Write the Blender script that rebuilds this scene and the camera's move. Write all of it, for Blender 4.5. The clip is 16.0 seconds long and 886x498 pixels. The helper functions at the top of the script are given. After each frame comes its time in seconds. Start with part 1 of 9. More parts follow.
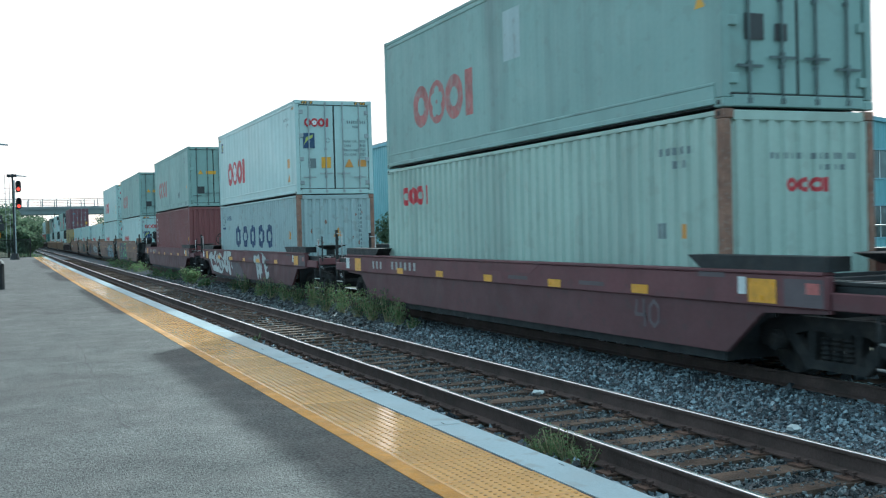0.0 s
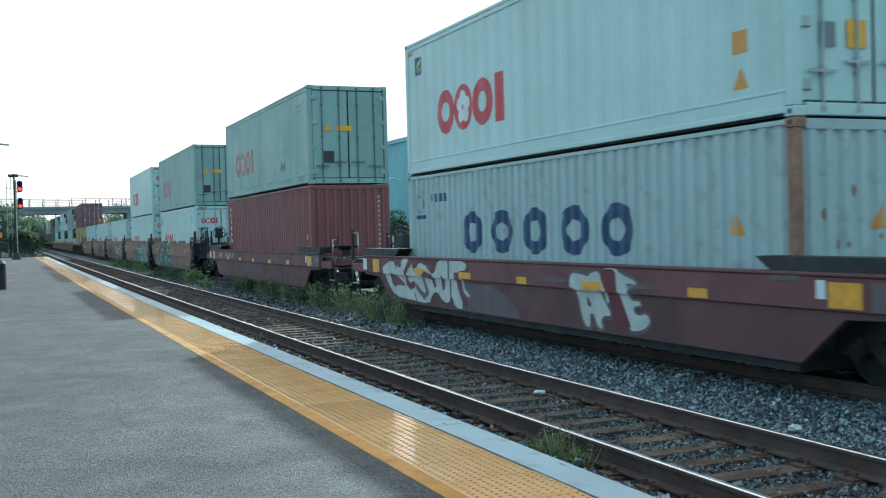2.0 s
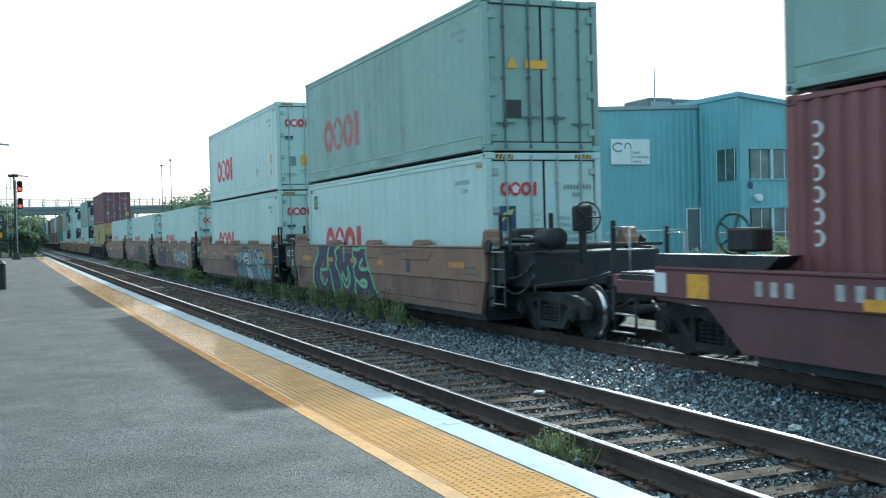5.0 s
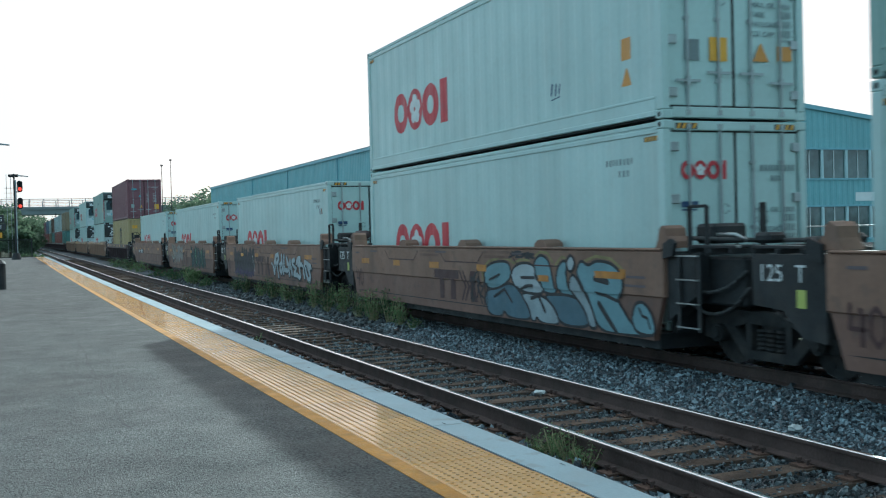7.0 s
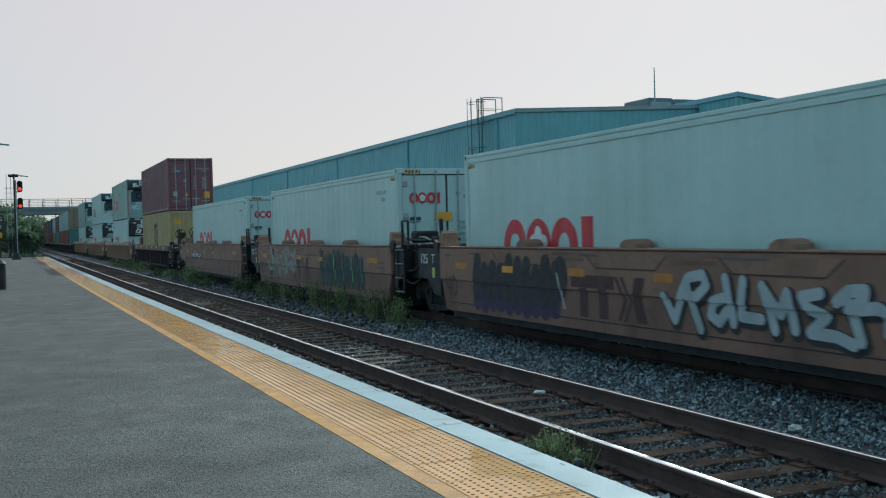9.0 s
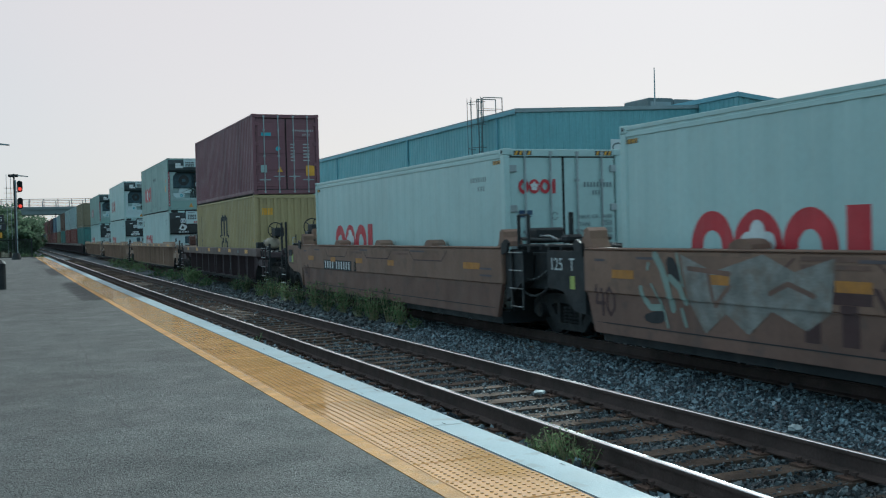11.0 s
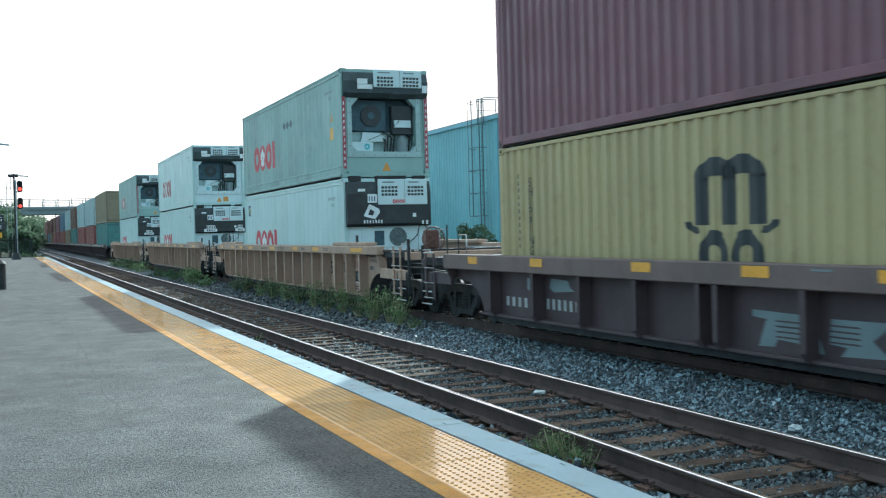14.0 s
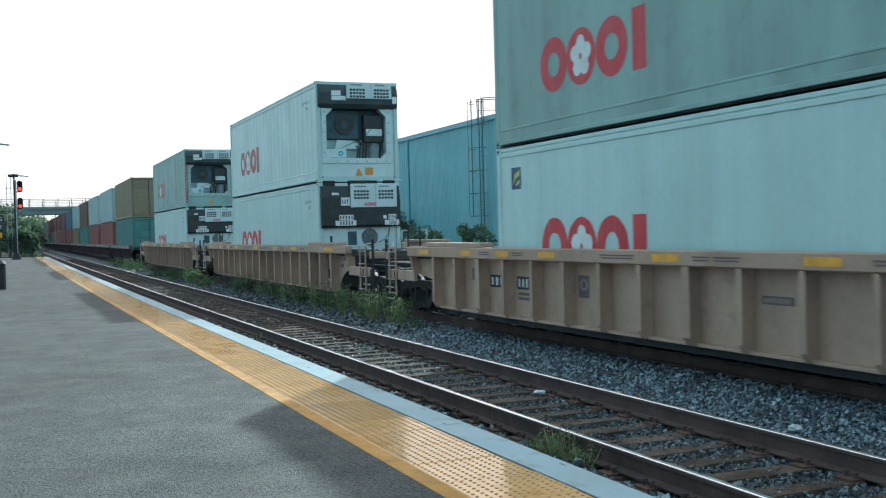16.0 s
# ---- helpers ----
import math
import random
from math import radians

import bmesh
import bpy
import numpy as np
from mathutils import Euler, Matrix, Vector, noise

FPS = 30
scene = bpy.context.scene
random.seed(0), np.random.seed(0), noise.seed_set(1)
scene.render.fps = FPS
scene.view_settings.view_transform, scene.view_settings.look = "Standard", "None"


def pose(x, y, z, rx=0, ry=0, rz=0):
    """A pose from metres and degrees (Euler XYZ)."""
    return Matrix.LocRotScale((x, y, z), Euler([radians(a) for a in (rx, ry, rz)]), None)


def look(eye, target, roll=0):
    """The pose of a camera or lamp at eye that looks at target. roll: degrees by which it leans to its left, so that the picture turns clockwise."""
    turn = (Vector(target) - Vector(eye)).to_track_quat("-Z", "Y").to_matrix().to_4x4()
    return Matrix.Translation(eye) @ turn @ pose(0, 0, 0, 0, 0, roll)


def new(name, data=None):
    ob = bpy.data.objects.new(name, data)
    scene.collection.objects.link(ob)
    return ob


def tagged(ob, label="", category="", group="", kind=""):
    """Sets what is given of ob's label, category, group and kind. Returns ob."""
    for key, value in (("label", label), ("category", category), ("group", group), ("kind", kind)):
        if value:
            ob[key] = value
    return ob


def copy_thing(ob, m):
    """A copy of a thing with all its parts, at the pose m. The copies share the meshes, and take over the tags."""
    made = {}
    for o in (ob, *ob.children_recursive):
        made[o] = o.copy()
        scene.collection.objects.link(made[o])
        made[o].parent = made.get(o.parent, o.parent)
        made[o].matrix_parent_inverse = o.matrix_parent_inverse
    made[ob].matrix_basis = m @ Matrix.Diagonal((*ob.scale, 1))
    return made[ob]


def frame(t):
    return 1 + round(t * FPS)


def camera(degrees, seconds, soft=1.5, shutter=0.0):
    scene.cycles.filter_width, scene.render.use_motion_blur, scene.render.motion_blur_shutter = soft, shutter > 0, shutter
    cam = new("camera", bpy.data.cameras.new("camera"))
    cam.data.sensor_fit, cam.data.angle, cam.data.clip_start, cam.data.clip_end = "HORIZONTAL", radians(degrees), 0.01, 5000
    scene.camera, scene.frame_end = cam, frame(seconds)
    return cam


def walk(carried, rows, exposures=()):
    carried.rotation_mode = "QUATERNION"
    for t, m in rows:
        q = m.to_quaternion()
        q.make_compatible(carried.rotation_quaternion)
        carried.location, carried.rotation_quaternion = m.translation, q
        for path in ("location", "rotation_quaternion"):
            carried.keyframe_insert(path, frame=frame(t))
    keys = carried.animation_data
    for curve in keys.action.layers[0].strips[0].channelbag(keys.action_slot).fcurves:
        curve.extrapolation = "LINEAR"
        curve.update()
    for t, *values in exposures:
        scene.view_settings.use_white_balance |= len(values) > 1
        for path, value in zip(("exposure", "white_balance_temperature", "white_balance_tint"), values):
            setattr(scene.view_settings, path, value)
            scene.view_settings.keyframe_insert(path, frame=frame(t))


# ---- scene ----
# ---------- camera, which stands on the platform and settles in its first second ----------
EYE = Vector((0.0, 0.0, 1.81))
YAW, TILT = radians(22.84), radians(-1.054)
cam = camera(45.94, 16.0, soft=1.15, shutter=0.2)


def stand(turn=0.0):
    """The camera's pose, turned to the right by so many degrees."""
    a = YAW + radians(turn)
    return look(EYE, EYE + Vector((math.sin(a) * math.cos(TILT), math.cos(a) * math.cos(TILT), math.sin(TILT))) * 50, -1.508)


K, TINT = 5150, -9
EXPOSURES = [(t, e - 0.06, K, TINT) for t, e in ((0.0, 0.08), (0.5, 0.12), (1.0, 0.0), (1.5, 0.05), (3.0, 0.08), (4.0, 0.25), (4.6, 0.2), (6.0, -0.04), (6.5, -0.14), (7.5, -0.32), (8.2, -0.65), (9.0, -0.8), (9.6, -0.8), (11.3, -0.62), (12.2, -0.28), (13.0, -0.03), (13.5, 0.15), (14.0, 0.24), (14.5, 0.12), (15.0, -0.05), (16.0, -0.05))]
walk(cam, [(0.0, stand(0.07)), (0.5, stand(-0.03)), (1.0, stand(-0.045)), (1.5, stand(0.0)), (2.0, stand()), (16.0, stand())], EXPOSURES)

# ---------- hazy morning sky and a low veiled sun ahead of the camera ----------
SUN_AZ, SUN_EL = radians(39.0), radians(30.0)
HAZE_WARM, HAZE_BLUE = (1.86, 1.345, 1.155, 1), (0.95, 1.10, 1.16, 1)  # whitish glare towards the sun, bluer away from it
world = bpy.data.worlds.new("hazy_sky")
scene.world = world
world.use_nodes = True
wn, wl = world.node_tree.nodes, world.node_tree.links
wn.clear()
w_out, w_bg = wn.new("ShaderNodeOutputWorld"), wn.new("ShaderNodeBackground")
w_sky, w_mul, w_mix = wn.new("ShaderNodeTexSky"), wn.new("ShaderNodeMix"), wn.new("ShaderNodeMix")
w_sky.sky_type, w_sky.sun_disc = "NISHITA", False
w_sky.sun_elevation, w_sky.sun_rotation = SUN_EL, SUN_AZ
w_sky.air_density, w_sky.dust_density, w_sky.ozone_density = 1.0, 1.0, 3.0
w_mul.data_type, w_mul.blend_type = "RGBA", "MULTIPLY"
w_mul.inputs["Factor"].default_value = 1.0
w_mul.inputs["B"].default_value = (0.10, 0.10, 0.10, 1)
w_mix.data_type = "RGBA"
w_mix.inputs["Factor"].default_value = 0.78
w_dir, w_dot, w_far, w_haze = wn.new("ShaderNodeTexCoord"), wn.new("ShaderNodeVectorMath"), wn.new("ShaderNodeMapRange"), wn.new("ShaderNodeMix")
w_dot.operation = "DOT_PRODUCT"
w_dot.inputs[1].default_value = (math.sin(SUN_AZ) * math.cos(SUN_EL), math.cos(SUN_AZ) * math.cos(SUN_EL), math.sin(SUN_EL))
w_far.interpolation_type = "SMOOTHSTEP"
w_far.inputs["From Min"].default_value, w_far.inputs["From Max"].default_value = 0.35, 0.85
w_haze.data_type = "RGBA"
w_haze.inputs["A"].default_value, w_haze.inputs["B"].default_value = HAZE_BLUE, HAZE_WARM
wl.new(w_dir.outputs["Generated"], w_dot.inputs[0])
wl.new(w_dot.outputs["Value"], w_far.inputs["Value"])
wl.new(w_far.outputs["Result"], w_haze.inputs["Factor"])
wl.new(w_haze.outputs["Result"], w_mix.inputs["B"])
wl.new(w_sky.outputs["Color"], w_mul.inputs["A"])
wl.new(w_mul.outputs["Result"], w_mix.inputs["A"])
wl.new(w_mix.outputs["Result"], w_bg.inputs["Color"])
wl.new(w_bg.outputs["Background"], w_out.inputs["Surface"])
w_bg.inputs["Strength"].default_value = 1.0

sun = new("sun", bpy.data.lights.new("sun", "SUN"))
sun.data.energy, sun.data.angle, sun.data.color = 4.0, radians(0.9), (1.0, 0.94, 0.84)
SUN_DIR = Vector((math.sin(SUN_AZ) * math.cos(SUN_EL), math.cos(SUN_AZ) * math.cos(SUN_EL), math.sin(SUN_EL)))
sun.matrix_world = look(SUN_DIR * 60, (0, 0, 0))


# ---------- materials ----------
def mat(name, col, rough=0.6, metal=0.0, var=0.12, scale=1.5, fine=40.0, dirt=None, amount=0.0, streak=1.0,
        bump=0.0, bump_scale=80.0, spec=0.5, chance=0.0, wear=None, wear_amount=0.0, island=0.0, grain=None, broad=None):
    """Painted or natural surface: colour drifting at two scales, dirt in streaks, chipped wear and a fine relief."""
    m = bpy.data.materials.new(name)
    m.use_nodes = True
    n, l = m.node_tree.nodes, m.node_tree.links
    b = n["Principled BSDF"]
    b.inputs["Roughness"].default_value, b.inputs["Metallic"].default_value = rough, metal
    b.inputs["Specular IOR Level"].default_value = spec
    tc, info, add = n.new("ShaderNodeTexCoord"), n.new("ShaderNodeObjectInfo"), n.new("ShaderNodeVectorMath")
    mulr = n.new("ShaderNodeMath")
    mulr.operation, mulr.inputs[1].default_value = "MULTIPLY", 37.0
    l.new(info.outputs["Random"], mulr.inputs[0])
    l.new(tc.outputs["Object"], add.inputs[0])
    l.new(mulr.outputs[0], add.inputs[1])

    def noise_of(s, detail, stretch=1.0):
        t, mp = n.new("ShaderNodeTexNoise"), n.new("ShaderNodeMapping")
        mp.inputs["Scale"].default_value = (s, s, s / stretch)
        t.inputs["Scale"].default_value, t.inputs["Detail"].default_value = 1.0, detail
        l.new(add.outputs[0], mp.inputs["Vector"])
        l.new(mp.outputs[0], t.inputs["Vector"])
        return t.outputs["Fac"]

    def ramp(src, lo, hi, a, c):
        r = n.new("ShaderNodeMapRange")
        r.inputs[1].default_value, r.inputs[2].default_value, r.inputs[3].default_value, r.inputs[4].default_value = lo, hi, a, c
        l.new(src, r.inputs[0])
        return r.outputs[0]

    def mixed(fac, a, c, mode="MIX"):
        x = n.new("ShaderNodeMix")
        x.data_type, x.blend_type = "RGBA", mode
        for key, v in (("Factor", fac), ("A", a), ("B", c)):
            sock = [i for i in x.inputs if i.name == key and (i.type == ("VALUE" if key == "Factor" else "RGBA"))][0]
            if isinstance(v, (tuple, list)):
                sock.default_value = (*v, 1)
            elif isinstance(v, (int, float)):
                sock.default_value = v
            else:
                l.new(v, sock)
        return [o for o in x.outputs if o.type == "RGBA"][0]

    lo, hi = tuple(c * (1 - var) for c in col), tuple(min(1, c * (1 + var)) for c in col)
    base = mixed(ramp(noise_of(scale, 5), 0.3, 0.7, 0, 1), lo, hi)
    base = mixed(ramp(noise_of(fine, 3), 0.3, 0.7, 0, 1), base, mixed(1.0, base, (1 - (grain or var),) * 3, "MULTIPLY"))
    if chance:
        base = mixed(ramp(info.outputs["Random"], 0, 1, 0, chance), base, mixed(1.0, base, (0.35,) * 3, "MULTIPLY"))
    if island:
        geo = n.new("ShaderNodeNewGeometry")
        base = mixed(ramp(geo.outputs["Random Per Island"], 0.0, 0.6, 0, island), base, mixed(1.0, base, (0.13, 0.13, 0.14), "MULTIPLY"))
    if dirt:
        base = mixed(ramp(noise_of(scale * 1.7, 7, streak), 0.48, 0.75, 0, amount), base, dirt)
    if broad:
        # worn lanes and stains drawn out along the way: across, along, strength
        t, mp = n.new("ShaderNodeTexNoise"), n.new("ShaderNodeMapping")
        mp.inputs["Scale"].default_value = (broad[0], broad[1], 1)
        t.inputs["Scale"].default_value, t.inputs["Detail"].default_value = 1.0, 6
        l.new(add.outputs[0], mp.inputs["Vector"])
        l.new(mp.outputs[0], t.inputs["Vector"])
        base = mixed(ramp(t.outputs["Fac"], 0.38, 0.68, 0, broad[2]), base, mixed(1.0, base, (0.52, 0.53, 0.52), "MULTIPLY"))
    if wear:
        base = mixed(ramp(noise_of(scale * 6, 9), 0.58, 0.64, 0, wear_amount), base, wear)
    l.new(base, b.inputs["Base Color"])
    rr = ramp(noise_of(scale * 3, 4), 0.3, 0.7, max(0.03, rough - 0.1), min(1, rough + 0.1))
    l.new(rr, b.inputs["Roughness"])
    if bump:
        bp = n.new("ShaderNodeBump")
        bp.inputs["Strength"].default_value, bp.inputs["Distance"].default_value = min(1.0, bump), 0.02
        l.new(noise_of(bump_scale, 6), bp.inputs["Height"])
        l.new(bp.outputs[0], b.inputs["Normal"])
    return m


def leafy(*args, **kw):
    """A leaf that lets light through."""
    m = mat(*args, **kw)
    n, l = m.node_tree.nodes, m.node_tree.links
    b, out = n["Principled BSDF"], n["Material Output"]
    tr, mx = n.new("ShaderNodeBsdfTranslucent"), n.new("ShaderNodeMixShader")
    mx.inputs[0].default_value = 0.62
    l.new(b.inputs["Base Color"].links[0].from_socket, tr.inputs["Color"])
    l.new(b.outputs[0], mx.inputs[1])
    l.new(tr.outputs[0], mx.inputs[2])
    l.new(mx.outputs[0], out.inputs["Surface"])
    return m


def glow(name, col, power):
    m = bpy.data.materials.new(name)
    m.use_nodes = True
    b = m.node_tree.nodes["Principled BSDF"]
    b.inputs["Base Color"].default_value = (*col, 1)
    b.inputs["Emission Color"].default_value = (*col, 1)
    b.inputs["Emission Strength"].default_value = power
    return m


GRIME = (0.045, 0.042, 0.038)
RUST = (0.13, 0.055, 0.03)
M_ASPHALT = mat("worn_asphalt", (0.145, 0.154, 0.147), 0.72, spec=0.42, var=0.24, grain=1.0, scale=0.8, fine=55, dirt=(0.09, 0.09, 0.085), amount=0.5, bump=0.7, bump_scale=75, broad=(0.7, 0.10, 0.6))
M_TILE = mat("yellow_tactile_tile", (0.82, 0.445, 0.145), 0.10, spec=0.7, var=0.10, scale=1.2, fine=25, dirt=(0.50, 0.26, 0.08), amount=0.5, chance=0.12)
M_YELLOW_EDGE = mat("yellow_road_paint", (0.60, 0.285, 0.04), 0.6, var=0.2, scale=2.5, dirt=(0.30, 0.16, 0.04), amount=0.8, bump=0.5, bump_scale=60, wear=(0.50, 0.32, 0.12), wear_amount=0.3)
M_COPING = mat("pale_painted_concrete", (0.405, 0.505, 0.54), 0.6, spec=0.3, var=0.10, scale=0.7, dirt=(0.36, 0.40, 0.40), amount=0.6, bump=0.2, chance=0.15, wear=(0.30, 0.31, 0.30), wear_amount=0.5)
M_PLATFORM_FACE = mat("grey_concrete", (0.26, 0.26, 0.25), 0.8, var=0.2, scale=1, dirt=(0.1, 0.1, 0.1), amount=0.5, bump=0.4)
M_BALLAST = mat("ballast_bed", (0.15, 0.16, 0.17), 0.9, var=0.45, scale=3, fine=35, bump=1.0, bump_scale=30)
M_STONE = mat("grey_crushed_stone", (0.375, 0.47, 0.52), 0.33, var=0.3, scale=9, fine=60, island=1.0, bump=0.3)
M_FINE = mat("dirty_fine_ballast", (0.235, 0.275, 0.285), 0.55, var=0.3, scale=9, fine=60, island=1.0, bump=0.3)
M_TIE = mat("weathered_timber_tie", (0.18, 0.128, 0.096), 0.9, spec=0.2, var=0.45, scale=4, fine=60, dirt=(0.07, 0.06, 0.055), amount=0.7, bump=0.7, bump_scale=40, chance=0.5)
M_RAIL = mat("rusty_rail_steel", (0.10, 0.070, 0.062), 0.8, spec=0.2, var=0.25, scale=2, dirt=(0.04, 0.035, 0.03), amount=0.6, bump=0.3)
M_RAILHEAD = mat("polished_rail_head", (0.86, 0.87, 0.88), 0.24, metal=1.0, var=0.1, scale=0.7, fine=8)
M_GROUND = mat("dry_grass_ground", (0.075, 0.085, 0.045), 0.95, var=0.35, scale=0.4, fine=6, dirt=(0.10, 0.09, 0.065), amount=0.6, bump=0.8, bump_scale=9)
M_BLACK = mat("black_steel", (0.032, 0.035, 0.038), 0.6, spec=0.3, metal=0.1, var=0.3, scale=2, dirt=(0.065, 0.055, 0.05), amount=0.5, bump=0.2)
M_GREASE = mat("greasy_truck_steel", (0.036, 0.037, 0.038), 0.75, spec=0.25, metal=0.1, var=0.3, scale=3, dirt=(0.08, 0.068, 0.06), amount=0.6, bump=0.4)
M_TREAD = mat("polished_wheel_tread", (0.75, 0.76, 0.78), 0.28, metal=1.0, var=0.1)
M_CLAD = mat("turquoise_metal_cladding", (0.215, 0.43, 0.475), 0.45, var=0.08, scale=0.5, fine=6, dirt=(0.14, 0.29, 0.33), amount=0.4, streak=6)
M_CLAD_TRIM = mat("pale_blue_trim", (0.22, 0.42, 0.50), 0.5, var=0.06)
M_WINDOW = mat("dark_window_glass", (0.075, 0.12, 0.125), 0.06, var=0.5, scale=0.5, spec=0.9, dirt=(0.20, 0.27, 0.27), amount=0.6)
M_MULLION = mat("pale_turquoise_mullion", (0.44, 0.59, 0.62), 0.5, var=0.08, scale=2)
M_WFRAME = mat("white_window_frame", (0.72, 0.77, 0.78), 0.5, var=0.05)
M_ROOF = mat("grey_roof_metal", (0.30, 0.36, 0.38), 0.6)
M_BRIDGE = mat("bridge_girder", (0.24, 0.28, 0.28), 0.75, var=0.15, scale=0.4, dirt=(0.16, 0.19, 0.19), amount=0.5)
M_LEAF = leafy("tree_leaves", (0.17, 0.24, 0.15), 0.6, var=0.4, scale=0.6, fine=5, spec=0.3)
M_WEED = leafy("weed_leaves", (0.125, 0.20, 0.10), 0.6, var=0.4, scale=4, fine=20, spec=0.3)
M_FERN = leafy("feathery_weed_leaves", (0.23, 0.33, 0.155), 0.6, var=0.35, scale=5, fine=20, spec=0.3)
M_SPRIG = leafy("pale_weed_tips", (0.26, 0.30, 0.15), 0.6, var=0.3, scale=6, fine=20, spec=0.3)
M_DRYWEED = mat("dry_weed_stems", (0.36, 0.33, 0.18), 0.7, var=0.3)
M_BARK = mat("bark", (0.10, 0.08, 0.06), 0.9, var=0.3, scale=3, bump=0.6)


# ---------- building blocks ----------
def part(name, bm, material, parent=None, label="", smooth=False):
    """Link a bmesh as one mesh object, under a thing or a part."""
    me = bpy.data.meshes.new(name)
    bm.normal_update()
    bm.to_mesh(me)
    bm.free()
    me.materials.append(material)
    if smooth:
        for p in me.polygons:
            p.use_smooth = True
    ob = new(name, me)
    ob.parent = parent
    if label:
        ob["label"] = label
    return ob


def again(ob, parent, m=None):
    """A further object on the same mesh."""
    o = new(ob.name.split(".")[0], ob.data)
    o.parent = parent
    if m is not None:
        o.matrix_basis = m
    if "label" in ob:
        o["label"] = ob["label"]
    return o


def raw(name, verts, faces, material, parent=None, label="", smooth=False):
    me = bpy.data.meshes.new(name)
    me.from_pydata(verts, [], faces)
    me.update()
    me.materials.append(material)
    if smooth:
        for p in me.polygons:
            p.use_smooth = True
    ob = new(name, me)
    ob.parent = parent
    if label:
        ob["label"] = label
    return ob


def box(bm, x0, x1, y0, y1, z0, z1, m=None):
    v = [bm.verts.new(m @ Vector(c) if m else c) for c in
         ((x0, y0, z0), (x1, y0, z0), (x1, y1, z0), (x0, y1, z0), (x0, y0, z1), (x1, y0, z1), (x1, y1, z1), (x0, y1, z1))]
    for f in ((3, 2, 1, 0), (4, 5, 6, 7), (0, 1, 5, 4), (1, 2, 6, 5), (2, 3, 7, 6), (3, 0, 4, 7)):
        bm.faces.new([v[i] for i in f])
    return v


def soft_box(bm, x0, x1, y0, y1, z0, z1, r=0.01):
    """A box with its edges chamfered."""
    v = box(bm, x0, x1, y0, y1, z0, z1)
    e = {e for q in v for e in q.link_edges}
    bmesh.ops.bevel(bm, geom=list(e), offset=r, segments=1, affect="EDGES", profile=0.5)


def cyl(bm, a, b, r, seg=10, r2=None):
    """A round bar from a to b."""
    a, b = Vector(a), Vector(b)
    d = b - a
    q = d.to_track_quat("Z", "Y").to_matrix().to_4x4()
    bmesh.ops.create_cone(bm, cap_ends=True, segments=seg, radius1=r, radius2=r if r2 is None else r2, depth=d.length,
                          matrix=Matrix.Translation((a + b) / 2) @ q)


def bar(bm, a, b, w):
    cyl(bm, a, b, w, 6)


def slab(bm, outline, axis, lo, hi):
    """A plate cut to an outline in the two axes other than the given one, from lo to hi along it."""
    def at(p, q):
        c = list(p)
        c.insert("xyz".index(axis), q)
        return c
    a, b = [bm.verts.new(at(p, lo)) for p in outline], [bm.verts.new(at(p, hi)) for p in outline]
    f = [bm.faces.new(a), bm.faces.new(b[::-1])]
    n = len(a)
    for i in range(n):
        f.append(bm.faces.new((a[i], b[i], b[(i + 1) % n], a[(i + 1) % n])))
    bmesh.ops.recalc_face_normals(bm, faces=f)


def thing(name, label, category, group="", kind=""):
    return tagged(new(name), label, category, group, kind)


def bend(y):
    """How far the line has swung to the right at this distance."""
    return 0.0065 * 8 * math.log1p(math.exp(min(60, (y - 36) / 8)))


def swing(y):
    return 0.0065 / (1 + math.exp(-max(-60, min(60, (y - 36) / 8))))


def sweep(name, profile, ys, material, parent=None, label="", closed=True, rough=0.0, smooth=False):
    """A section drawn along the line of the track."""
    v, f, n = [], [], len(profile)
    for y in ys:
        for x, z in profile:
            v.append((x + bend(y), y, z + (rough * noise.noise((x * 2.1, y * 1.3, 5)) if rough else 0)))
    for i in range(len(ys) - 1):
        for j in range(n if closed else n - 1):
            a, b = i * n + j, i * n + (j + 1) % n
            f.append((a, b, b + n, a + n))
    if closed:
        f.append(tuple(range(n)))
        f.append(tuple((len(ys) - 1) * n + j for j in reversed(range(n))))
    return raw(name, v, f, material, parent, label, smooth)


def steps(a, b, near=2.0, grow=1.12):
    out, d = [a], near
    while out[-1] + d < b:
        out.append(out[-1] + d)
        d *= grow
    return out + [b]


# ---------- the ground, tracks and platform ----------
TRACK_NEAR, TRACK_FAR = 5.334, 9.4706
LONG = steps(-40, 0, 10, 1) + steps(2, 900, 2.0, 1.06)
bm = bmesh.new()
bmesh.ops.create_grid(bm, x_segments=1, y_segments=1, size=3000)
for q in bm.verts:
    q.co.z = -0.9
ground = tagged(part("ground", bm, M_GROUND), "dry grass and dirt ground beside the railway", "ground", kind="structure")

bed = sweep("ballast_bed", [(3.45, -0.9), (3.45, -0.30), (3.9, -0.27), (4.3, -0.235), (5.33, -0.25), (6.4, -0.235), (6.9, -0.28), (7.35, -0.33),
                            (7.8, -0.27), (8.2, -0.225), (9.47, -0.24), (10.8, -0.225), (12.6, -0.55), (15.5, -0.88)],
            [y * 0.5 - 4 for y in range(0, 160)] + LONG[40:], M_BALLAST, closed=False, rough=0.035)
tagged(bed, "bed of grey crushed stone ballast under the tracks", "ballast", kind="structure")

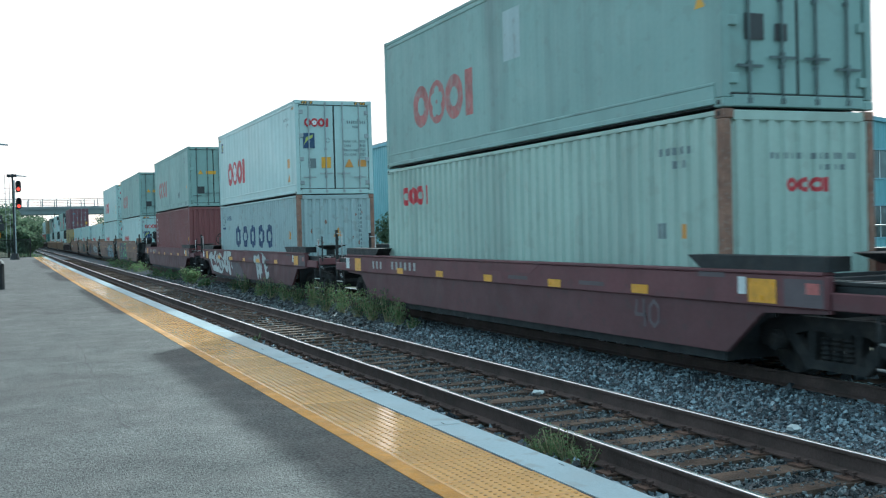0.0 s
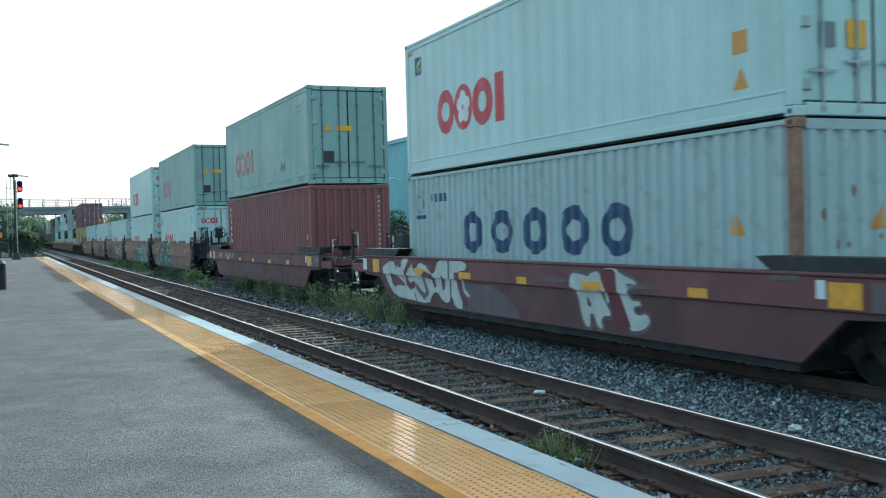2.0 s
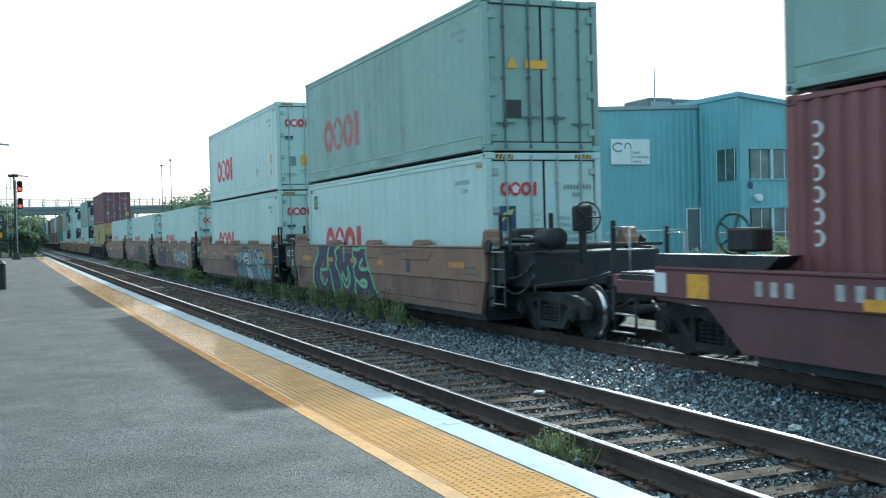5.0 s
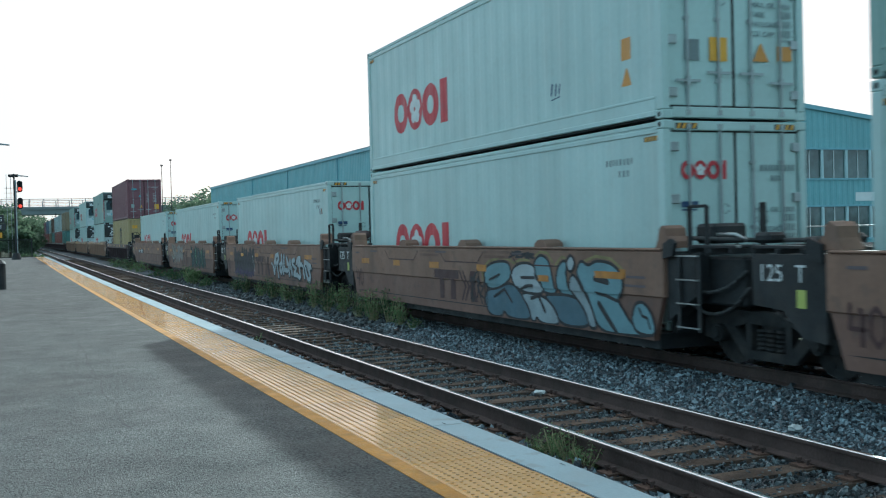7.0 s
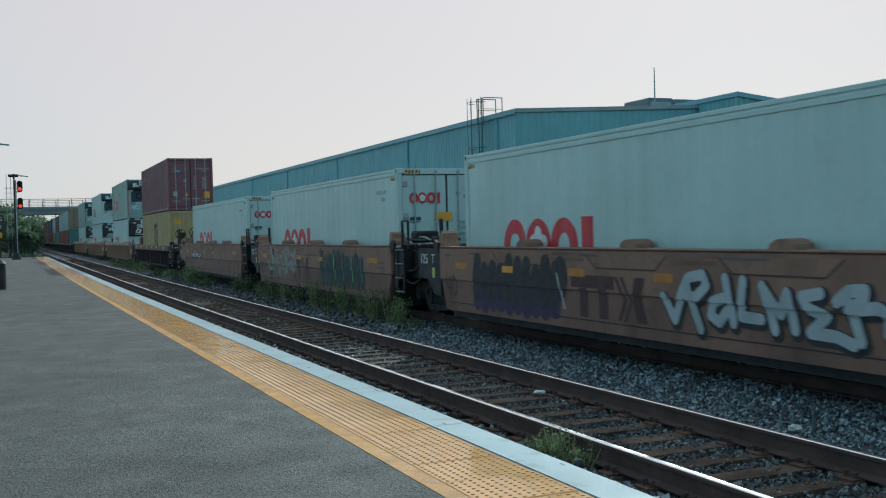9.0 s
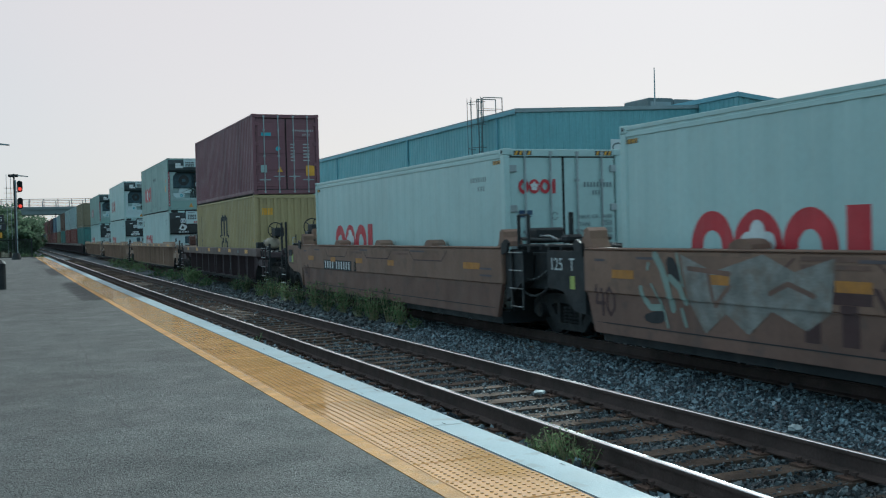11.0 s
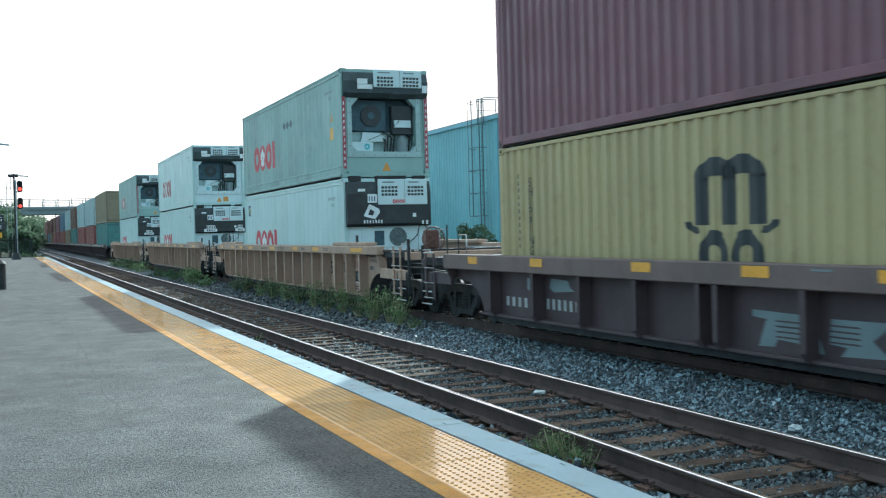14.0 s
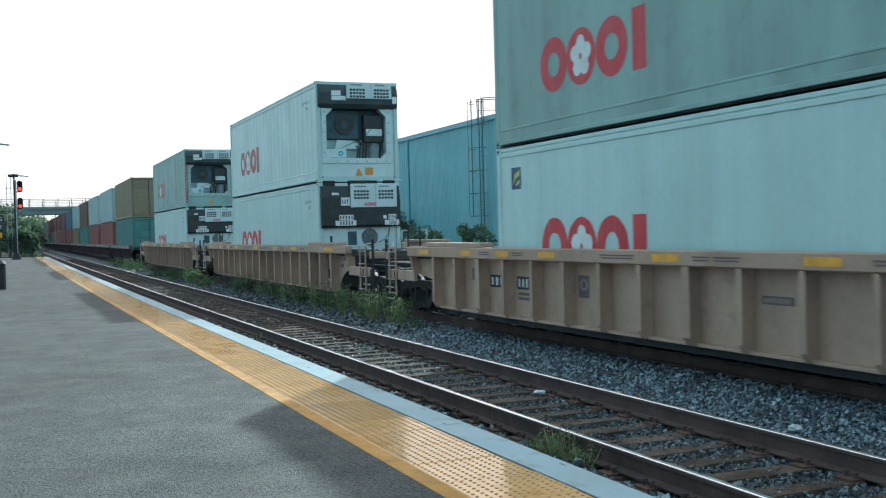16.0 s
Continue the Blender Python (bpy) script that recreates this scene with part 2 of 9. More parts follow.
RAIL_FOOT = [(-0.07, -0.185), (0.07, -0.185), (0.07, -0.172), (0.012, -0.15), (0.010, -0.045), (0.036, -0.035), (0.036, -0.015), (0.031, -0.008),
             (-0.031, -0.008), (-0.036, -0.015), (-0.036, -0.035), (-0.010, -0.045), (-0.012, -0.15), (-0.07, -0.172)]
RAIL_TOP = [(-0.0305, -0.0075), (0.0305, -0.0075), (0.028, -0.004), (0.022, -0.001), (0.011, 0.001), (-0.011, 0.001), (-0.022, -0.001), (-0.028, -0.004)]


def track(cx, label):
    t = thing("railway_track", label, "railway track", kind="structure")
    for sx in (-0.7525, 0.7525):
        r = sweep("rail", [(cx + sx + x, z) for x, z in RAIL_FOOT], LONG, M_RAIL, t, "rust-brown steel rail")
        sweep("rail_head", [(cx + sx + x, z) for x, z in RAIL_TOP], LONG, M_RAILHEAD, r, "bright worn running surface")
    return t


track_near = track(TRACK_NEAR, "rusty steel rails on weathered timber ties beside the platform")
track_far = track(TRACK_FAR, "steel rails on timber ties that carry the freight train")

platform = thing("platform", "asphalt station platform with yellow tactile strip and pale edge", "platform", kind="structure")
PLAT = steps(-12, 109, 4, 1.02)
sweep("asphalt", [(-9, -0.9), (2.40, -0.9), (2.40, 0.2), (-9, 0.2)], PLAT, M_ASPHALT, platform, "grey worn asphalt surface")
sweep("yellow_border", [(2.402, -0.4), (2.526, -0.4), (2.526, 0.204), (2.402, 0.204)], PLAT, M_YELLOW_EDGE, platform, "plain yellow painted border")
sweep("platform_wall", [(2.53, -0.9), (3.46, -0.9), (3.46, 0.06), (3.13, 0.06), (3.13, 0.165), (2.53, 0.165)], PLAT, M_PLATFORM_FACE, platform, "grey concrete platform wall")
# ---------- painted shapes that follow a surface ----------
def ring(cx, cy, rx, ry, w, n=28):
    a = [(cx + rx * math.cos(2 * math.pi * i / n), cy + ry * math.sin(2 * math.pi * i / n)) for i in range(n)]
    b = [(cx + (rx - w) * math.cos(2 * math.pi * i / n), cy + (ry - w) * math.sin(2 * math.pi * i / n)) for i in range(n)]
    return [a, b]


def arc(cx, cy, rx, ry, w, a0, a1, n=24):
    t = [radians(a0 + (a1 - a0) * i / n) for i in range(n + 1)]
    return [[(cx + rx * math.cos(a), cy + ry * math.sin(a)) for a in t] + [(cx + (rx - w) * math.cos(a), cy + (ry - w) * math.sin(a)) for a in reversed(t)]]


def rect(x0, y0, x1, y1):
    return [[(x0, y0), (x1, y0), (x1, y1), (x0, y1)]]


def stroke(points, w):
    """Convex pieces of a thick bent line; paint them with join=True."""
    out = []
    for (ax, ay), (bx, by) in zip(points, points[1:]):
        d = Vector((bx - ax, by - ay)).normalized() * (w / 2)
        n = Vector((-d.y, d.x))
        out.append([(ax + n.x, ay + n.y), (bx + n.x, by + n.y), (bx - n.x, by - n.y), (ax - n.x, ay - n.y)])
    for x, y in points:
        out.append([(x + w / 2 * math.cos(a), y + w / 2 * math.sin(a)) for a in [radians(36 * i) for i in range(10)]])
    return out


def crossings(loops, u):
    hits = []
    for lp in loops:
        for (a, b), (c, d) in zip(lp, lp[1:] + lp[:1]):
            if (a <= u) != (c <= u):
                hits.append(b + (u - a) * (d - b) / (c - a))
    hits.sort()
    return list(zip(hits[::2], hits[1::2]))


def spans(loops, u, join):
    if not join:
        return crossings(loops, u)
    got, out = sorted(s for lp in loops for s in crossings([lp], u)), []
    for a, b in got:
        if out and a <= out[-1][1]:
            out[-1] = (out[-1][0], max(b, out[-1][1]))
        else:
            out.append((a, b))
    return out


def painted(name, loops, material, parent, place, step=0.03, label="", join=False, low=None, split=0.0):
    """Paint of an outline, laid in narrow upright strips on a surface; place(u, v) gives the point, low(u, v) below the split."""
    us = [p[0] for lp in loops for p in lp]
    lo, hi = min(us) + 1e-4, max(us) - 1e-4
    n = max(2, int((hi - lo) / step))
    v, f, seen = [], [], {}

    def corner(p):
        key = tuple(round(q, 4) for q in p)
        if key not in seen:
            seen[key] = len(v)
            v.append(p)
        return seen[key]
    cols = [spans(loops, lo + (hi - lo) * i / n, join) for i in range(n + 1)]
    for i in range(n):
        a, b = lo + (hi - lo) * i / n, lo + (hi - lo) * (i + 1) / n
        ca, cb = cols[i], cols[i + 1]
        if len(ca) != len(cb):
            ca = cb = spans(loops, (a + b) / 2, join)
        for (p, q), (r, s) in zip(ca, cb):
            bits = [(place, p, q, r, s)]
            if low:
                bits = []
                if min(p, r) < split:
                    bits.append((low, min(p, split), min(q, split), min(r, split), min(s, split)))
                if max(q, s) > split:
                    bits.append((place, max(p, split), max(q, split), max(r, split), max(s, split)))
            for at, p2, q2, r2, s2 in bits:
                face = list(dict.fromkeys(corner(p) for p in (at(a, p2), at(b, r2), at(b, s2), at(a, q2))))
                if len(face) > 2:
                    f.append(tuple(face))
    return raw(name, v, f, material, parent, label) if f else None


def lettering(text, size, material, parent, m, name="lettering"):
    """Real words in the built-in font, as a thin mesh."""
    cu = bpy.data.curves.new(name, "FONT")
    cu.body, cu.size, cu.extrude = text, size, 0.002
    tmp = new(name, cu)
    me = bpy.data.meshes.new_from_object(tmp)
    bpy.data.objects.remove(tmp)
    me.materials.append(material)
    ob = new(name, me)
    ob.parent, ob.matrix_basis = parent, m
    return ob


# ---------- shipping containers ----------
LEN, WID = 12.192, 2.438


def box_paint(name, col, rough=0.5, dirt=GRIME, amount=0.35, wear=RUST, wear_amount=0.10, var=0.06):
    return mat(name, col, rough, var=var, scale=0.55, fine=14, dirt=dirt, amount=amount, streak=7, wear=wear, wear_amount=wear_amount, bump=0.06, bump_scale=12)


P_MINT = box_paint("pale_mint_box_paint", (0.43, 0.54, 0.475), 0.5, (0.25, 0.30, 0.27), 0.7)
P_SAGE = box_paint("dull_sage_box_paint", (0.28, 0.405, 0.375), 0.55, (0.15, 0.20, 0.185), 0.7)
P_WHITE = box_paint("white_reefer_paint", (0.475, 0.615, 0.60), 0.4, (0.36, 0.45, 0.43), 0.5, wear_amount=0.03)
P_GREYBLUE = box_paint("grey_blue_box_paint", (0.39, 0.48, 0.485), 0.5, (0.27, 0.34, 0.36), 0.5, wear_amount=0.2)
P_MAROON = box_paint("maroon_box_paint", (0.205, 0.068, 0.070), 0.5, (0.06, 0.03, 0.03), 0.5, wear=(0.17, 0.08, 0.06), wear_amount=0.25)
P_PLUM = box_paint("dark_plum_box_paint", (0.19, 0.082, 0.10), 0.5, (0.05, 0.03, 0.035), 0.5, wear=(0.15, 0.08, 0.07), wear_amount=0.25)
P_TAN = box_paint("mustard_tan_box_paint", (0.42, 0.335, 0.165), 0.5, (0.28, 0.22, 0.11), 0.5)
P_TEAL = box_paint("teal_box_paint", (0.09, 0.21, 0.195), 0.5)
P_RED = box_paint("brick_red_box_paint", (0.24, 0.085, 0.075), 0.5)
P_BLUE = box_paint("dull_blue_box_paint", (0.10, 0.155, 0.22), 0.5)
P_BROWN = box_paint("brown_box_paint", (0.14, 0.075, 0.05), 0.5)
P_OLIVE = box_paint("ochre_box_paint", (0.23, 0.19, 0.12), 0.5)
M_LOGO = mat("red_logo_paint", (0.50, 0.035, 0.05), 0.5, var=0.12, scale=2, dirt=(0.30, 0.08, 0.09), amount=0.3)
M_LOGO_FADED = mat("faded_red_logo_paint", (0.42, 0.13, 0.12), 0.55, var=0.25, scale=3, dirt=(0.30, 0.30, 0.28), amount=0.7)
M_NAVY = mat("navy_letter_paint", (0.025, 0.06, 0.15), 0.5, var=0.15, scale=2, dirt=(0.10, 0.16, 0.20), amount=0.4)
M_INK = mat("black_marking_paint", (0.03, 0.033, 0.035), 0.5)
M_GREYINK = mat("grey_marking_paint", (0.18, 0.22, 0.23), 0.5)
M_WHITEINK = mat("white_marking_paint", (0.70, 0.73, 0.73), 0.5, var=0.1, scale=3, dirt=(0.4, 0.4, 0.4), amount=0.4)
M_YELLOW = mat("yellow_sticker", (0.72, 0.38, 0.03), 0.45, var=0.1, scale=4)
M_ORANGE = mat("orange_sticker", (0.60, 0.28, 0.05), 0.45)
M_CYANLAB = mat("cyan_sticker", (0.10, 0.40, 0.48), 0.45)
M_LIME = mat("yellow_green_sticker", (0.45, 0.50, 0.12), 0.45)
M_STEEL = mat("zinc_lock_rod", (0.36, 0.40, 0.41), 0.4, metal=0.4, var=0.15, scale=4)
M_RUSTY = mat("rusted_corner_steel", (0.30, 0.165, 0.115), 0.75, var=0.3, scale=4, dirt=(0.15, 0.08, 0.06), amount=0.7, bump=0.2, wear=(0.34, 0.36, 0.33), wear_amount=0.3)
M_RODGRIME = mat("grimy_sage_lock_rod", (0.12, 0.165, 0.165), 0.6, var=0.25, scale=5, dirt=(0.06, 0.07, 0.07), amount=0.6)
M_GASKET = mat("black_rubber_gasket", (0.02, 0.02, 0.02), 0.7)
M_UNIT = mat("dark_machinery_cover", (0.017, 0.021, 0.024), 0.45, var=0.2, scale=2, dirt=(0.06, 0.07, 0.07), amount=0.35)
M_UNITWHITE = mat("white_machinery_panel", (0.56, 0.66, 0.67), 0.4, var=0.06, scale=2, dirt=(0.45, 0.5, 0.5), amount=0.3)
M_UNITRIM = mat("pale_sage_machinery_frame", (0.36, 0.47, 0.46), 0.5, var=0.1, scale=3, dirt=(0.2, 0.24, 0.23), amount=0.4)
M_OLDGUARD = mat("grimy_fan_guard", (0.10, 0.125, 0.13), 0.6, var=0.25, scale=8, dirt=(0.25, 0.29, 0.29), amount=0.5)
M_UNITDUSK = mat("grey_teal_machinery_cover", (0.032, 0.048, 0.053), 0.5, var=0.25, scale=2, dirt=(0.11, 0.14, 0.14), amount=0.4)
M_CAVITY = mat("dark_blue_machinery", (0.05, 0.095, 0.12), 0.6, var=0.3, scale=5)


def corr(y, depth, period):
    """Inward depth of a pressed wall at y."""
    if depth <= 0:
        return 0.0
    k = (y / period) % 1.0
    return depth * (0 if k < 0.36 else (k - 0.36) / 0.14 if k < 0.5 else 1 if k < 0.86 else (1 - k) / 0.14)


def pressed(name, a, b, lo, hi, depth, period, material, parent, put):
    """A pressed steel wall from a to b; put(along, inward, up)."""
    knots = [a]
    k0 = math.floor(a / period)
    while k0 * period < b:
        for q in (0, 0.36, 0.5, 0.86):
            y = (k0 + q) * period
            if a + 0.005 < y < b - 0.005:
                knots.append(y)
        k0 += 1
    knots.append(b)
    v, f = [], []
    for y in knots:
        d = corr(y, depth, period)
        v += [put(y, d, lo), put(y, d, hi), put(y, d + 0.03, hi), put(y, d + 0.03, lo)]
    for i in range(len(knots) - 1):
        for j in range(4):
            p, q = i * 4 + j, i * 4 + (j + 1) % 4
            f.append((p, q, q + 4, p + 4))
    return raw(name, v, f, material, parent)


def bar_lines(parent, place, u0, v0, rows, w, h, gap, material, seed=1, name="marking"):
    """Unreadable writing as plain bars, one for each line."""
    r = random.Random(seed)
    for i in range(rows):
        k = w * (r.uniform(0.7, 1.0) if rows > 1 else 1.0)
        painted(name, rect(u0, v0 - i * (h + gap), u0 + k, v0 - i * (h + gap) + h), material, parent, place, 0.05)


def number_bars(parent, place, u0, v0, w, h, n, material):
    """A number as so many plain upright bars."""
    for i in range(n):
        painted("number_bar", rect(u0 + w * i / n, v0, u0 + w * (i + 0.46) / n, v0 + h), material, parent, place, 0.05)


def sea_box(label, paint, high=2.896, side="ribbed", end="doors", logo=None, post=None, detail=True, group="containers on the train"):
    """A forty foot container; its near end is at -y and its platform side at -x."""
    c = thing("shipping_container", label, "container", group)
    hl, hw = LEN / 2, WID / 2
    post = post or paint
    depth, period = {"ribbed": (0.042, 0.278), "smooth": (0.004, 0.42), "panel": (0.010, 0.50)}[side]
    # corner posts, castings and rails
    for sx in (-1, 1):
        for sy in (-1, 1):
            bm = bmesh.new()
            x, y = sx * (hw - 0.06), sy * (hl - 0.08)
            soft_box(bm, x - 0.06, x + 0.06, y - 0.078, y + 0.078, 0.12, high - 0.12, 0.012)
            part("corner_post", bm, post if sy < 0 else paint, c)
            for z in (0, high - 0.118):
                bm = bmesh.new()
                x2, y2 = sx * (hw - 0.081), sy * (hl - 0.089)
                soft_box(bm, x2 - 0.083, x2 + 0.083, y2 - 0.092, y2 + 0.092, z, z + 0.118, 0.012)
                cast = part("corner_casting", bm, post if sy < 0 else paint, c)
                if detail and sx < 0:
                    bm = bmesh.new()
                    cyl(bm, (x2 - 0.084, y2, z + 0.06), (x2 - 0.087, y2, z + 0.06), 0.034, 8)
                    part("casting_hole", bm, M_GASKET, cast)
        sill = 0.17 if side == "ribbed" else 0.30
        for z0, z1, dx in ((0.045, sill, 0.0), (high - 0.075, high - 0.012, 0.0)) + (() if side == "ribbed" else ((0.045, 0.12, 0.014), (sill - 0.02, sill + 0.02, 0.008), (high - 0.17, high - 0.10, 0.002))):
            bm = bmesh.new()
            x = sx * (hw - 0.035 + dx)
            soft_box(bm, x - 0.033, x + 0.033, -hl + 0.17, hl - 0.17, z0, z1, 0.008)
            part("side_rail", bm, paint, c)
        put = lambda y, d, z, sx=sx: (sx * (hw - 0.012 - d), y, z)
        pressed("side_wall", -hl + 0.155, hl - 0.155, 0.165, high - 0.07, depth, period, paint, c, put)
    bm = bmesh.new()
    box(bm, -hw + 0.07, hw - 0.07, -hl + 0.1, hl - 0.1, high - 0.045, high - 0.015)
    part("roof", bm, paint, c)
    bm = bmesh.new()
    box(bm, -hw + 0.05, hw - 0.05, -hl + 0.1, hl - 0.1, 0.02, 0.13)
    part("floor", bm, M_BLACK, c)
    bm = bmesh.new()
    box(bm, -hw + 0.13, hw - 0.13, hl - 0.07, hl - 0.04, 0.1, high - 0.1)
    part("far_end_wall", bm, paint, c)
    for z0, z1 in ((0.012, 0.16), (high - 0.14, high - 0.012)):
        bm = bmesh.new()
        soft_box(bm, -hw + 0.16, hw - 0.16, -hl + 0.008, -hl + 0.14, z0, z1, 0.01)
        part("end_rail", bm, paint, c)
    if end == "doors":
        for sx in (-1, 1):
            bm = bmesh.new()
            x0, x1 = (-hw + 0.135, -0.022) if sx < 0 else (0.022, hw - 0.135)
            soft_box(bm, x0, x1, -hl + 0.045, -hl + 0.09, 0.185, high - 0.16, 0.008)
            d = part("door", bm, paint, c)
            if side == "ribbed":
                for k in range(4):
                    bm = bmesh.new()
                    z = 0.28 + k * (high - 0.5) / 4
                    soft_box(bm, x0 + 0.06, x1 - 0.06, -hl + 0.028, -hl + 0.0445, z, z + (high - 0.5) / 4 - 0.12, 0.007)
                    part("door_panel", bm, paint, d)
            bm = bmesh.new()
            box(bm, x0 - 0.012, x1 + 0.012, -hl + 0.052, -hl + 0.08, 0.156, high - 0.136)
            part("gasket", bm, M_GASKET, d)
            if not detail:
                continue
            w = x1 - x0
            for q in (0.27, 0.76):
                x = x0 + w * (q if sx < 0 else 1 - q)
                bm = bmesh.new()
                cyl(bm, (x, -hl + 0.012, 0.06), (x, -hl + 0.012, high - 0.05), 0.019, 8)
                for z in (0.05, high - 0.12):
                    box(bm, x - 0.035, x + 0.035, -hl - 0.004, -hl + 0.03, z, z + 0.07)
                for z in (0.5, 1.35, high - 0.6):
                    box(bm, x - 0.04, x + 0.04, -hl + 0.01, -hl + 0.045, z, z + 0.05)
                part("lock_rod", bm, M_STEEL if paint is P_WHITE else M_RODGRIME if paint is P_SAGE else M_STEEL if paint is P_PLUM else paint, d)
                bm = bmesh.new()
                zz = 0.50 if q < 0.5 else 0.62
                box(bm, x - 0.05, x + 0.2, -hl - 0.012, -hl + 0.006, zz, zz + 0.035)
                box(bm, x - 0.20, x, -hl - 0.012, -hl + 0.006, zz, zz + 0.035)
                box(bm, x - 0.03, x + 0.03, -hl - 0.014, -hl + 0.03, zz - 0.05, zz + 0.08)
                part("door_handle", bm, M_RODGRIME if paint is P_SAGE else M_STEEL, d)
            for k in range(4):
                z = 0.36 + k * (high - 0.72) / 3
                bm = bmesh.new()
                xe = x0 if sx < 0 else x1
                soft_box(bm, xe - 0.10, xe + 0.12, -hl + 0.006, -hl + 0.05, z - 0.065, z + 0.065, 0.01)
                part("hinge", bm, paint if paint in (P_SAGE, P_PLUM) else M_STEEL, d)
    elif end == "plain":
        put = lambda x, d, z: (x, -hl + 0.012 + d, z)
        pressed("end_wall", -hw + 0.118, hw - 0.118, 0.155, high - 0.13, 0.045, 0.25, paint, c, put)
    else:
        machinery(c, paint, high, end, hl, hw)
    if detail and end == "doors" and paint is P_WHITE:
        bm = bmesh.new()
        soft_box(bm, -hw + 0.16, hw - 0.16, hl - 0.035, hl + 0.14, 1.80, high - 0.06, 0.05)
        part("cooling_unit", bm, M_UNIT, c, "dark cooling unit on the far end")
    face_side = lambda u, v: (-hw + 0.012 + corr(-u, depth, period) - 0.0035, -u, v)
    face_end = lambda u, v: (u, -hl + (0.024 if end == "doors" else 0.0085 + (corr(u, 0.045, 0.25) if end == "plain" else 0)), v)
    if logo:
        logo(c, face_side, face_end, high)
    return c


M_OXRED_PLATE = mat("dark_red_plate", (0.30, 0.05, 0.07), 0.5, var=0.15, scale=3)


def strip_marks(c, high, hl, hw):
    """Red upright plates with a column of pale bars on both end posts."""
    pl, pb = (lambda u, v: (u, -hl - 0.003, v)), (lambda u, v: (u, -hl - 0.005, v))
    for u in (-hw + 0.02, hw - 0.11):
        painted("post_plate", rect(u, 0.24, u + 0.09, high - 0.74), M_OXRED_PLATE, c, pl)
        for k in range(11):
            z = 0.30 + k * (high - 1.1) / 11
            painted("letter_bar", rect(u + 0.03, z, u + 0.06, z + 0.085), M_WHITEINK, c, pb)


def grille_panel(cover, y, u0, u1, z0, z1, name="grille_panel"):
    """A white raised panel with two fields of square slots."""
    bm = bmesh.new()
    soft_box(bm, u0, u1, y - 0.035, y - 0.002, z0, z1, 0.015)
    grille = part(name, bm, M_UNITWHITE, cover, "white slotted grille panel")
    w = (u1 - u0) / 2
    for gx in (u0 + 0.10, u0 + w + 0.14):
        for r in range(3):
            for k in range(5):
                bm = bmesh.new()
                box(bm, gx + k * 0.094, gx + k * 0.094 + 0.07, y - 0.039, y - 0.036, z1 - 0.25 - r * 0.095, z1 - 0.19 - r * 0.095)
                part("slot", bm, M_GASKET, grille)
    gp = lambda u, v: (u, y - 0.0375, v)
    bar_lines(grille, gp, u0 + 0.12, z1 - 0.10, 1, 0.35, 0.035, 0.02, M_GREYINK, 2)
    bar_lines(grille, gp, u0 + w + 0.16, z1 - 0.10, 1, 0.3, 0.035, 0.02, M_GREYINK, 3)
    painted("panel_seam", rect(u0 + w + 0.05, z0 + 0.02, u0 + w + 0.062, z1 - 0.02), M_GREYINK, grille, gp)
    return grille, gp


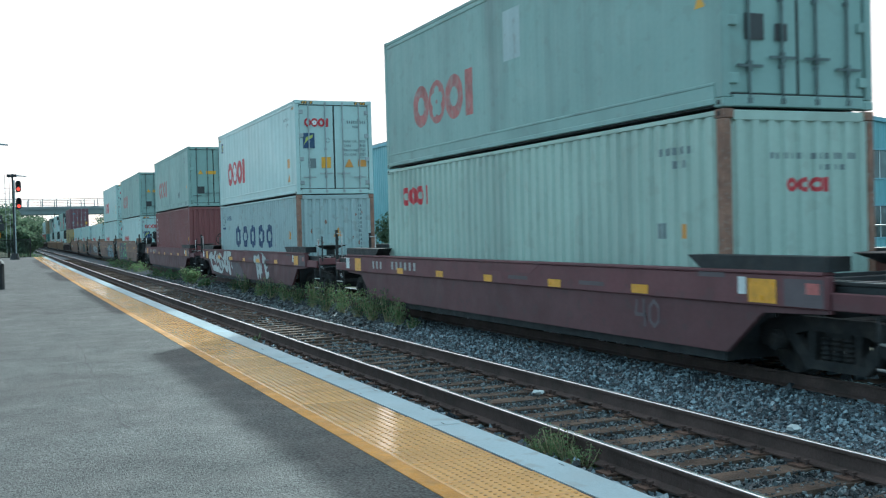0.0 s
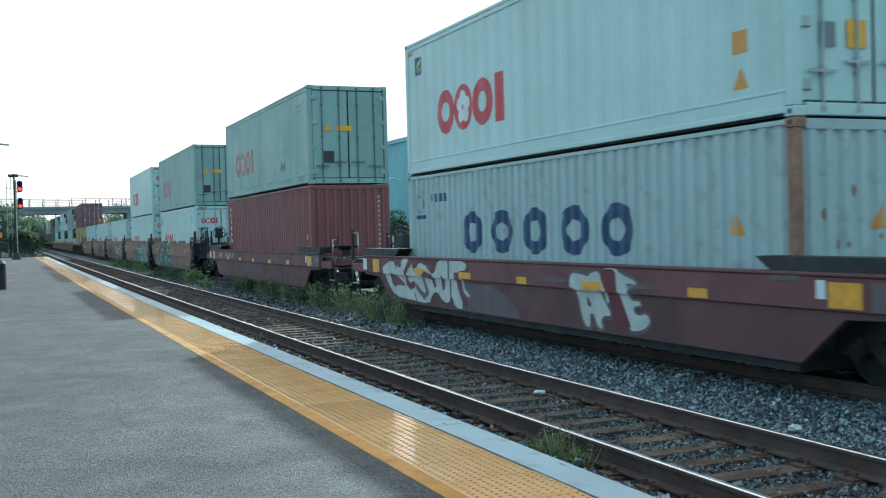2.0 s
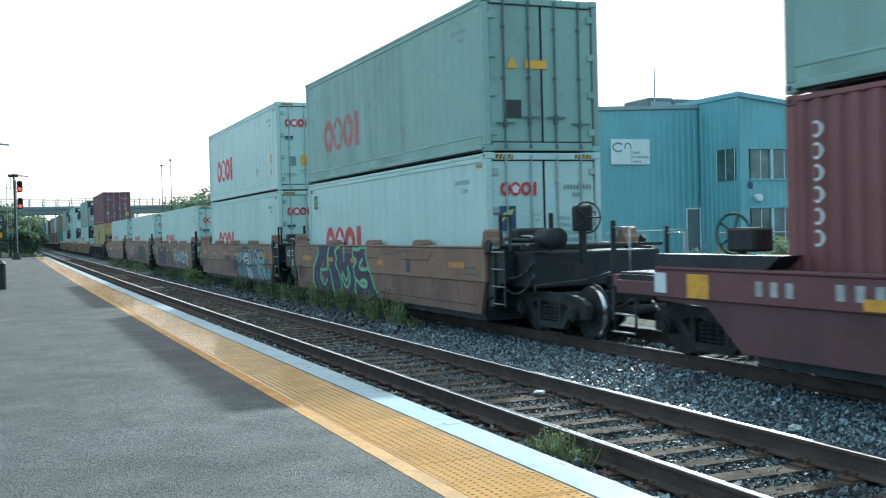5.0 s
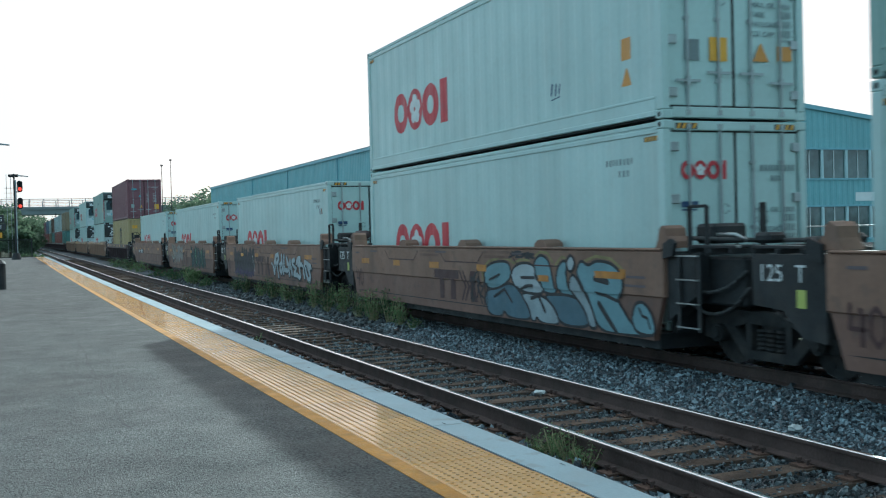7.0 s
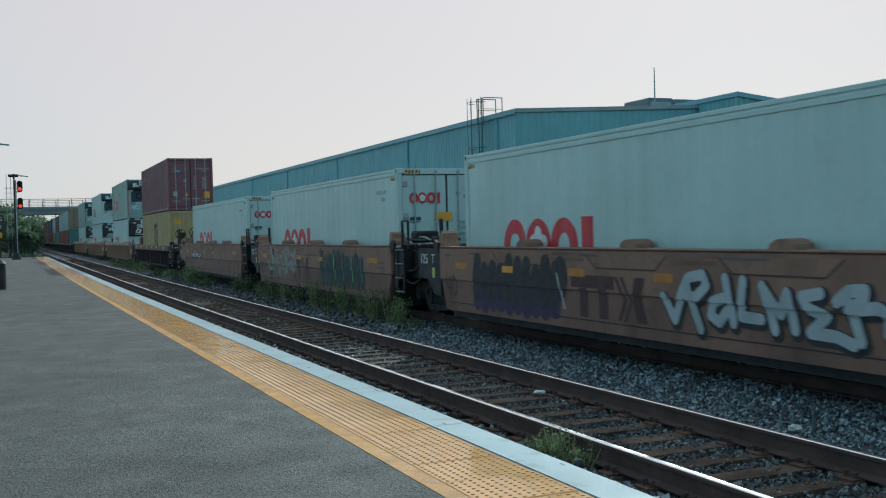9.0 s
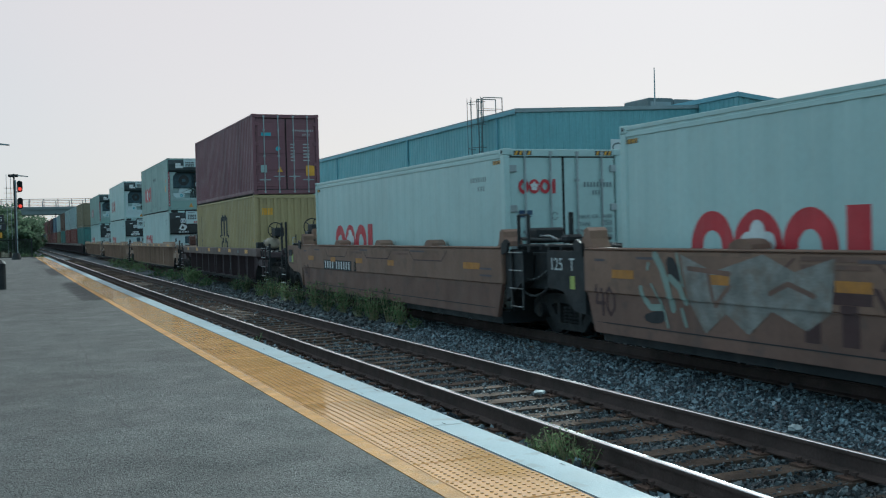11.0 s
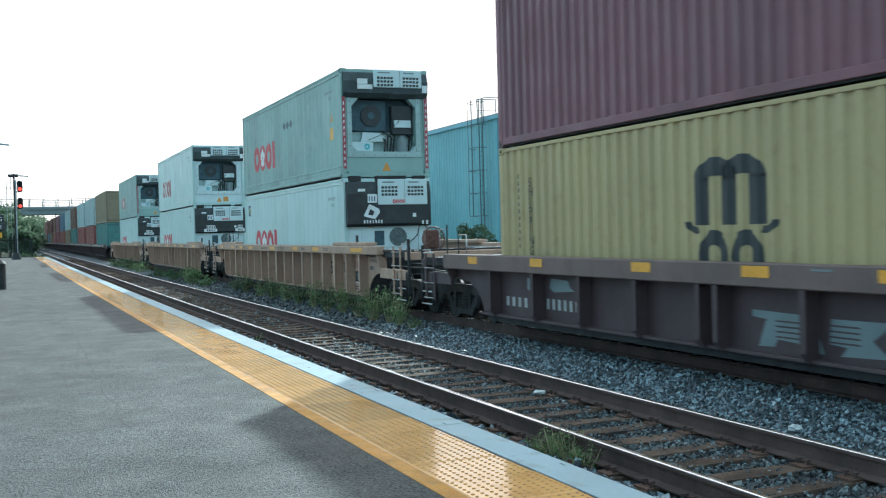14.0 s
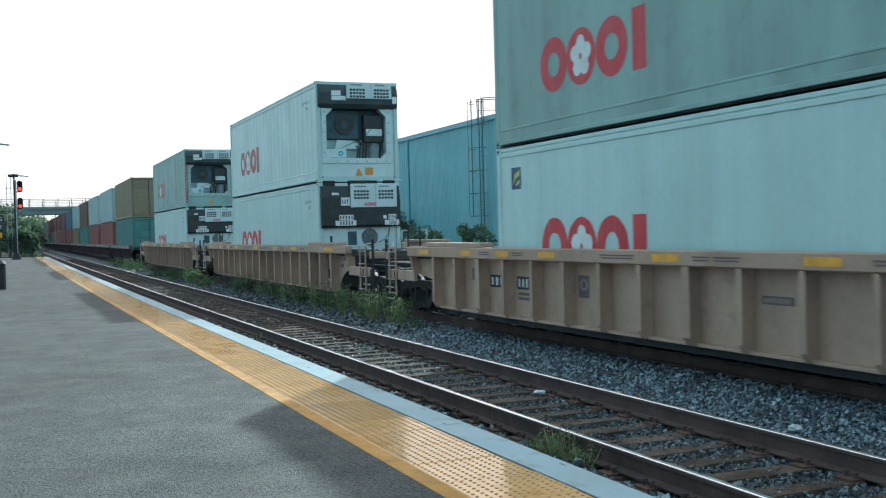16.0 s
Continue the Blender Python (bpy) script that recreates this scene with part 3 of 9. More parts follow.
def closed_unit(c, high, hl, hw, plates_only=False):
    """A cooling unit behind a dark moulded cover, white panels with a window and a round guard below."""
    y = -hl
    bm = bmesh.new()
    soft_box(bm, -hw + 0.125, hw - 0.125, y + 0.05, y + 0.4, 0.16, 1.62, 0.01)
    low = part("lower_panel", bm, M_UNITWHITE, c)
    bm = bmesh.new()
    slab(bm, [(y + 0.42, 1.585), (y - 0.06, 1.585), (y - 0.12, 1.66), (y - 0.12, high - 0.42), (y - 0.02, high - 0.10), (y + 0.42, high - 0.10)], "x", -hw + 0.05, hw - 0.03)
    cover = part("upper_cover", bm, M_UNIT, c, "dark moulded cover of the cooling unit")
    for x0, x1 in ((-hw + 0.12, -hw + 0.5), (-0.35, 0.55), (hw - 0.5, hw - 0.12)):
        bm = bmesh.new()
        soft_box(bm, x0, x1, y - 0.01, y + 0.3, high - 0.098, high + 0.06, 0.02)
        part("lifting_hood", bm, M_GASKET, cover)
    grille, gp = grille_panel(cover, y - 0.12, -0.32, 1.08, high - 0.72, high - 0.04)
    emblem(grille, gp, 0.08, high - 0.63, 0.36, 0.10, M_LOGO, None)
    cp = lambda u, v: (u, y - 0.1235, v)
    painted("sticker", rect(-0.60, high - 0.66, -0.34, high - 0.43), M_WHITEINK, cover, cp)
    number_bars(cover, lambda u, v: (u, y - 0.125, v), -0.57, high - 0.61, 0.22, 0.12, 3, M_NAVY)
    if plates_only:
        for u0, u1 in ((-0.78, -0.16), (0.70, 1.14)):
            for z in (1.64, 1.80):
                painted("number_plate", rect(u0 + (0.12 if z > 1.7 else 0), z, u1 - (0.08 if z > 1.7 else 0), z + 0.145), M_WHITEINK, cover, cp)
                number_bars(cover, lambda u, v: (u, y - 0.125, v), u0 + 0.14, z + 0.025, u1 - u0 - 0.2, 0.095, 5, M_INK)
    else:
        painted("sticker", [[(-0.72, 1.86), (-0.56, 2.18), (-0.28, 2.04), (-0.26, 1.96), (-0.40, 1.78), (-0.50, 1.80)]], M_WHITEINK, cover, cp)
        painted("sticker", [[(-0.60, 1.90), (-0.53, 2.05), (-0.42, 1.98), (-0.46, 1.87)]], M_UNIT, cover, lambda u, v: (u, y - 0.125, v))
        number_bars(cover, cp, -0.72, 1.67, 0.56, 0.09, 7, M_WHITEINK)
    painted("sticker", rect(0.66, 1.82, 0.76, 1.92), M_WHITEINK, cover, cp)
    number_bars(cover, cp, 0.92, 1.62, 0.24, 0.10, 2, M_WHITEINK)
    painted("sticker", rect(-0.86, high - 0.36, -0.66, high - 0.29), M_WHITEINK, cover, cp)
    bm = bmesh.new()
    soft_box(bm, -0.75, 0.50, y + 0.03, y + 0.048, 1.02, 1.55, 0.006)
    part("access_panel", bm, M_UNITWHITE, low)
    bm = bmesh.new()
    soft_box(bm, -0.38, -0.11, y + 0.022, y + 0.029, 1.08, 1.47, 0.004)
    part("inspection_window", bm, M_CAVITY, low)
    bm = bmesh.new()
    cyl(bm, (0.28, y + 0.02, 1.30), (0.28, y + 0.029, 1.30), 0.25, 24)
    part("fan_guard", bm, M_OLDGUARD, low)
    lp = lambda u, v: (u, y + 0.0465, v)
    painted("vent_seam", rect(0.86, 0.3, 0.875, 1.5), M_GREYINK, low, lp)
    painted("sticker", rect(-0.90, 1.18, -0.83, 1.36), M_INK, low, lp)
    painted("sticker", rect(-0.62, 1.48, -0.42, 1.56), M_ORANGE, low, lp)
    bm = bmesh.new()
    for a, b in zip([(0.52, 1.12), (0.72, 1.22), (0.86, 1.36)], [(0.72, 1.22), (0.86, 1.36), (0.90, 1.58)]):
        bar(bm, (a[0], y + 0.03, a[1]), (b[0], y + 0.03, b[1]), 0.010)
    part("power_cable", bm, M_GASKET, c)


def machinery(c, paint, high, end, hl, hw):
    """The cooling unit that closes a refrigerated box."""
    if end.startswith("closed_unit"):
        return closed_unit(c, high, hl, hw, end.endswith("plates"))
    y = -hl
    pale = M_UNITWHITE if end != "sage_unit" else paint
    bm = bmesh.new()
    slab(bm, [(-hw + 0.125, 0.15), (hw - 0.125, 0.15), (hw - 0.125, high - 0.13), (-hw + 0.125, high - 0.13)], "y", y + 0.42, y + 0.46)
    part("bulkhead", bm, M_CAVITY, c)
    bm = bmesh.new()
    soft_box(bm, -0.92, 0.86, y + 0.385, y + 0.415, 0.69, 1.24, 0.01)
    part("evaporator_plate", bm, M_UNITRIM, c)
    # pale surround with a chamfered, bolted opening
    for x0, x1 in ((-hw + 0.125, -0.93), (0.87, hw - 0.125)):
        bm = bmesh.new()
        soft_box(bm, x0, x1, y + 0.04, y + 0.4, 0.66, 2.16, 0.01)
        part("side_panel", bm, pale, c)
    bm = bmesh.new()
    soft_box(bm, -hw + 0.125, hw - 0.125, y + 0.04, y + 0.4, 0.16, 0.68, 0.01)
    low = part("lower_panel", bm, pale, c)
    for x0, x1, z0, z1 in ((-1.06, 1.0, 0.54, 0.69), (-1.06, -0.93, 0.692, 2.15), (0.87, 1.0, 0.692, 2.15)):
        bm = bmesh.new()
        soft_box(bm, x0, x1, y + 0.018, y + 0.038, z0, z1, 0.006)
        rim = part("opening_rim", bm, M_UNITRIM if end == "sage_unit" else M_UNITWHITE, c)
        n = int(max(x1 - x0, z1 - z0) / 0.28)
        for k in range(n):
            bm = bmesh.new()
            q = (k + 0.5) / n
            x, z = (x0 + (x1 - x0) * q, (z0 + z1) / 2 - 0.02) if x1 - x0 > z1 - z0 else ((x0 + x1) / 2, z0 + (z1 - z0) * q)
            cyl(bm, (x, y + 0.004, z), (x, y + 0.017, z), 0.018, 6)
            part("bolt", bm, M_GREYINK, rim)
    for sx in (-1, 1):
        e = -0.93 if sx < 0 else 0.87
        bm = bmesh.new()
        slab(bm, [(e, 0.68), (e - sx * 0.16, 0.68), (e, 0.86)], "y", y + 0.045, y + 0.3)
        part("gusset", bm, M_UNITRIM if end == "sage_unit" else M_UNITWHITE, c)
        bm = bmesh.new()
        slab(bm, [(e, 2.16), (e - sx * 0.26, 2.16), (e, 1.88)], "y", y + 0.045, y + 0.3)
        part("gusset", bm, M_UNITRIM if end == "sage_unit" else M_UNITWHITE, c)
    # dark cover above, swelling outward
    bm = bmesh.new()
    slab(bm, [(y + 0.42, 2.10), (y + 0.02, 2.10), (y - 0.10, 2.22), (y - 0.12, high - 0.34), (y - 0.02, high - 0.10), (y + 0.42, high - 0.10)], "x", -hw + 0.05, hw - 0.03)
    cover = part("upper_cover", bm, M_UNITDUSK, c, "dark moulded cover of the cooling unit")
    grille_panel(cover, y - 0.12, -0.36, hw - 0.22, high - 0.50, high - 0.03)
    # fan panel, control box, compressor and hoses in the opening
    bm = bmesh.new()
    soft_box(bm, -0.92, 0.12, y + 0.30, y + 0.40, 1.25, 2.09, 0.02)
    panel = part("fan_panel", bm, M_CAVITY, c)
    bm = bmesh.new()
    cyl(bm, (-0.32, y + 0.25, 1.66), (-0.32, y + 0.298, 1.66), 0.28, 24)
    part("fan_guard", bm, M_UNIT, panel)
    bm = bmesh.new()
    cyl(bm, (-0.32, y + 0.235, 1.66), (-0.32, y + 0.249, 1.66), 0.10, 16)
    part("fan_hub", bm, M_CAVITY, panel)
    bm = bmesh.new()
    soft_box(bm, 0.25, 0.84, y + 0.2, y + 0.40, 1.16, 1.95, 0.02)
    ctrl = part("control_box", bm, M_UNIT, c)
    bm = bmesh.new()
    soft_box(bm, 0.30, 0.78, y + 0.14, y + 0.198, 1.34, 1.54, 0.012)
    part("control_door", bm, M_UNITWHITE, ctrl)
    bm = bmesh.new()
    soft_box(bm, -0.92, -0.30, y + 0.16, y + 0.36, 0.69, 0.96, 0.03)
    part("receiver", bm, M_UNITWHITE, c)
    bm = bmesh.new()
    slab(bm, [(-0.62, 0.97), (0.02, 0.97), (0.06, 1.10), (-0.10, 1.20), (-0.56, 1.22)], "y", y + 0.24, y + 0.40)
    part("air_duct", bm, M_UNITWHITE, c)
    bm = bmesh.new()
    cyl(bm, (0.55, y + 0.24, 0.69), (0.55, y + 0.24, 1.05), 0.15, 14)
    cyl(bm, (0.55, y + 0.24, 1.05), (0.55, y + 0.24, 1.13), 0.08, 12)
    part("compressor", bm, M_GREYINK, c)
    for k, (x, z) in enumerate(((0.02, 1.0), (0.10, 1.15), (0.20, 1.08), (0.30, 1.14), (0.74, 1.10))):
        bm = bmesh.new()
        cyl(bm, (x, y + 0.2 + 0.03 * k, 0.69), (x + 0.05, y + 0.22 + 0.02 * k, z), 0.026, 6)
        cyl(bm, (x + 0.05, y + 0.22 + 0.02 * k, z), (x - 0.1, y + 0.3, z + 0.12), 0.022, 6)
        part("hose", bm, M_GASKET, c)
    bm = bmesh.new()
    bar(bm, (-0.45, y + 0.13, 1.0), (0.1, y + 0.13, 1.22), 0.008)
    bar(bm, (0.1, y + 0.13, 1.22), (0.44, y + 0.13, 1.52), 0.008)
    part("cable", bm, M_GASKET, c)
    dp = lambda u, v: (u, y + 0.157, v)
    painted("round_mark", ring(-0.48, 0.83, 0.08, 0.08, 0.05), M_CYANLAB, c, dp, 0.01)
    tri = lambda u, v: (u, y + 0.037, v)
    painted("warning_triangle", [[(-0.11, 0.18), (0.13, 0.18), (0.01, 0.43)]], M_ORANGE, low, tri)
    if end != "sage_unit":
        painted("warning_sticker", rect(0.20, 0.20, 0.44, 0.42), M_ORANGE, low, tri)
    else:
        strip_marks(c, high, hl, hw)
    cp = lambda u, v: (u, y - 0.1235, v)
    painted("sticker", rect(-0.80, high - 0.42, -0.52, high - 0.28), M_WHITEINK, cover, cp)
    painted("sticker", rect(-0.80, high - 0.55, -0.38, high - 0.43), M_WHITEINK, cover, cp)
    painted("sticker", rect(1.02, high - 0.62, 1.16, high - 0.42), M_WHITEINK, cover, cp)


# ---------- paintwork on the boxes ----------
def emblem(c, place, u, v, w, h, material, mark, out=(-0.002, 0, 0)):
    """A red line of three rings and an upright bar, with a small blossom in the second ring."""
    k = w / 3.55
    q = 0.27 * k
    painted("emblem_ring", ring(u + 0.48 * k, v, 0.48 * k, h / 2, q), material, c, place, 0.014)
    painted("emblem_ring", ring(u + 1.42 * k, v, 0.48 * k, h / 2, q * (0.9 if mark else 1)), material, c, place, 0.014)
    painted("emblem_ring", ring(u + 2.38 * k, v, 0.48 * k, h / 2, q), material, c, place, 0.014)
    painted("emblem_bar", rect(u + 2.98 * k, v - h / 2, u + 3.36 * k, v + h / 2), material, c, place, 0.014)
    if mark:
        up = lambda a, b: tuple(Vector(place(a, b)) + Vector(out))
        disc = [(u + 1.42 * k + 0.30 * k * math.cos(0.35 * i), v + h * 0.34 * math.sin(0.35 * i)) for i in range(18)]
        painted("emblem_disc", [disc], material, c, place)
        r = 0.33 * min(k, h)
        round_ = lambda x, y, q: [(x + q * math.cos(0.6283 * i), y + q * math.sin(0.6283 * i)) for i in range(10)]
        petals = [round_(u + 1.42 * k + 0.62 * r * math.sin(1.2566 * j), v + 0.68 * r * math.cos(1.2566 * j), 0.47 * r) for j in range(5)]
        painted("emblem_blossom", petals + [round_(u + 1.42 * k, v, 0.4 * r)], mark, c, up, 0.02, join=True)
        over = lambda a, b: tuple(Vector(place(a, b)) + Vector(out) * 1.8)
        painted("emblem_heart", [round_(u + 1.42 * k, v, 0.17 * r)], M_LOGO_FADED, c, over, 0.01)


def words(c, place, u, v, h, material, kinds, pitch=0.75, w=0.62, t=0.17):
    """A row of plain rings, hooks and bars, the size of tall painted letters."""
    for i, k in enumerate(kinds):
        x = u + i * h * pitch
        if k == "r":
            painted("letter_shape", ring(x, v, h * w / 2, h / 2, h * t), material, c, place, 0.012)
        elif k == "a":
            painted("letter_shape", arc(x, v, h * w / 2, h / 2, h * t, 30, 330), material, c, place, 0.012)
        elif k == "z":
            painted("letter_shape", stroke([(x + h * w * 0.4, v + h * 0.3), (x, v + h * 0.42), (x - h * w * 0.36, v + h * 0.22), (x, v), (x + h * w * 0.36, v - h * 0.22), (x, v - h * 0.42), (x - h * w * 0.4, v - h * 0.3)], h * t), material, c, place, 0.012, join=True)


def stickers(c, place, items):
    for kind, u, v, s, m in items:
        if kind == "tri":
            painted("warning_triangle", [[(u - s / 2, v), (u + s / 2, v), (u, v + s)]], m, c, place)
        else:
            painted("sticker", rect(u - s / 2, v, u + s / 2, v + s * float(kind)), m, c, place)
# ---------- well cars ----------
def car_paint(name, col, amount=0.5, wear_amount=0.35):
    return mat(name, col, 0.65, var=0.14, scale=0.7, fine=16, dirt=tuple(c * 0.45 for c in col), amount=amount, streak=4, wear=tuple(c * 0.5 + 0.03 for c in col), wear_amount=wear_amount, bump=0.15, bump_scale=20)


C_MAROON = car_paint("faded_maroon_car_paint", (0.145, 0.056, 0.063), 0.65, 0.5)
# The lower sides take a darker maroon than the upper ones.
C_MAROON_LOW = car_paint("grimy_lower_maroon_car_paint", (0.105, 0.044, 0.049), 0.75, 0.6)
C_BROWN = car_paint("weathered_orange_brown_car_paint", (0.245, 0.145, 0.102), 0.65, 0.5)
C_BROWN_LOW = car_paint("grimy_lower_brown_car_paint", (0.19, 0.107, 0.08), 0.8, 0.6)
C_PLUM = car_paint("dark_brown_car_paint", (0.07, 0.046, 0.049))
C_DUSTY = car_paint("dusty_red_brown_sill_paint", (0.16, 0.112, 0.10))
M_GALV = mat("galvanised_grating", (0.52, 0.53, 0.53), 0.36, metal=0.7, var=0.25, scale=3, dirt=(0.14, 0.11, 0.09), amount=0.7)
M_HOSE = mat("dusty_rubber_hose", (0.05, 0.05, 0.05), 0.6, var=0.2, scale=6)
M_TANK = mat("dusty_beige_tank_paint", (0.36, 0.30, 0.22), 0.55, var=0.15, scale=3, dirt=(0.12, 0.09, 0.07), amount=0.6)
C_TAN = car_paint("dusty_tan_car_paint", (0.43, 0.295, 0.215))
M_REFLECT = mat("yellow_reflector", (0.74, 0.36, 0.03), 0.35, var=0.12, scale=5, dirt=(0.3, 0.18, 0.05), amount=0.4)
M_REFLECT_OLD = mat("dull_orange_reflector", (0.46, 0.20, 0.03), 0.5, var=0.15, scale=5, dirt=(0.2, 0.1, 0.05), amount=0.5)
M_NUMBER = mat("dull_white_number_paint", (0.42, 0.42, 0.41), 0.6, var=0.2, scale=5, dirt=(0.2, 0.2, 0.2), amount=0.6)
M_TANPALE = mat("clean_tan_patch", (0.50, 0.37, 0.28), 0.6, var=0.08)
M_BRAKE = mat("rust_red_brake_wheel", (0.13, 0.065, 0.055), 0.6, var=0.2)
WHEELSETS = []


def truck(car, y, spin=True, far=False):
    """A two-axle truck with cast side frames, springs and bearing caps."""
    t = new("truck")
    t.parent, t.location = car, (0, y, 0)
    for sx in (-1, 1):
        bm = bmesh.new()
        x0, x1 = sx * 0.97, sx * 1.08
        top = [(-1.22, 0.56), (-1.05, 0.66), (-0.55, 0.72), (0.55, 0.72), (1.05, 0.66), (1.22, 0.56), (1.22, 0.34), (0.98, 0.32), (0.80, 0.46), (0.42, 0.56),
               (-0.42, 0.56), (-0.80, 0.46), (-0.98, 0.32), (-1.22, 0.34)]
        slab(bm, top, "x", min(x0, x1), max(x0, x1))
        slab(bm, [(-0.80, 0.47), (-0.62, 0.52), (-0.32, 0.24), (0.32, 0.24), (0.62, 0.52), (0.80, 0.47), (0.44, 0.13), (-0.44, 0.13)], "x", min(x0, x1) + 0.006, max(x0, x1) - 0.006)
        slab(bm, [(-0.40, 0.24), (-0.30, 0.24), (-0.30, 0.57), (-0.40, 0.57)], "x", min(x0, x1) - 0.006, max(x0, x1) + 0.006)
        slab(bm, [(0.30, 0.24), (0.40, 0.24), (0.40, 0.57), (0.30, 0.57)], "x", min(x0, x1) - 0.006, max(x0, x1) + 0.006)
        part("side_frame", bm, M_GREASE, t)
        for k in () if far else (-0.17, 0.0, 0.17):
            coil = [(0.05 + 0.025 * (r % 2), 0.24 + r * 0.027) for r in range(11)]
            v = [(sx * 1.02 + rad * math.cos(0.7854 * j), k + rad * math.sin(0.7854 * j), z) for rad, z in coil for j in range(8)]
            raw("spring", v, [(i * 8 + j, i * 8 + (j + 1) % 8, i * 8 + 8 + (j + 1) % 8, i * 8 + 8 + j) for i in range(10) for j in range(8)], M_GREASE, t)
        for k in () if far else (-0.89, 0.89):
            bm = bmesh.new()
            cyl(bm, (sx * 0.95, k, 0.42), (sx * 1.16, k, 0.42), 0.12, 14)
            cyl(bm, (sx * 1.16, k, 0.42), (sx * 1.19, k, 0.42), 0.08, 10)
            part("bearing_cap", bm, M_GREASE, t)
    bm = bmesh.new()
    soft_box(bm, -1.02, 1.02, -0.19, 0.19, 0.48, 0.70, 0.02)
    part("bolster", bm, M_GREASE, t)
    for k in (-0.89, 0.89):
        bm = bmesh.new()
        cyl(bm, (-1.0, 0, 0), (1.0, 0, 0), 0.085, 10)
        for sx in (-1, 1):
            cyl(bm, (sx * 0.715, 0, 0), (sx * 0.74, 0, 0), 0.45, 32)
            cyl(bm, (sx * 0.742, 0, 0), (sx * 0.83, 0, 0), 0.412, 32)
            cyl(bm, (sx * 0.828, 0, 0), (sx * 0.86, 0, 0), 0.17, 16)
            for h in range(3):
                a = 2 * math.pi * h / 3
                cyl(bm, (sx * 0.829, 0.28 * math.cos(a), 0.28 * math.sin(a)), (sx * 0.835, 0.28 * math.cos(a), 0.28 * math.sin(a)), 0.03, 6)
        n0 = len(bm.faces)
        for sx in (-1, 1):
            bmesh.ops.create_cone(bm, cap_ends=False, segments=32, radius1=0.418, radius2=0.418, depth=0.08, matrix=Matrix.Translation((sx * 0.786, 0, 0)) @ pose(0, 0, 0, 0, 90))
        bm.faces.ensure_lookup_table()
        for fc in bm.faces[n0:]:
            fc.material_index = 1
        ws = part("wheelset", bm, M_GREASE, t, "steel wheelset with bright worn treads")
        ws.data.materials.append(M_TREAD)
        ws.location = (0, k, 0.42)
        if spin:
            WHEELSETS.append(ws)
    return t


def side_face(hw):
    return lambda u, v: (-hw - 0.0035, -u, v)


def tube(name, points, r, material, parent, label=""):
    """A bent pipe, rod or hose."""
    bm = bmesh.new()
    for a, b in zip(points, points[1:]):
        cyl(bm, a, b, r, 7)
    for p in points[1:-1]:
        bmesh.ops.create_icosphere(bm, subdivisions=1, radius=r, matrix=Matrix.Translation(p))
    return part(name, bm, material, parent, label, smooth=True)


def sag(a, b, drop, n=8):
    """Points of a hose that hangs from a to b."""
    a, b = Vector(a), Vector(b)
    return [tuple(a.lerp(b, i / n) - Vector((0, 0, drop * 4 * (i / n) * (1 - i / n)))) for i in range(n + 1)]


def coupler(car, y, sy, reach=0.95, far=False):
    bm = bmesh.new()
    soft_box(bm, -0.12, 0.12, min(y, y + sy * (reach - 0.2)), max(y, y + sy * (reach - 0.2)), 0.74, 0.98, 0.02)
    soft_box(bm, -0.20, 0.20, min(y + sy * (reach - 0.33), y + sy * reach), max(y + sy * (reach - 0.33), y + sy * reach), 0.70, 1.02, 0.05)
    part("coupler", bm, M_GREASE, car)
    if far:
        return
    tube("air_hose", sag((-0.42, y, 0.78), (-0.22, y + sy * reach, 0.62), 0.22), 0.025, M_HOSE, car)
    tube("uncoupling_rod", [(-1.48, y - sy * 0.02, 0.70), (-1.48, y + sy * 0.06, 0.86), (-0.5, y + sy * 0.06, 0.92), (-0.2, y + sy * 0.3, 1.04)], 0.012, M_HOSE, car)


def ladder(car, x, y, z0, z1, w, material):
    bm = bmesh.new()
    for k in (-w / 2, w / 2):
        box(bm, x - 0.012, x + 0.012, y + k - 0.03, y + k + 0.03, z0, z1)
    lad = part("ladder", bm, material, car)
    n = int((z1 - z0) / 0.3) + 1
    for i in range(n):
        z = z0 + 0.05 + i * 0.3
        bm = bmesh.new()
        bar(bm, (x - 0.045, y - w / 2, z), (x - 0.045, y + w / 2, z), 0.010)
        for k in (-w / 2, w / 2):
            bar(bm, (x - 0.045, y + k, z), (x, y + k, z), 0.013)
        part("rung", bm, M_GALV, lad)


def brake_wheel(car, x, y, z, material, side=1):
    bm = bmesh.new()
    n = 18
    for i in range(n):
        a, b = 2 * math.pi * i / n, 2 * math.pi * (i + 1) / n
        bar(bm, (x + 0.26 * math.cos(a), y, z + 0.26 * math.sin(a)), (x + 0.26 * math.cos(b), y, z + 0.26 * math.sin(b)), 0.017)
    for i in range(5):
        a = 2 * math.pi * i / 5
        bar(bm, (x, y, z), (x + 0.26 * math.cos(a), y + 0.0, z + 0.26 * math.sin(a)), 0.014)
    w = part("brake_wheel", bm, material, car, "hand brake wheel")
    bm = bmesh.new()
    deep = 0.24 if side > 0 else 0.58
    soft_box(bm, x - 0.16, x + 0.16, min(y + side * 0.04, y + side * deep), max(y + side * 0.04, y + side * deep), z - 0.22, z + (0.2 if side > 0 else 0.08), 0.03)
    part("gear_box", bm, material, w)
    bm = bmesh.new()
    soft_box(bm, x - 0.05, x + 0.05, y + side * 0.15 - 0.05, y + side * 0.15 + 0.05, z - 0.75, z - 0.2, 0.01)
    part("brake_stand", bm, M_BLACK, car)


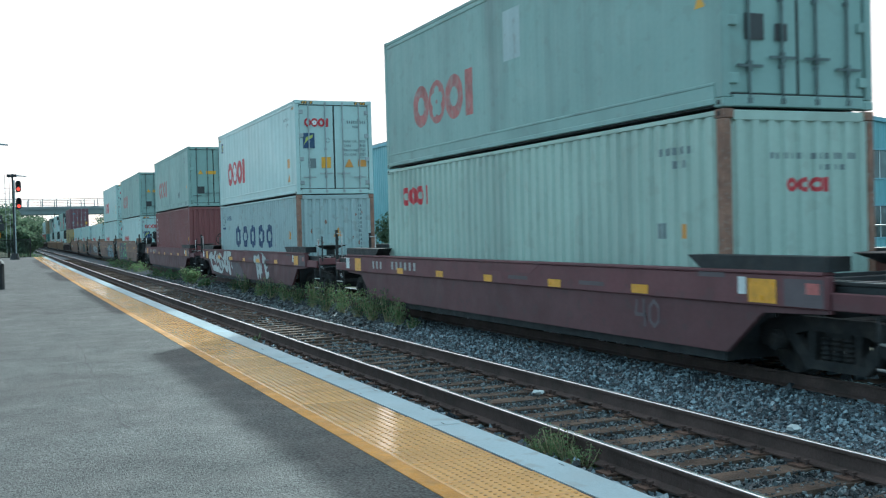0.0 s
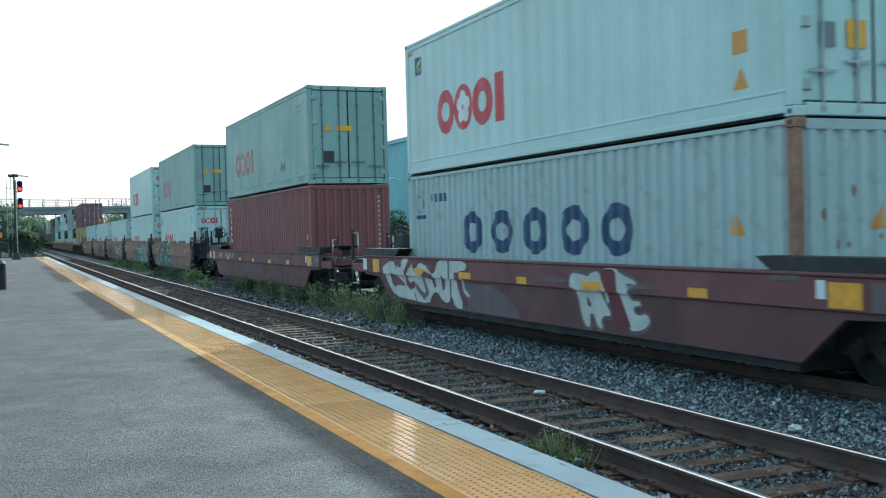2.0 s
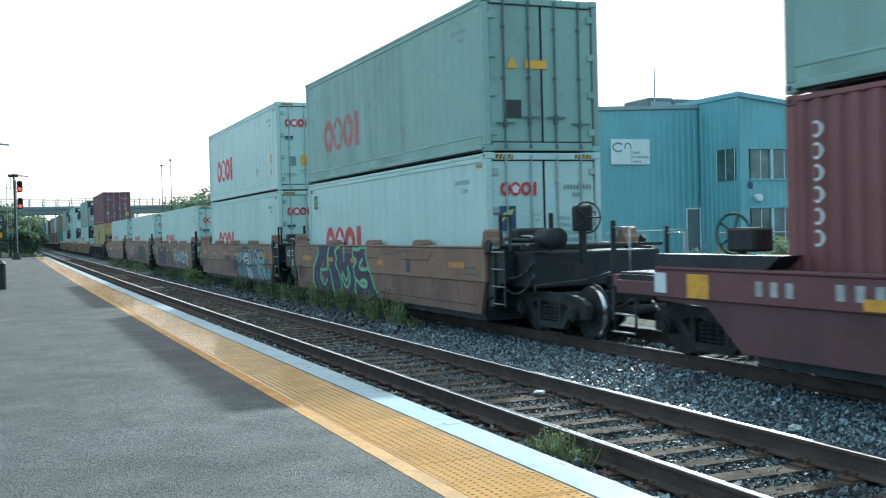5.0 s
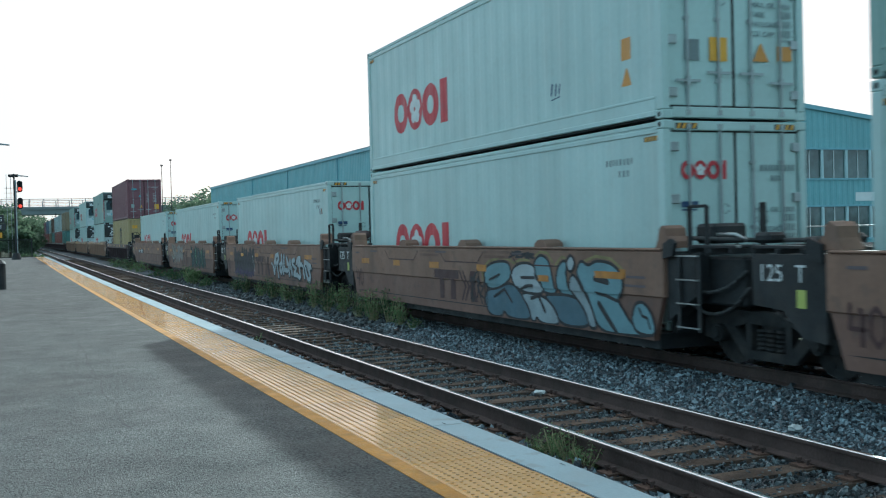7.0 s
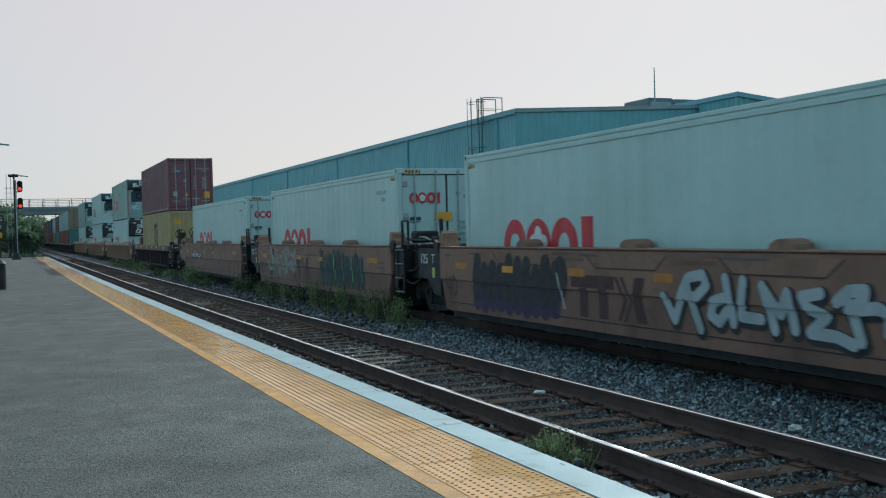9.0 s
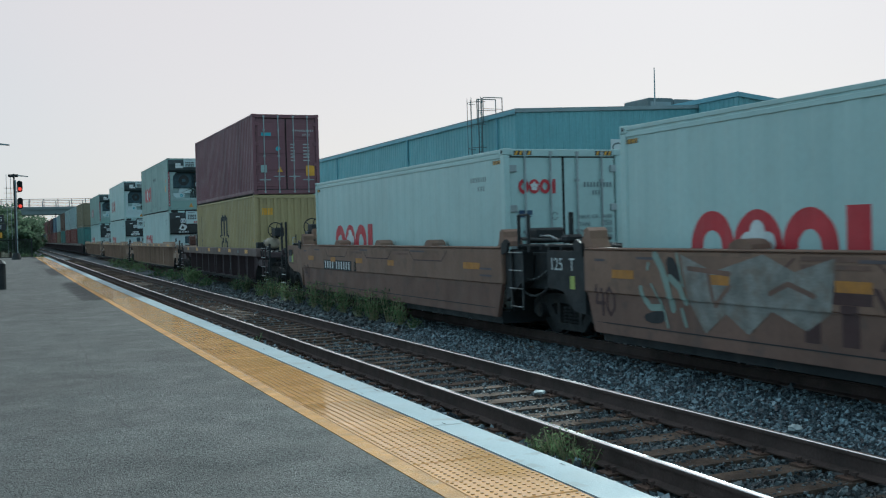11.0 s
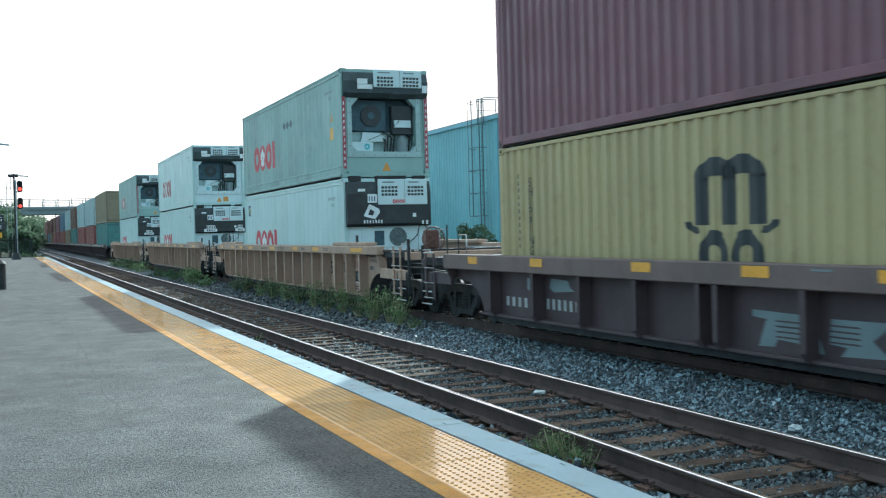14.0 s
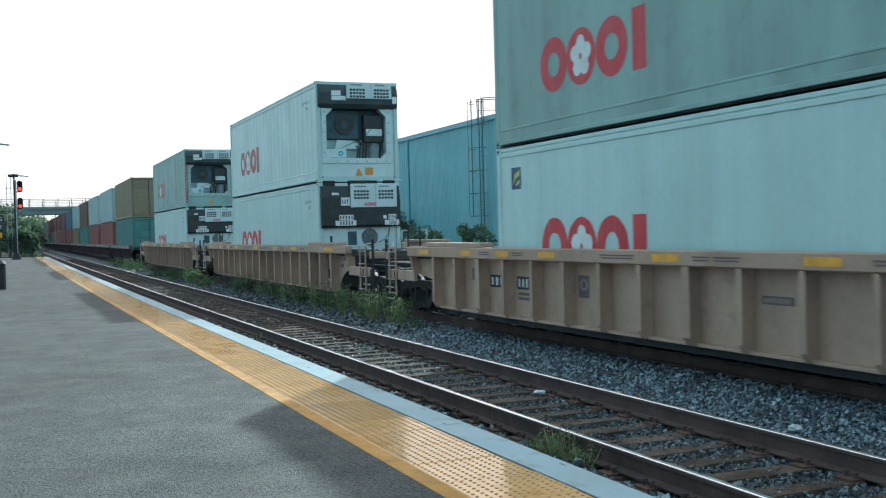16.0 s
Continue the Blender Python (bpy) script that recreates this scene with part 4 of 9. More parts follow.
def end_deck(car, sy, y0, y1, paint, z=1.14, posts=((0.0, 1.46, 0.035, 1.86), (0.0, 0.55, 0.035, 1.78)), wheel=None, dish=True, tank=None, reach=0.95):
    """The open frame over a truck, from y0 out to y1: beams, slatted boards, rods and hoses. posts: inward, sideways, thickness, top."""
    a, b = min(sy * y0, sy * y1), max(sy * y0, sy * y1)
    ye = sy * y1
    for x in (-1.44, 1.38):
        bm = bmesh.new()
        soft_box(bm, x, x + 0.06, a, b, z - 0.15, z - 0.02, 0.01)
        part("deck_beam", bm, M_BLACK, car)
    for k in range(4):
        for sx in (-1, 1):
            bm = bmesh.new()
            x = sx * (1.44 - 0.085 * k)
            soft_box(bm, x - 0.017, x + 0.017, a + 0.02, b - 0.02, z - 0.017, z + 0.018, 0.006)
            part("running_board_slat", bm, M_GALV if k % 2 else M_BLACK, car)
    for k in range(4):
        y = ye - sy * (0.03 + 0.095 * k)
        bm = bmesh.new()
        soft_box(bm, -1.15, 1.15, y - 0.018, y + 0.018, z - 0.012, z + 0.022, 0.006)
        part("crossover_slat", bm, M_GALV if k % 2 else M_BLACK, car)
    for q in (0.18, 0.5, 0.82):
        y = a + (b - a) * q
        bm = bmesh.new()
        soft_box(bm, -1.42, 1.42, y - 0.035, y + 0.035, z - 0.12, z - 0.02, 0.008)
        part("cross_bearer", bm, M_BLACK, car)
    bm = bmesh.new()
    soft_box(bm, -0.30, 0.30, a, b, 0.72, min(1.02, z - 0.125), 0.02)
    part("center_sill", bm, M_BLACK, car)
    bm = bmesh.new()
    soft_box(bm, -1.5, 1.5, min(ye, ye + sy * 0.12), max(ye, ye + sy * 0.12), z - 0.20, z - 0.02, 0.015)
    part("end_sill", bm, paint, car)
    coupler(car, ye + sy * 0.1, sy, reach)
    for inward, side, thick, top in posts:
        yp = ye - sy * (inward - 0.155)
        bm = bmesh.new()
        soft_box(bm, -side - thick, -side + thick, yp - thick * 0.8, yp + thick * 0.8, 0.45 if thick > 0.02 else z - 0.1, top, 0.008)
        part("grab_post", bm, M_BLACK, car)
        tube("grab_iron", [(-side, yp, top - 0.10), (-side, yp - sy * 0.42, top - 0.10), (-side, yp - sy * 0.42, z)], 0.013, M_GALV, car)
    step = tube("step", [(-1.5, ye - sy * 0.45, 0.92), (-1.5, ye - sy * 0.45, 0.30), (-1.5, ye + sy * 0.10, 0.30), (-1.5, ye + sy * 0.10, 0.92)], 0.02, M_BLACK, car)
    tube("tread", [(-1.5, ye - sy * 0.45, 0.56), (-1.5, ye + sy * 0.10, 0.56)], 0.016, M_GALV, step)
    tube("tread", [(-1.52, ye - sy * 0.45, 0.31), (-1.52, ye + sy * 0.10, 0.31)], 0.016, M_GALV, step)
    # pipework
    tube("train_line", [(-0.62, sy * y0, 0.94), (-0.62, ye - sy * 0.7, 0.94), (-0.45, ye - sy * 0.3, 0.86), (-0.42, ye + sy * 0.1, 0.78)], 0.028, M_HOSE, car)
    tube("brake_rod", [(-0.9, sy * y0, 0.62), (-0.75, ye - sy * 0.25, 0.66)], 0.02, M_GREASE, car)
    if dish:
        bm = bmesh.new()
        yy = sy * (y0 + 0.75 * (y1 - y0))
        cyl(bm, (-0.95, yy, z + 0.05), (-0.95, yy, z + 0.24), 0.12, 14)
        cyl(bm, (-0.95, yy, z + 0.20), (-0.95, yy, z + 0.32), 0.16, 20, 0.46)
        part("guide_dish", bm, M_BLACK, car)
    if tank:
        yt, zt = ye - sy * tank[0], z + 0.27
        bm = bmesh.new()
        cyl(bm, (-0.95, yt - 0.36, zt), (-0.95, yt + 0.36, zt), 0.19, 18)
        for q in (-1, 1):
            bmesh.ops.create_uvsphere(bm, u_segments=18, v_segments=8, radius=0.19, matrix=Matrix.Translation((-0.95, yt + q * 0.36, zt)) @ Matrix.Diagonal((1, 0.45, 1, 1)))
        t = part("air_tank", bm, tank[1], car, "dusty air tank", smooth=True)
        for q in (-0.22, 0.22):
            bm = bmesh.new()
            soft_box(bm, -1.14, -0.76, yt + q - 0.025, yt + q + 0.025, z - 0.02, zt - 0.1, 0.008)
            part("saddle", bm, M_BLACK, t)
        bm = bmesh.new()
        soft_box(bm, -1.30, -0.90, yt - sy * 0.85 - 0.16, yt - sy * 0.85 + 0.16, z + 0.01, z + 0.30, 0.03)
        part("control_valve", bm, M_BLACK, car)
        tube("valve_pipe", [(-1.1, yt - sy * 0.7, z + 0.2), (-1.1, yt - sy * 0.5, z + 0.36), (-0.98, yt - sy * 0.36, z + 0.36)], 0.02, M_GALV, car)
    if wheel:
        brake_wheel(car, wheel[0], ye - sy * wheel[3], wheel[1], wheel[2], *wheel[4:])


def smooth_car(label, paint, marks=None, wheel=True):
    """A well car with plain sides, deep in the middle and raised over the trucks."""
    c = thing("well_car", label, "rail car", "cars of the freight train")
    for sx in (-1, 1):
        bm = bmesh.new()
        x0, x1 = sorted((sx * 1.50, sx * 1.56))
        slab(bm, [(-8.2, 0.82), (-7.15, 0.78), (-6.5, 0.27), (6.5, 0.27), (7.15, 0.78), (8.2, 0.82), (8.2, 0.86), (-8.2, 0.86)], "x", x0, x1)
        part("lower_side", bm, C_MAROON_LOW, c)
        bm = bmesh.new()
        x0, x1 = sorted((sx * 1.49, sx * 1.60))
        soft_box(bm, x0, x1, -8.2, 8.2, 0.862, 1.22, 0.012)
        part("upper_side", bm, paint, c)
        bm = bmesh.new()
        x0, x1 = sorted((sx * 1.44, sx * 1.62))
        soft_box(bm, x0, x1, -8.15, 8.15, 1.222, 1.26, 0.008)
        part("top_flange", bm, paint, c)
        for sy in (-1, 1):
            bm = bmesh.new()
            x0, x1 = sorted((sx * 1.26, sx * 1.58))
            slab(bm, [(sy * 6.05, 1.262), (sy * 8.2, 1.262), (sy * 8.2, 1.42), (sy * 5.8, 1.42)], "x", x0, x1)
            part("corner_guide", bm, M_BLACK, c)
    # Unseen solid pan, added to block light and sight beneath the car.
    bm = bmesh.new()
    box(bm, -1.45, 1.45, -6.35, 6.35, 0.14, 0.35)
    part("well_floor", bm, M_BLACK, c)
    for sy in (-1, 1):
        bm = bmesh.new()
        box(bm, -1.3, 1.3, min(sy * 6.35, sy * 6.45), max(sy * 6.35, sy * 6.45), 0.36, 1.13)
        part("well_end", bm, M_BLACK, c)
        end_deck(c, sy, 6.5, 9.25, paint, posts=((0.0, 1.46, 0.035, 1.88), (0.0, 0.55, 0.03, 1.78)) if sy > 0 else ((0.0, 1.44, 0.018, 1.72),), wheel=(-0.9, 1.66, M_BLACK, 1.8, -1) if wheel and sy > 0 else None, dish=sy < 0)
        for x in (-1.56, 1.5):
            bm = bmesh.new()
            soft_box(bm, x, x + 0.06, min(sy * 8.21, sy * 9.2), max(sy * 8.21, sy * 9.2), 0.86, 1.05, 0.012)
            part("end_skirt", bm, paint, c)
        truck(c, sy * 7.75)
    put = side_face(1.60)
    if marks:
        marks(c, put, side_face(1.56))
    return c


def number_end(c, bm):
    plate = part("number_plate", bm, M_BLACK, c)
    for txt, y in (("125", 7.62), ("T", 7.02)):
        lettering(txt, 0.275, M_WHITEINK, plate, Matrix(((0, 0, -1, -1.575), (-1, 0, 0, y), (0, 1, 0, 1.14), (0, 0, 0, 1))))
    painted("number_sticker", rect(-7.0, 0.86, -6.86, 1.06), M_LIME, plate, lambda u, v: (-1.573, -u, v))


M_PANELGREY = mat("grey_panel_paint", (0.16, 0.17, 0.18), 0.6, var=0.15)


def plates_end(c):
    painted("data_panel", rect(-8.02, 0.97, -7.74, 1.14), M_PANELGREY, c, lambda u, v: (-1.5735, -u, v))
    for r in (rect(-8.12, 0.93, -8.09, 1.42), rect(-7.50, 0.93, -7.47, 1.42), rect(-8.085, 0.93, -7.505, 0.95)):
        painted("panel_edge", r, C_PLUM, c, lambda u, v: (-1.5735, -u, v))
    painted("number_sticker", rect(-7.72, 0.97, -7.55, 1.20), M_LIME, c, lambda u, v: (-1.5735, -u, v))
    bm = bmesh.new()
    soft_box(bm, -1.12, -0.77, 7.45, 7.85, 1.62, 1.88, 0.03)
    part("control_valve", bm, M_UNIT, c)
    bm = bmesh.new()
    slab(bm, [(6.85, 1.39), (7.30, 1.39), (7.18, 1.66), (7.06, 1.90), (6.92, 1.94), (6.84, 1.70)], "x", -1.12, -0.80)
    part("brake_bracket", bm, C_BROWN, c)
    for y in (8.75, 9.3):
        bm = bmesh.new()
        soft_box(bm, -1.49, -1.43, y - 0.03, y + 0.03, 0.9, 2.17, 0.01)
        part("grab_post", bm, M_BLACK, c)


def brown_unit(label, marks=None, first=False, last=False, pipe=False):
    """One unit of an articulated five-unit well car; it shares the truck towards the next unit."""
    c = thing("well_car", label, "rail car", "cars of the freight train")
    for sx in (-1, 1):
        bm = bmesh.new()
        x0, x1 = sorted((sx * 1.50, sx * 1.57))
        slab(bm, [(-6.5, 0.84), (-6.3, 0.27), (6.3, 0.27), (6.5, 0.84)], "x", x0, x1)
        part("lower_side", bm, C_BROWN_LOW, c)
        bm = bmesh.new()
        x0, x1 = sorted((sx * 1.48, sx * 1.595))
        soft_box(bm, x0, x1, -6.55, 6.55, 0.842, 1.46, 0.02)
        part("upper_side", bm, C_BROWN, c)
        bm = bmesh.new()
        x0, x1 = sorted((sx * 1.42, sx * 1.61))
        soft_box(bm, x0, x1, -6.5, 6.5, 1.462, 1.492, 0.01)
        part("top_flange", bm, C_BROWN, c)
        for y in (-3.22, -0.16, 3.0):
            bm = bmesh.new()
            x0, x1 = sorted((sx * 1.30, sx * 1.60))
            slab(bm, [(y - 0.21, 1.494), (y + 0.21, 1.494), (y + 0.19, 1.55), (y + 0.10, 1.60), (y, 1.615), (y - 0.10, 1.60), (y - 0.19, 1.55)], "x", x0, x1)
            part("hold_down_lug", bm, C_BROWN, c)
        for y0 in (-4.16, -1.07, 2.1):
            bm = bmesh.new()
            x0, x1 = sorted((sx * 1.594, sx * 1.5975))
            slab(bm, [(y0 + 0.27, 1.20), (y0 + 1.77, 1.20), (y0 + 2.04, 1.405), (y0, 1.405)], "x", x0, x1)
            part("stiffener", bm, C_BROWN, c)
        if last:
            bm = bmesh.new()
            x0, x1 = sorted((sx * 1.50, sx * 1.57))
            slab(bm, [(6.552, 0.34), (6.64, 0.50), (6.80, 0.66), (7.05, 0.70), (7.5, 0.71), (8.05, 0.87), (8.2, 0.95), (8.2, 1.46), (6.552, 1.46)], "x", x0, x1)
            part("end_side", bm, C_BROWN, c)
        for sy in (-1, 1):
            bm = bmesh.new()
            x0, x1 = sorted((sx * 1.25, sx * 1.56))
            slab(bm, [(sy * 6.34, 1.494), (sy * 6.70, 1.494), (sy * 6.68, 1.58), (sy * 6.60, 1.65), (sy * 6.58, 1.75), (sy * 6.50, 1.79), (sy * 6.43, 1.74), (sy * 6.41, 1.62)], "x", x0, x1)
            claw = part("corner_bracket", bm, C_BROWN, c)
            bm = bmesh.new()
            slab(bm, [(sy * 6.57, 1.36), (sy * 6.78, 1.40), (sy * 6.84, 1.56), (sy * 6.74, 1.62), (sy * 6.58, 1.55)], "x", *sorted((sx * 1.565, sx * 1.612)))
            part("hook_plate", bm, M_BLACK, claw)
            if last and sy > 0:
                continue
            bm = bmesh.new()
            x0, x1 = sorted((sx * 1.30, sx * 1.52))
            slab(bm, [(sy * 6.552, 0.55), (sy * 7.15, 0.90), (sy * 7.15, 1.42), (sy * 6.552, 1.42)], "x", x0, x1)
            part("end_side", bm, M_BLACK, c)
    # Solid pan below the box, added to keep the ground underneath dark.
    bm = bmesh.new()
    box(bm, -1.45, 1.45, -6.25, 6.25, 0.14, 0.35)
    part("well_floor", bm, M_BLACK, c)
    for sy in (-1, 1):
        bm = bmesh.new()
        box(bm, -1.3, 1.3, min(sy * 6.3, sy * 6.42), max(sy * 6.3, sy * 6.42), 0.36, 1.44)
        part("well_end", bm, M_BLACK, c)
        bm = bmesh.new()
        soft_box(bm, -1.28, 1.28, min(sy * 6.45, sy * 7.78), max(sy * 6.45, sy * 7.78), 0.78, 1.38, 0.03)
        part("end_block", bm, M_BLACK, c)
        for k in range(6):
            bm = bmesh.new()
            x = -1.46 + 0.07 * k
            soft_box(bm, x - 0.017, x + 0.017, min(sy * 6.95, sy * 7.85), max(sy * 6.95, sy * 7.85), 1.50, 1.535, 0.006)
            part("walkway_slat", bm, M_GALV if k == 1 else M_BLACK, c)
        for y in (6.98, 7.4, 7.8):
            bm = bmesh.new()
            soft_box(bm, -1.5, 1.3, sy * y - 0.025, sy * y + 0.025, 1.44, 1.497, 0.006)
            part("walkway_bearer", bm, M_BLACK, c)
        tube("air_hose", sag((-1.48, sy * 6.6, 1.18), (-1.30, sy * 7.85, 1.22), 0.26), 0.022, M_HOSE, c)
        tube("air_hose", sag((-1.40, sy * 6.7, 0.92), (-1.30, sy * 7.9, 1.02), 0.30), 0.022, M_HOSE, c)
        tube("train_line", [(-1.2, sy * 6.45, 1.62), (-1.2, sy * 7.2, 1.60), (-0.9, sy * 7.6, 1.58), (-0.9, sy * 7.95, 1.58)], 0.03, M_HOSE, c)
    ladder(c, -1.55, -7.05, 0.45, 1.45, 0.42, M_BLACK)
    bm = bmesh.new()
    for k in (-7.3, -6.95):
        bar(bm, (-1.45, k, 1.4), (-1.45, k, 2.02), 0.03)
    bar(bm, (-1.45, -7.3, 2.02), (-1.45, -6.95, 2.02), 0.02)
    part("grab_rail", bm, M_BLACK, c)
    bm = bmesh.new()
    soft_box(bm, -0.80, -0.73, -7.55, -7.48, 1.4, 2.05, 0.012)
    part("end_post", bm, M_BLACK, c)
    bm = bmesh.new()
    soft_box(bm, -1.15, -0.62, -7.05, -6.65, 1.54, 1.80, 0.04)
    part("control_valve", bm, M_BLACK, c)
    if pipe:
        bm = bmesh.new()
        cyl(bm, (-0.85, -8.3, 1.74), (-0.85, -7.55, 1.74), 0.105, 12)
        fat = part("air_pipe", bm, C_PLUM, c, "fat rusty air pipe with a bare elbow", smooth=True)
        tube("elbow", [(-0.85, -7.55, 1.74), (-0.85, -7.34, 1.73), (-0.87, -7.22, 1.66), (-0.88, -7.18, 1.54)], 0.085, C_DUSTY, fat)
    else:
        bm = bmesh.new()
        soft_box(bm, -1.10, -0.80, -8.0, -7.72, 1.545, 1.68, 0.04)
        part("retainer_valve", bm, M_BLACK, c)
    tube("valve_pipe", [(-1.1, -7.05, 1.66), (-1.1, -7.4, 1.66), (-1.0, -7.5, 1.58)], 0.022, M_GALV, c)
    bm = bmesh.new()
    if last:
        soft_box(bm, -1.59, -1.572, 7.62, 8.0, 1.16, 1.34, 0.006)
        part("number_plate", bm, M_BLACK, c)
        plates_end(c)
    else:
        slab(bm, [(6.56, 0.50), (6.92, 0.54), (7.10, 0.70), (7.22, 0.82), (7.72, 0.86), (7.72, 1.44), (6.56, 1.44)], "x", -1.57, -1.50)
        number_end(c, bm)
    truck(c, -7.95)
    if last:
        truck(c, 8.0)
        end_deck(c, 1, 6.6, 9.15, C_PLUM, z=1.36, posts=(), dish=False, wheel=(-0.85, 2.0, M_BLACK, 1.2, -1), reach=0.75)
    if first:
        brake_wheel(c, -0.55, -8.35, 1.95, M_BLACK)
        bm = bmesh.new()
        cyl(bm, (-1.0, -8.2, 1.62), (-1.0, -7.6, 1.62), 0.17, 16)
        part("air_reservoir", bm, M_BLACK, c, smooth=True)
        coupler(c, -8.2, -1)
    if marks:
        marks(c, side_face(1.595), side_face(1.57))
    return c


def ribbed_car(label, paint, half, ribs, sill0, sill1, truck_y, arch, marks=None, wheel=None, guide=True, far=False):
    """A well car whose sides are thin sheets stiffened by upright ribs under a heavy top sill."""
    c = thing("well_car", label, "rail car", "cars of the freight train")
    for sx in (-1, 1):
        bm = bmesh.new()
        x0, x1 = sorted((sx * 1.42, sx * 1.60))
        soft_box(bm, x0, x1, -half, half, sill0, sill1, 0.015)
        part("top_sill", bm, C_DUSTY if paint is C_PLUM else paint, c)
        bm = bmesh.new()
        x0, x1 = sorted((sx * 1.34, sx * 1.36))
        b = half - arch
        cove = [(b, 0.27), (b + 0.05, 0.40), (b + 0.17, 0.56), (b + 0.36, 0.70), (b + 0.62, 0.80), (b + 0.95, 0.85), (half - 0.08, 0.88)]
        slab(bm, [(-y, z) for y, z in reversed(cove)] + cove + [(half - 0.08, sill0 - 0.002), (-half + 0.08, sill0 - 0.002)], "x", x0, x1)
        part("side_sheet", bm, paint, c)
        bm = bmesh.new()
        x0, x1 = sorted((sx * 1.33, sx * 1.48))
        soft_box(bm, x0, x1, -b + 0.02, b - 0.02, 0.255, 0.30, 0.006)
        part("bottom_chord", bm, paint, c)
        spread = ribs if isinstance(ribs, tuple) else [-b + 2 * b * i / (ribs - 1) for i in range(ribs)]
        for y in spread:
            bm = bmesh.new()
            slab(bm, [(sx * 1.362, 0.30), (sx * 1.50, 0.285), (sx * 1.573, 0.38), (sx * 1.573, sill0 - 0.004), (sx * 1.362, sill0 - 0.004)], "y", y - 0.011, y + 0.011)
            rib = part("rib", bm, paint, c)
            if far:
                continue
            bm = bmesh.new()
            wide = 0.085 if abs(abs(y) - 6.25) < 0.15 or abs(y) < 0.08 else 0.045
            slab(bm, [(sx * 1.503, 0.28), (sx * 1.576, 0.375), (sx * 1.576, sill0 - 0.004), (sx * 1.590, sill0 - 0.004), (sx * 1.590, 0.37), (sx * 1.513, 0.268)], "y", y - wide, y + wide)
            part("flange", bm, paint, rib)
        if arch > 1.3:
            for sy in (-1, 1):
                bm = bmesh.new()
                slab(bm, [(sx * 1.362, 0.88), (sx * 1.5, 0.88), (sx * 1.585, sill0 - 0.01), (sx * 1.362, sill0 - 0.01)], "y", sy * (half - 0.12) - 0.04, sy * (half - 0.12) + 0.04)
                part("rib", bm, paint, c)
        if guide:
            for sy in (-1, 1):
                bm = bmesh.new()
                x0, x1 = sorted((sx * 1.30, sx * 1.58))
                ya, yb = sorted((sy * 6.15, sy * 8.9))
                soft_box(bm, x0, x1, ya, yb, sill1 + 0.003, sill1 + 0.085, 0.01)
                part("corner_guide", bm, paint, c)
    # Closed pan added low in the well to shut out light below.
    bm = bmesh.new()
    box(bm, -1.33, 1.33, -half + arch + 0.1, half - arch - 0.1, 0.14, 0.35)
    part("well_floor", bm, M_BLACK, c)
    for sy in (-1, 1):
        bm = bmesh.new()
        yy = sy * (half - arch - 0.1)
        box(bm, -1.33, 1.33, min(yy, yy + sy * 0.1), max(yy, yy + sy * 0.1), 0.36, sill1 - 0.12)
        part("well_end", bm, M_BLACK, c)
        if far:
            bm = bmesh.new()
            soft_box(bm, -1.45, 1.45, min(yy, sy * (truck_y + 1.0)), max(yy, sy * (truck_y + 1.0)), 0.96, sill1 - 0.12, 0.02)
            part("end_deck", bm, M_BLACK, c)
            coupler(c, sy * (truck_y + 1.0), sy, far=True)
            truck(c, sy * truck_y, far=True)
            continue
        end_deck(c, sy, half - arch + 0.1, truck_y + 0.95, paint, z=sill1 - 0.10, posts=((0.0, 1.46, 0.03, sill1 + 0.16), (-0.1, 0.6, 0.016, sill1 + 0.45)), dish=False, wheel=wheel if wheel and sy < 0 else None,
                 tank=(1.65, M_TANK) if wheel and sy < 0 and paint is C_PLUM else None)
        for x in (-1.5, 1.42):
            bm = bmesh.new()
            soft_box(bm, x, x + 0.08, min(sy * (half - 0.13), sy * (truck_y + 0.94)), max(sy * (half - 0.13), sy * (truck_y + 0.94)), 0.74, 0.96, 0.012)
            part("deck_side", bm, paint, c)
        truck(c, sy * truck_y)
        ladder(c, -1.53, sy * (truck_y + 0.55), 0.4, sill1, 0.42, paint)
    if marks:
        marks(c, side_face(1.60), side_face(1.36))
    return c
# ---------- the turquoise works behind the train ----------
EDGE_Y, EDGE_X, HALL_X = 54.7, 40.8, 27.9


def clad_wall(name, a, b, lo, hi, parent, put, period=0.30, depth=0.03):
    return pressed(name, a, b, lo, hi, depth, period, M_CLAD, parent, put)


hall = thing("factory_hall", "long turquoise metal-clad industrial hall", "building")
clad_wall("wall", EDGE_Y + 0.01, 152, -0.95, 8.52, hall, lambda y, d, z: (HALL_X + d, y, z), 0.45, 0.04)
bm = bmesh.new()
slab(bm, [(HALL_X + 0.09, -0.95), (EDGE_X + 3, -0.95), (EDGE_X + 3, 9.14), (EDGE_X, 9.1), (HALL_X + 0.09, 8.58)], "y", EDGE_Y + 0.09, 151.9)
part("core", bm, M_CLAD, hall)
v = []
clad_wall("end_wall", HALL_X + 0.01, EDGE_X - 0.05, -0.95, 8.55, hall, lambda x, d, z: (x, EDGE_Y + d, z + (max(0, z - 8) * 0.75) * (x - HALL_X) / (EDGE_X - HALL_X)), 0.45, 0.04)
bm = bmesh.new()
slab(bm, [(EDGE_Y - 0.05, 8.48), (152.1, 8.48), (152.1, 8.70), (EDGE_Y - 0.05, 8.70)], "x", HALL_X - 0.12, HALL_X - 0.092)
part("eaves_trim", bm, M_CLAD_TRIM, hall)
bm = bmesh.new()
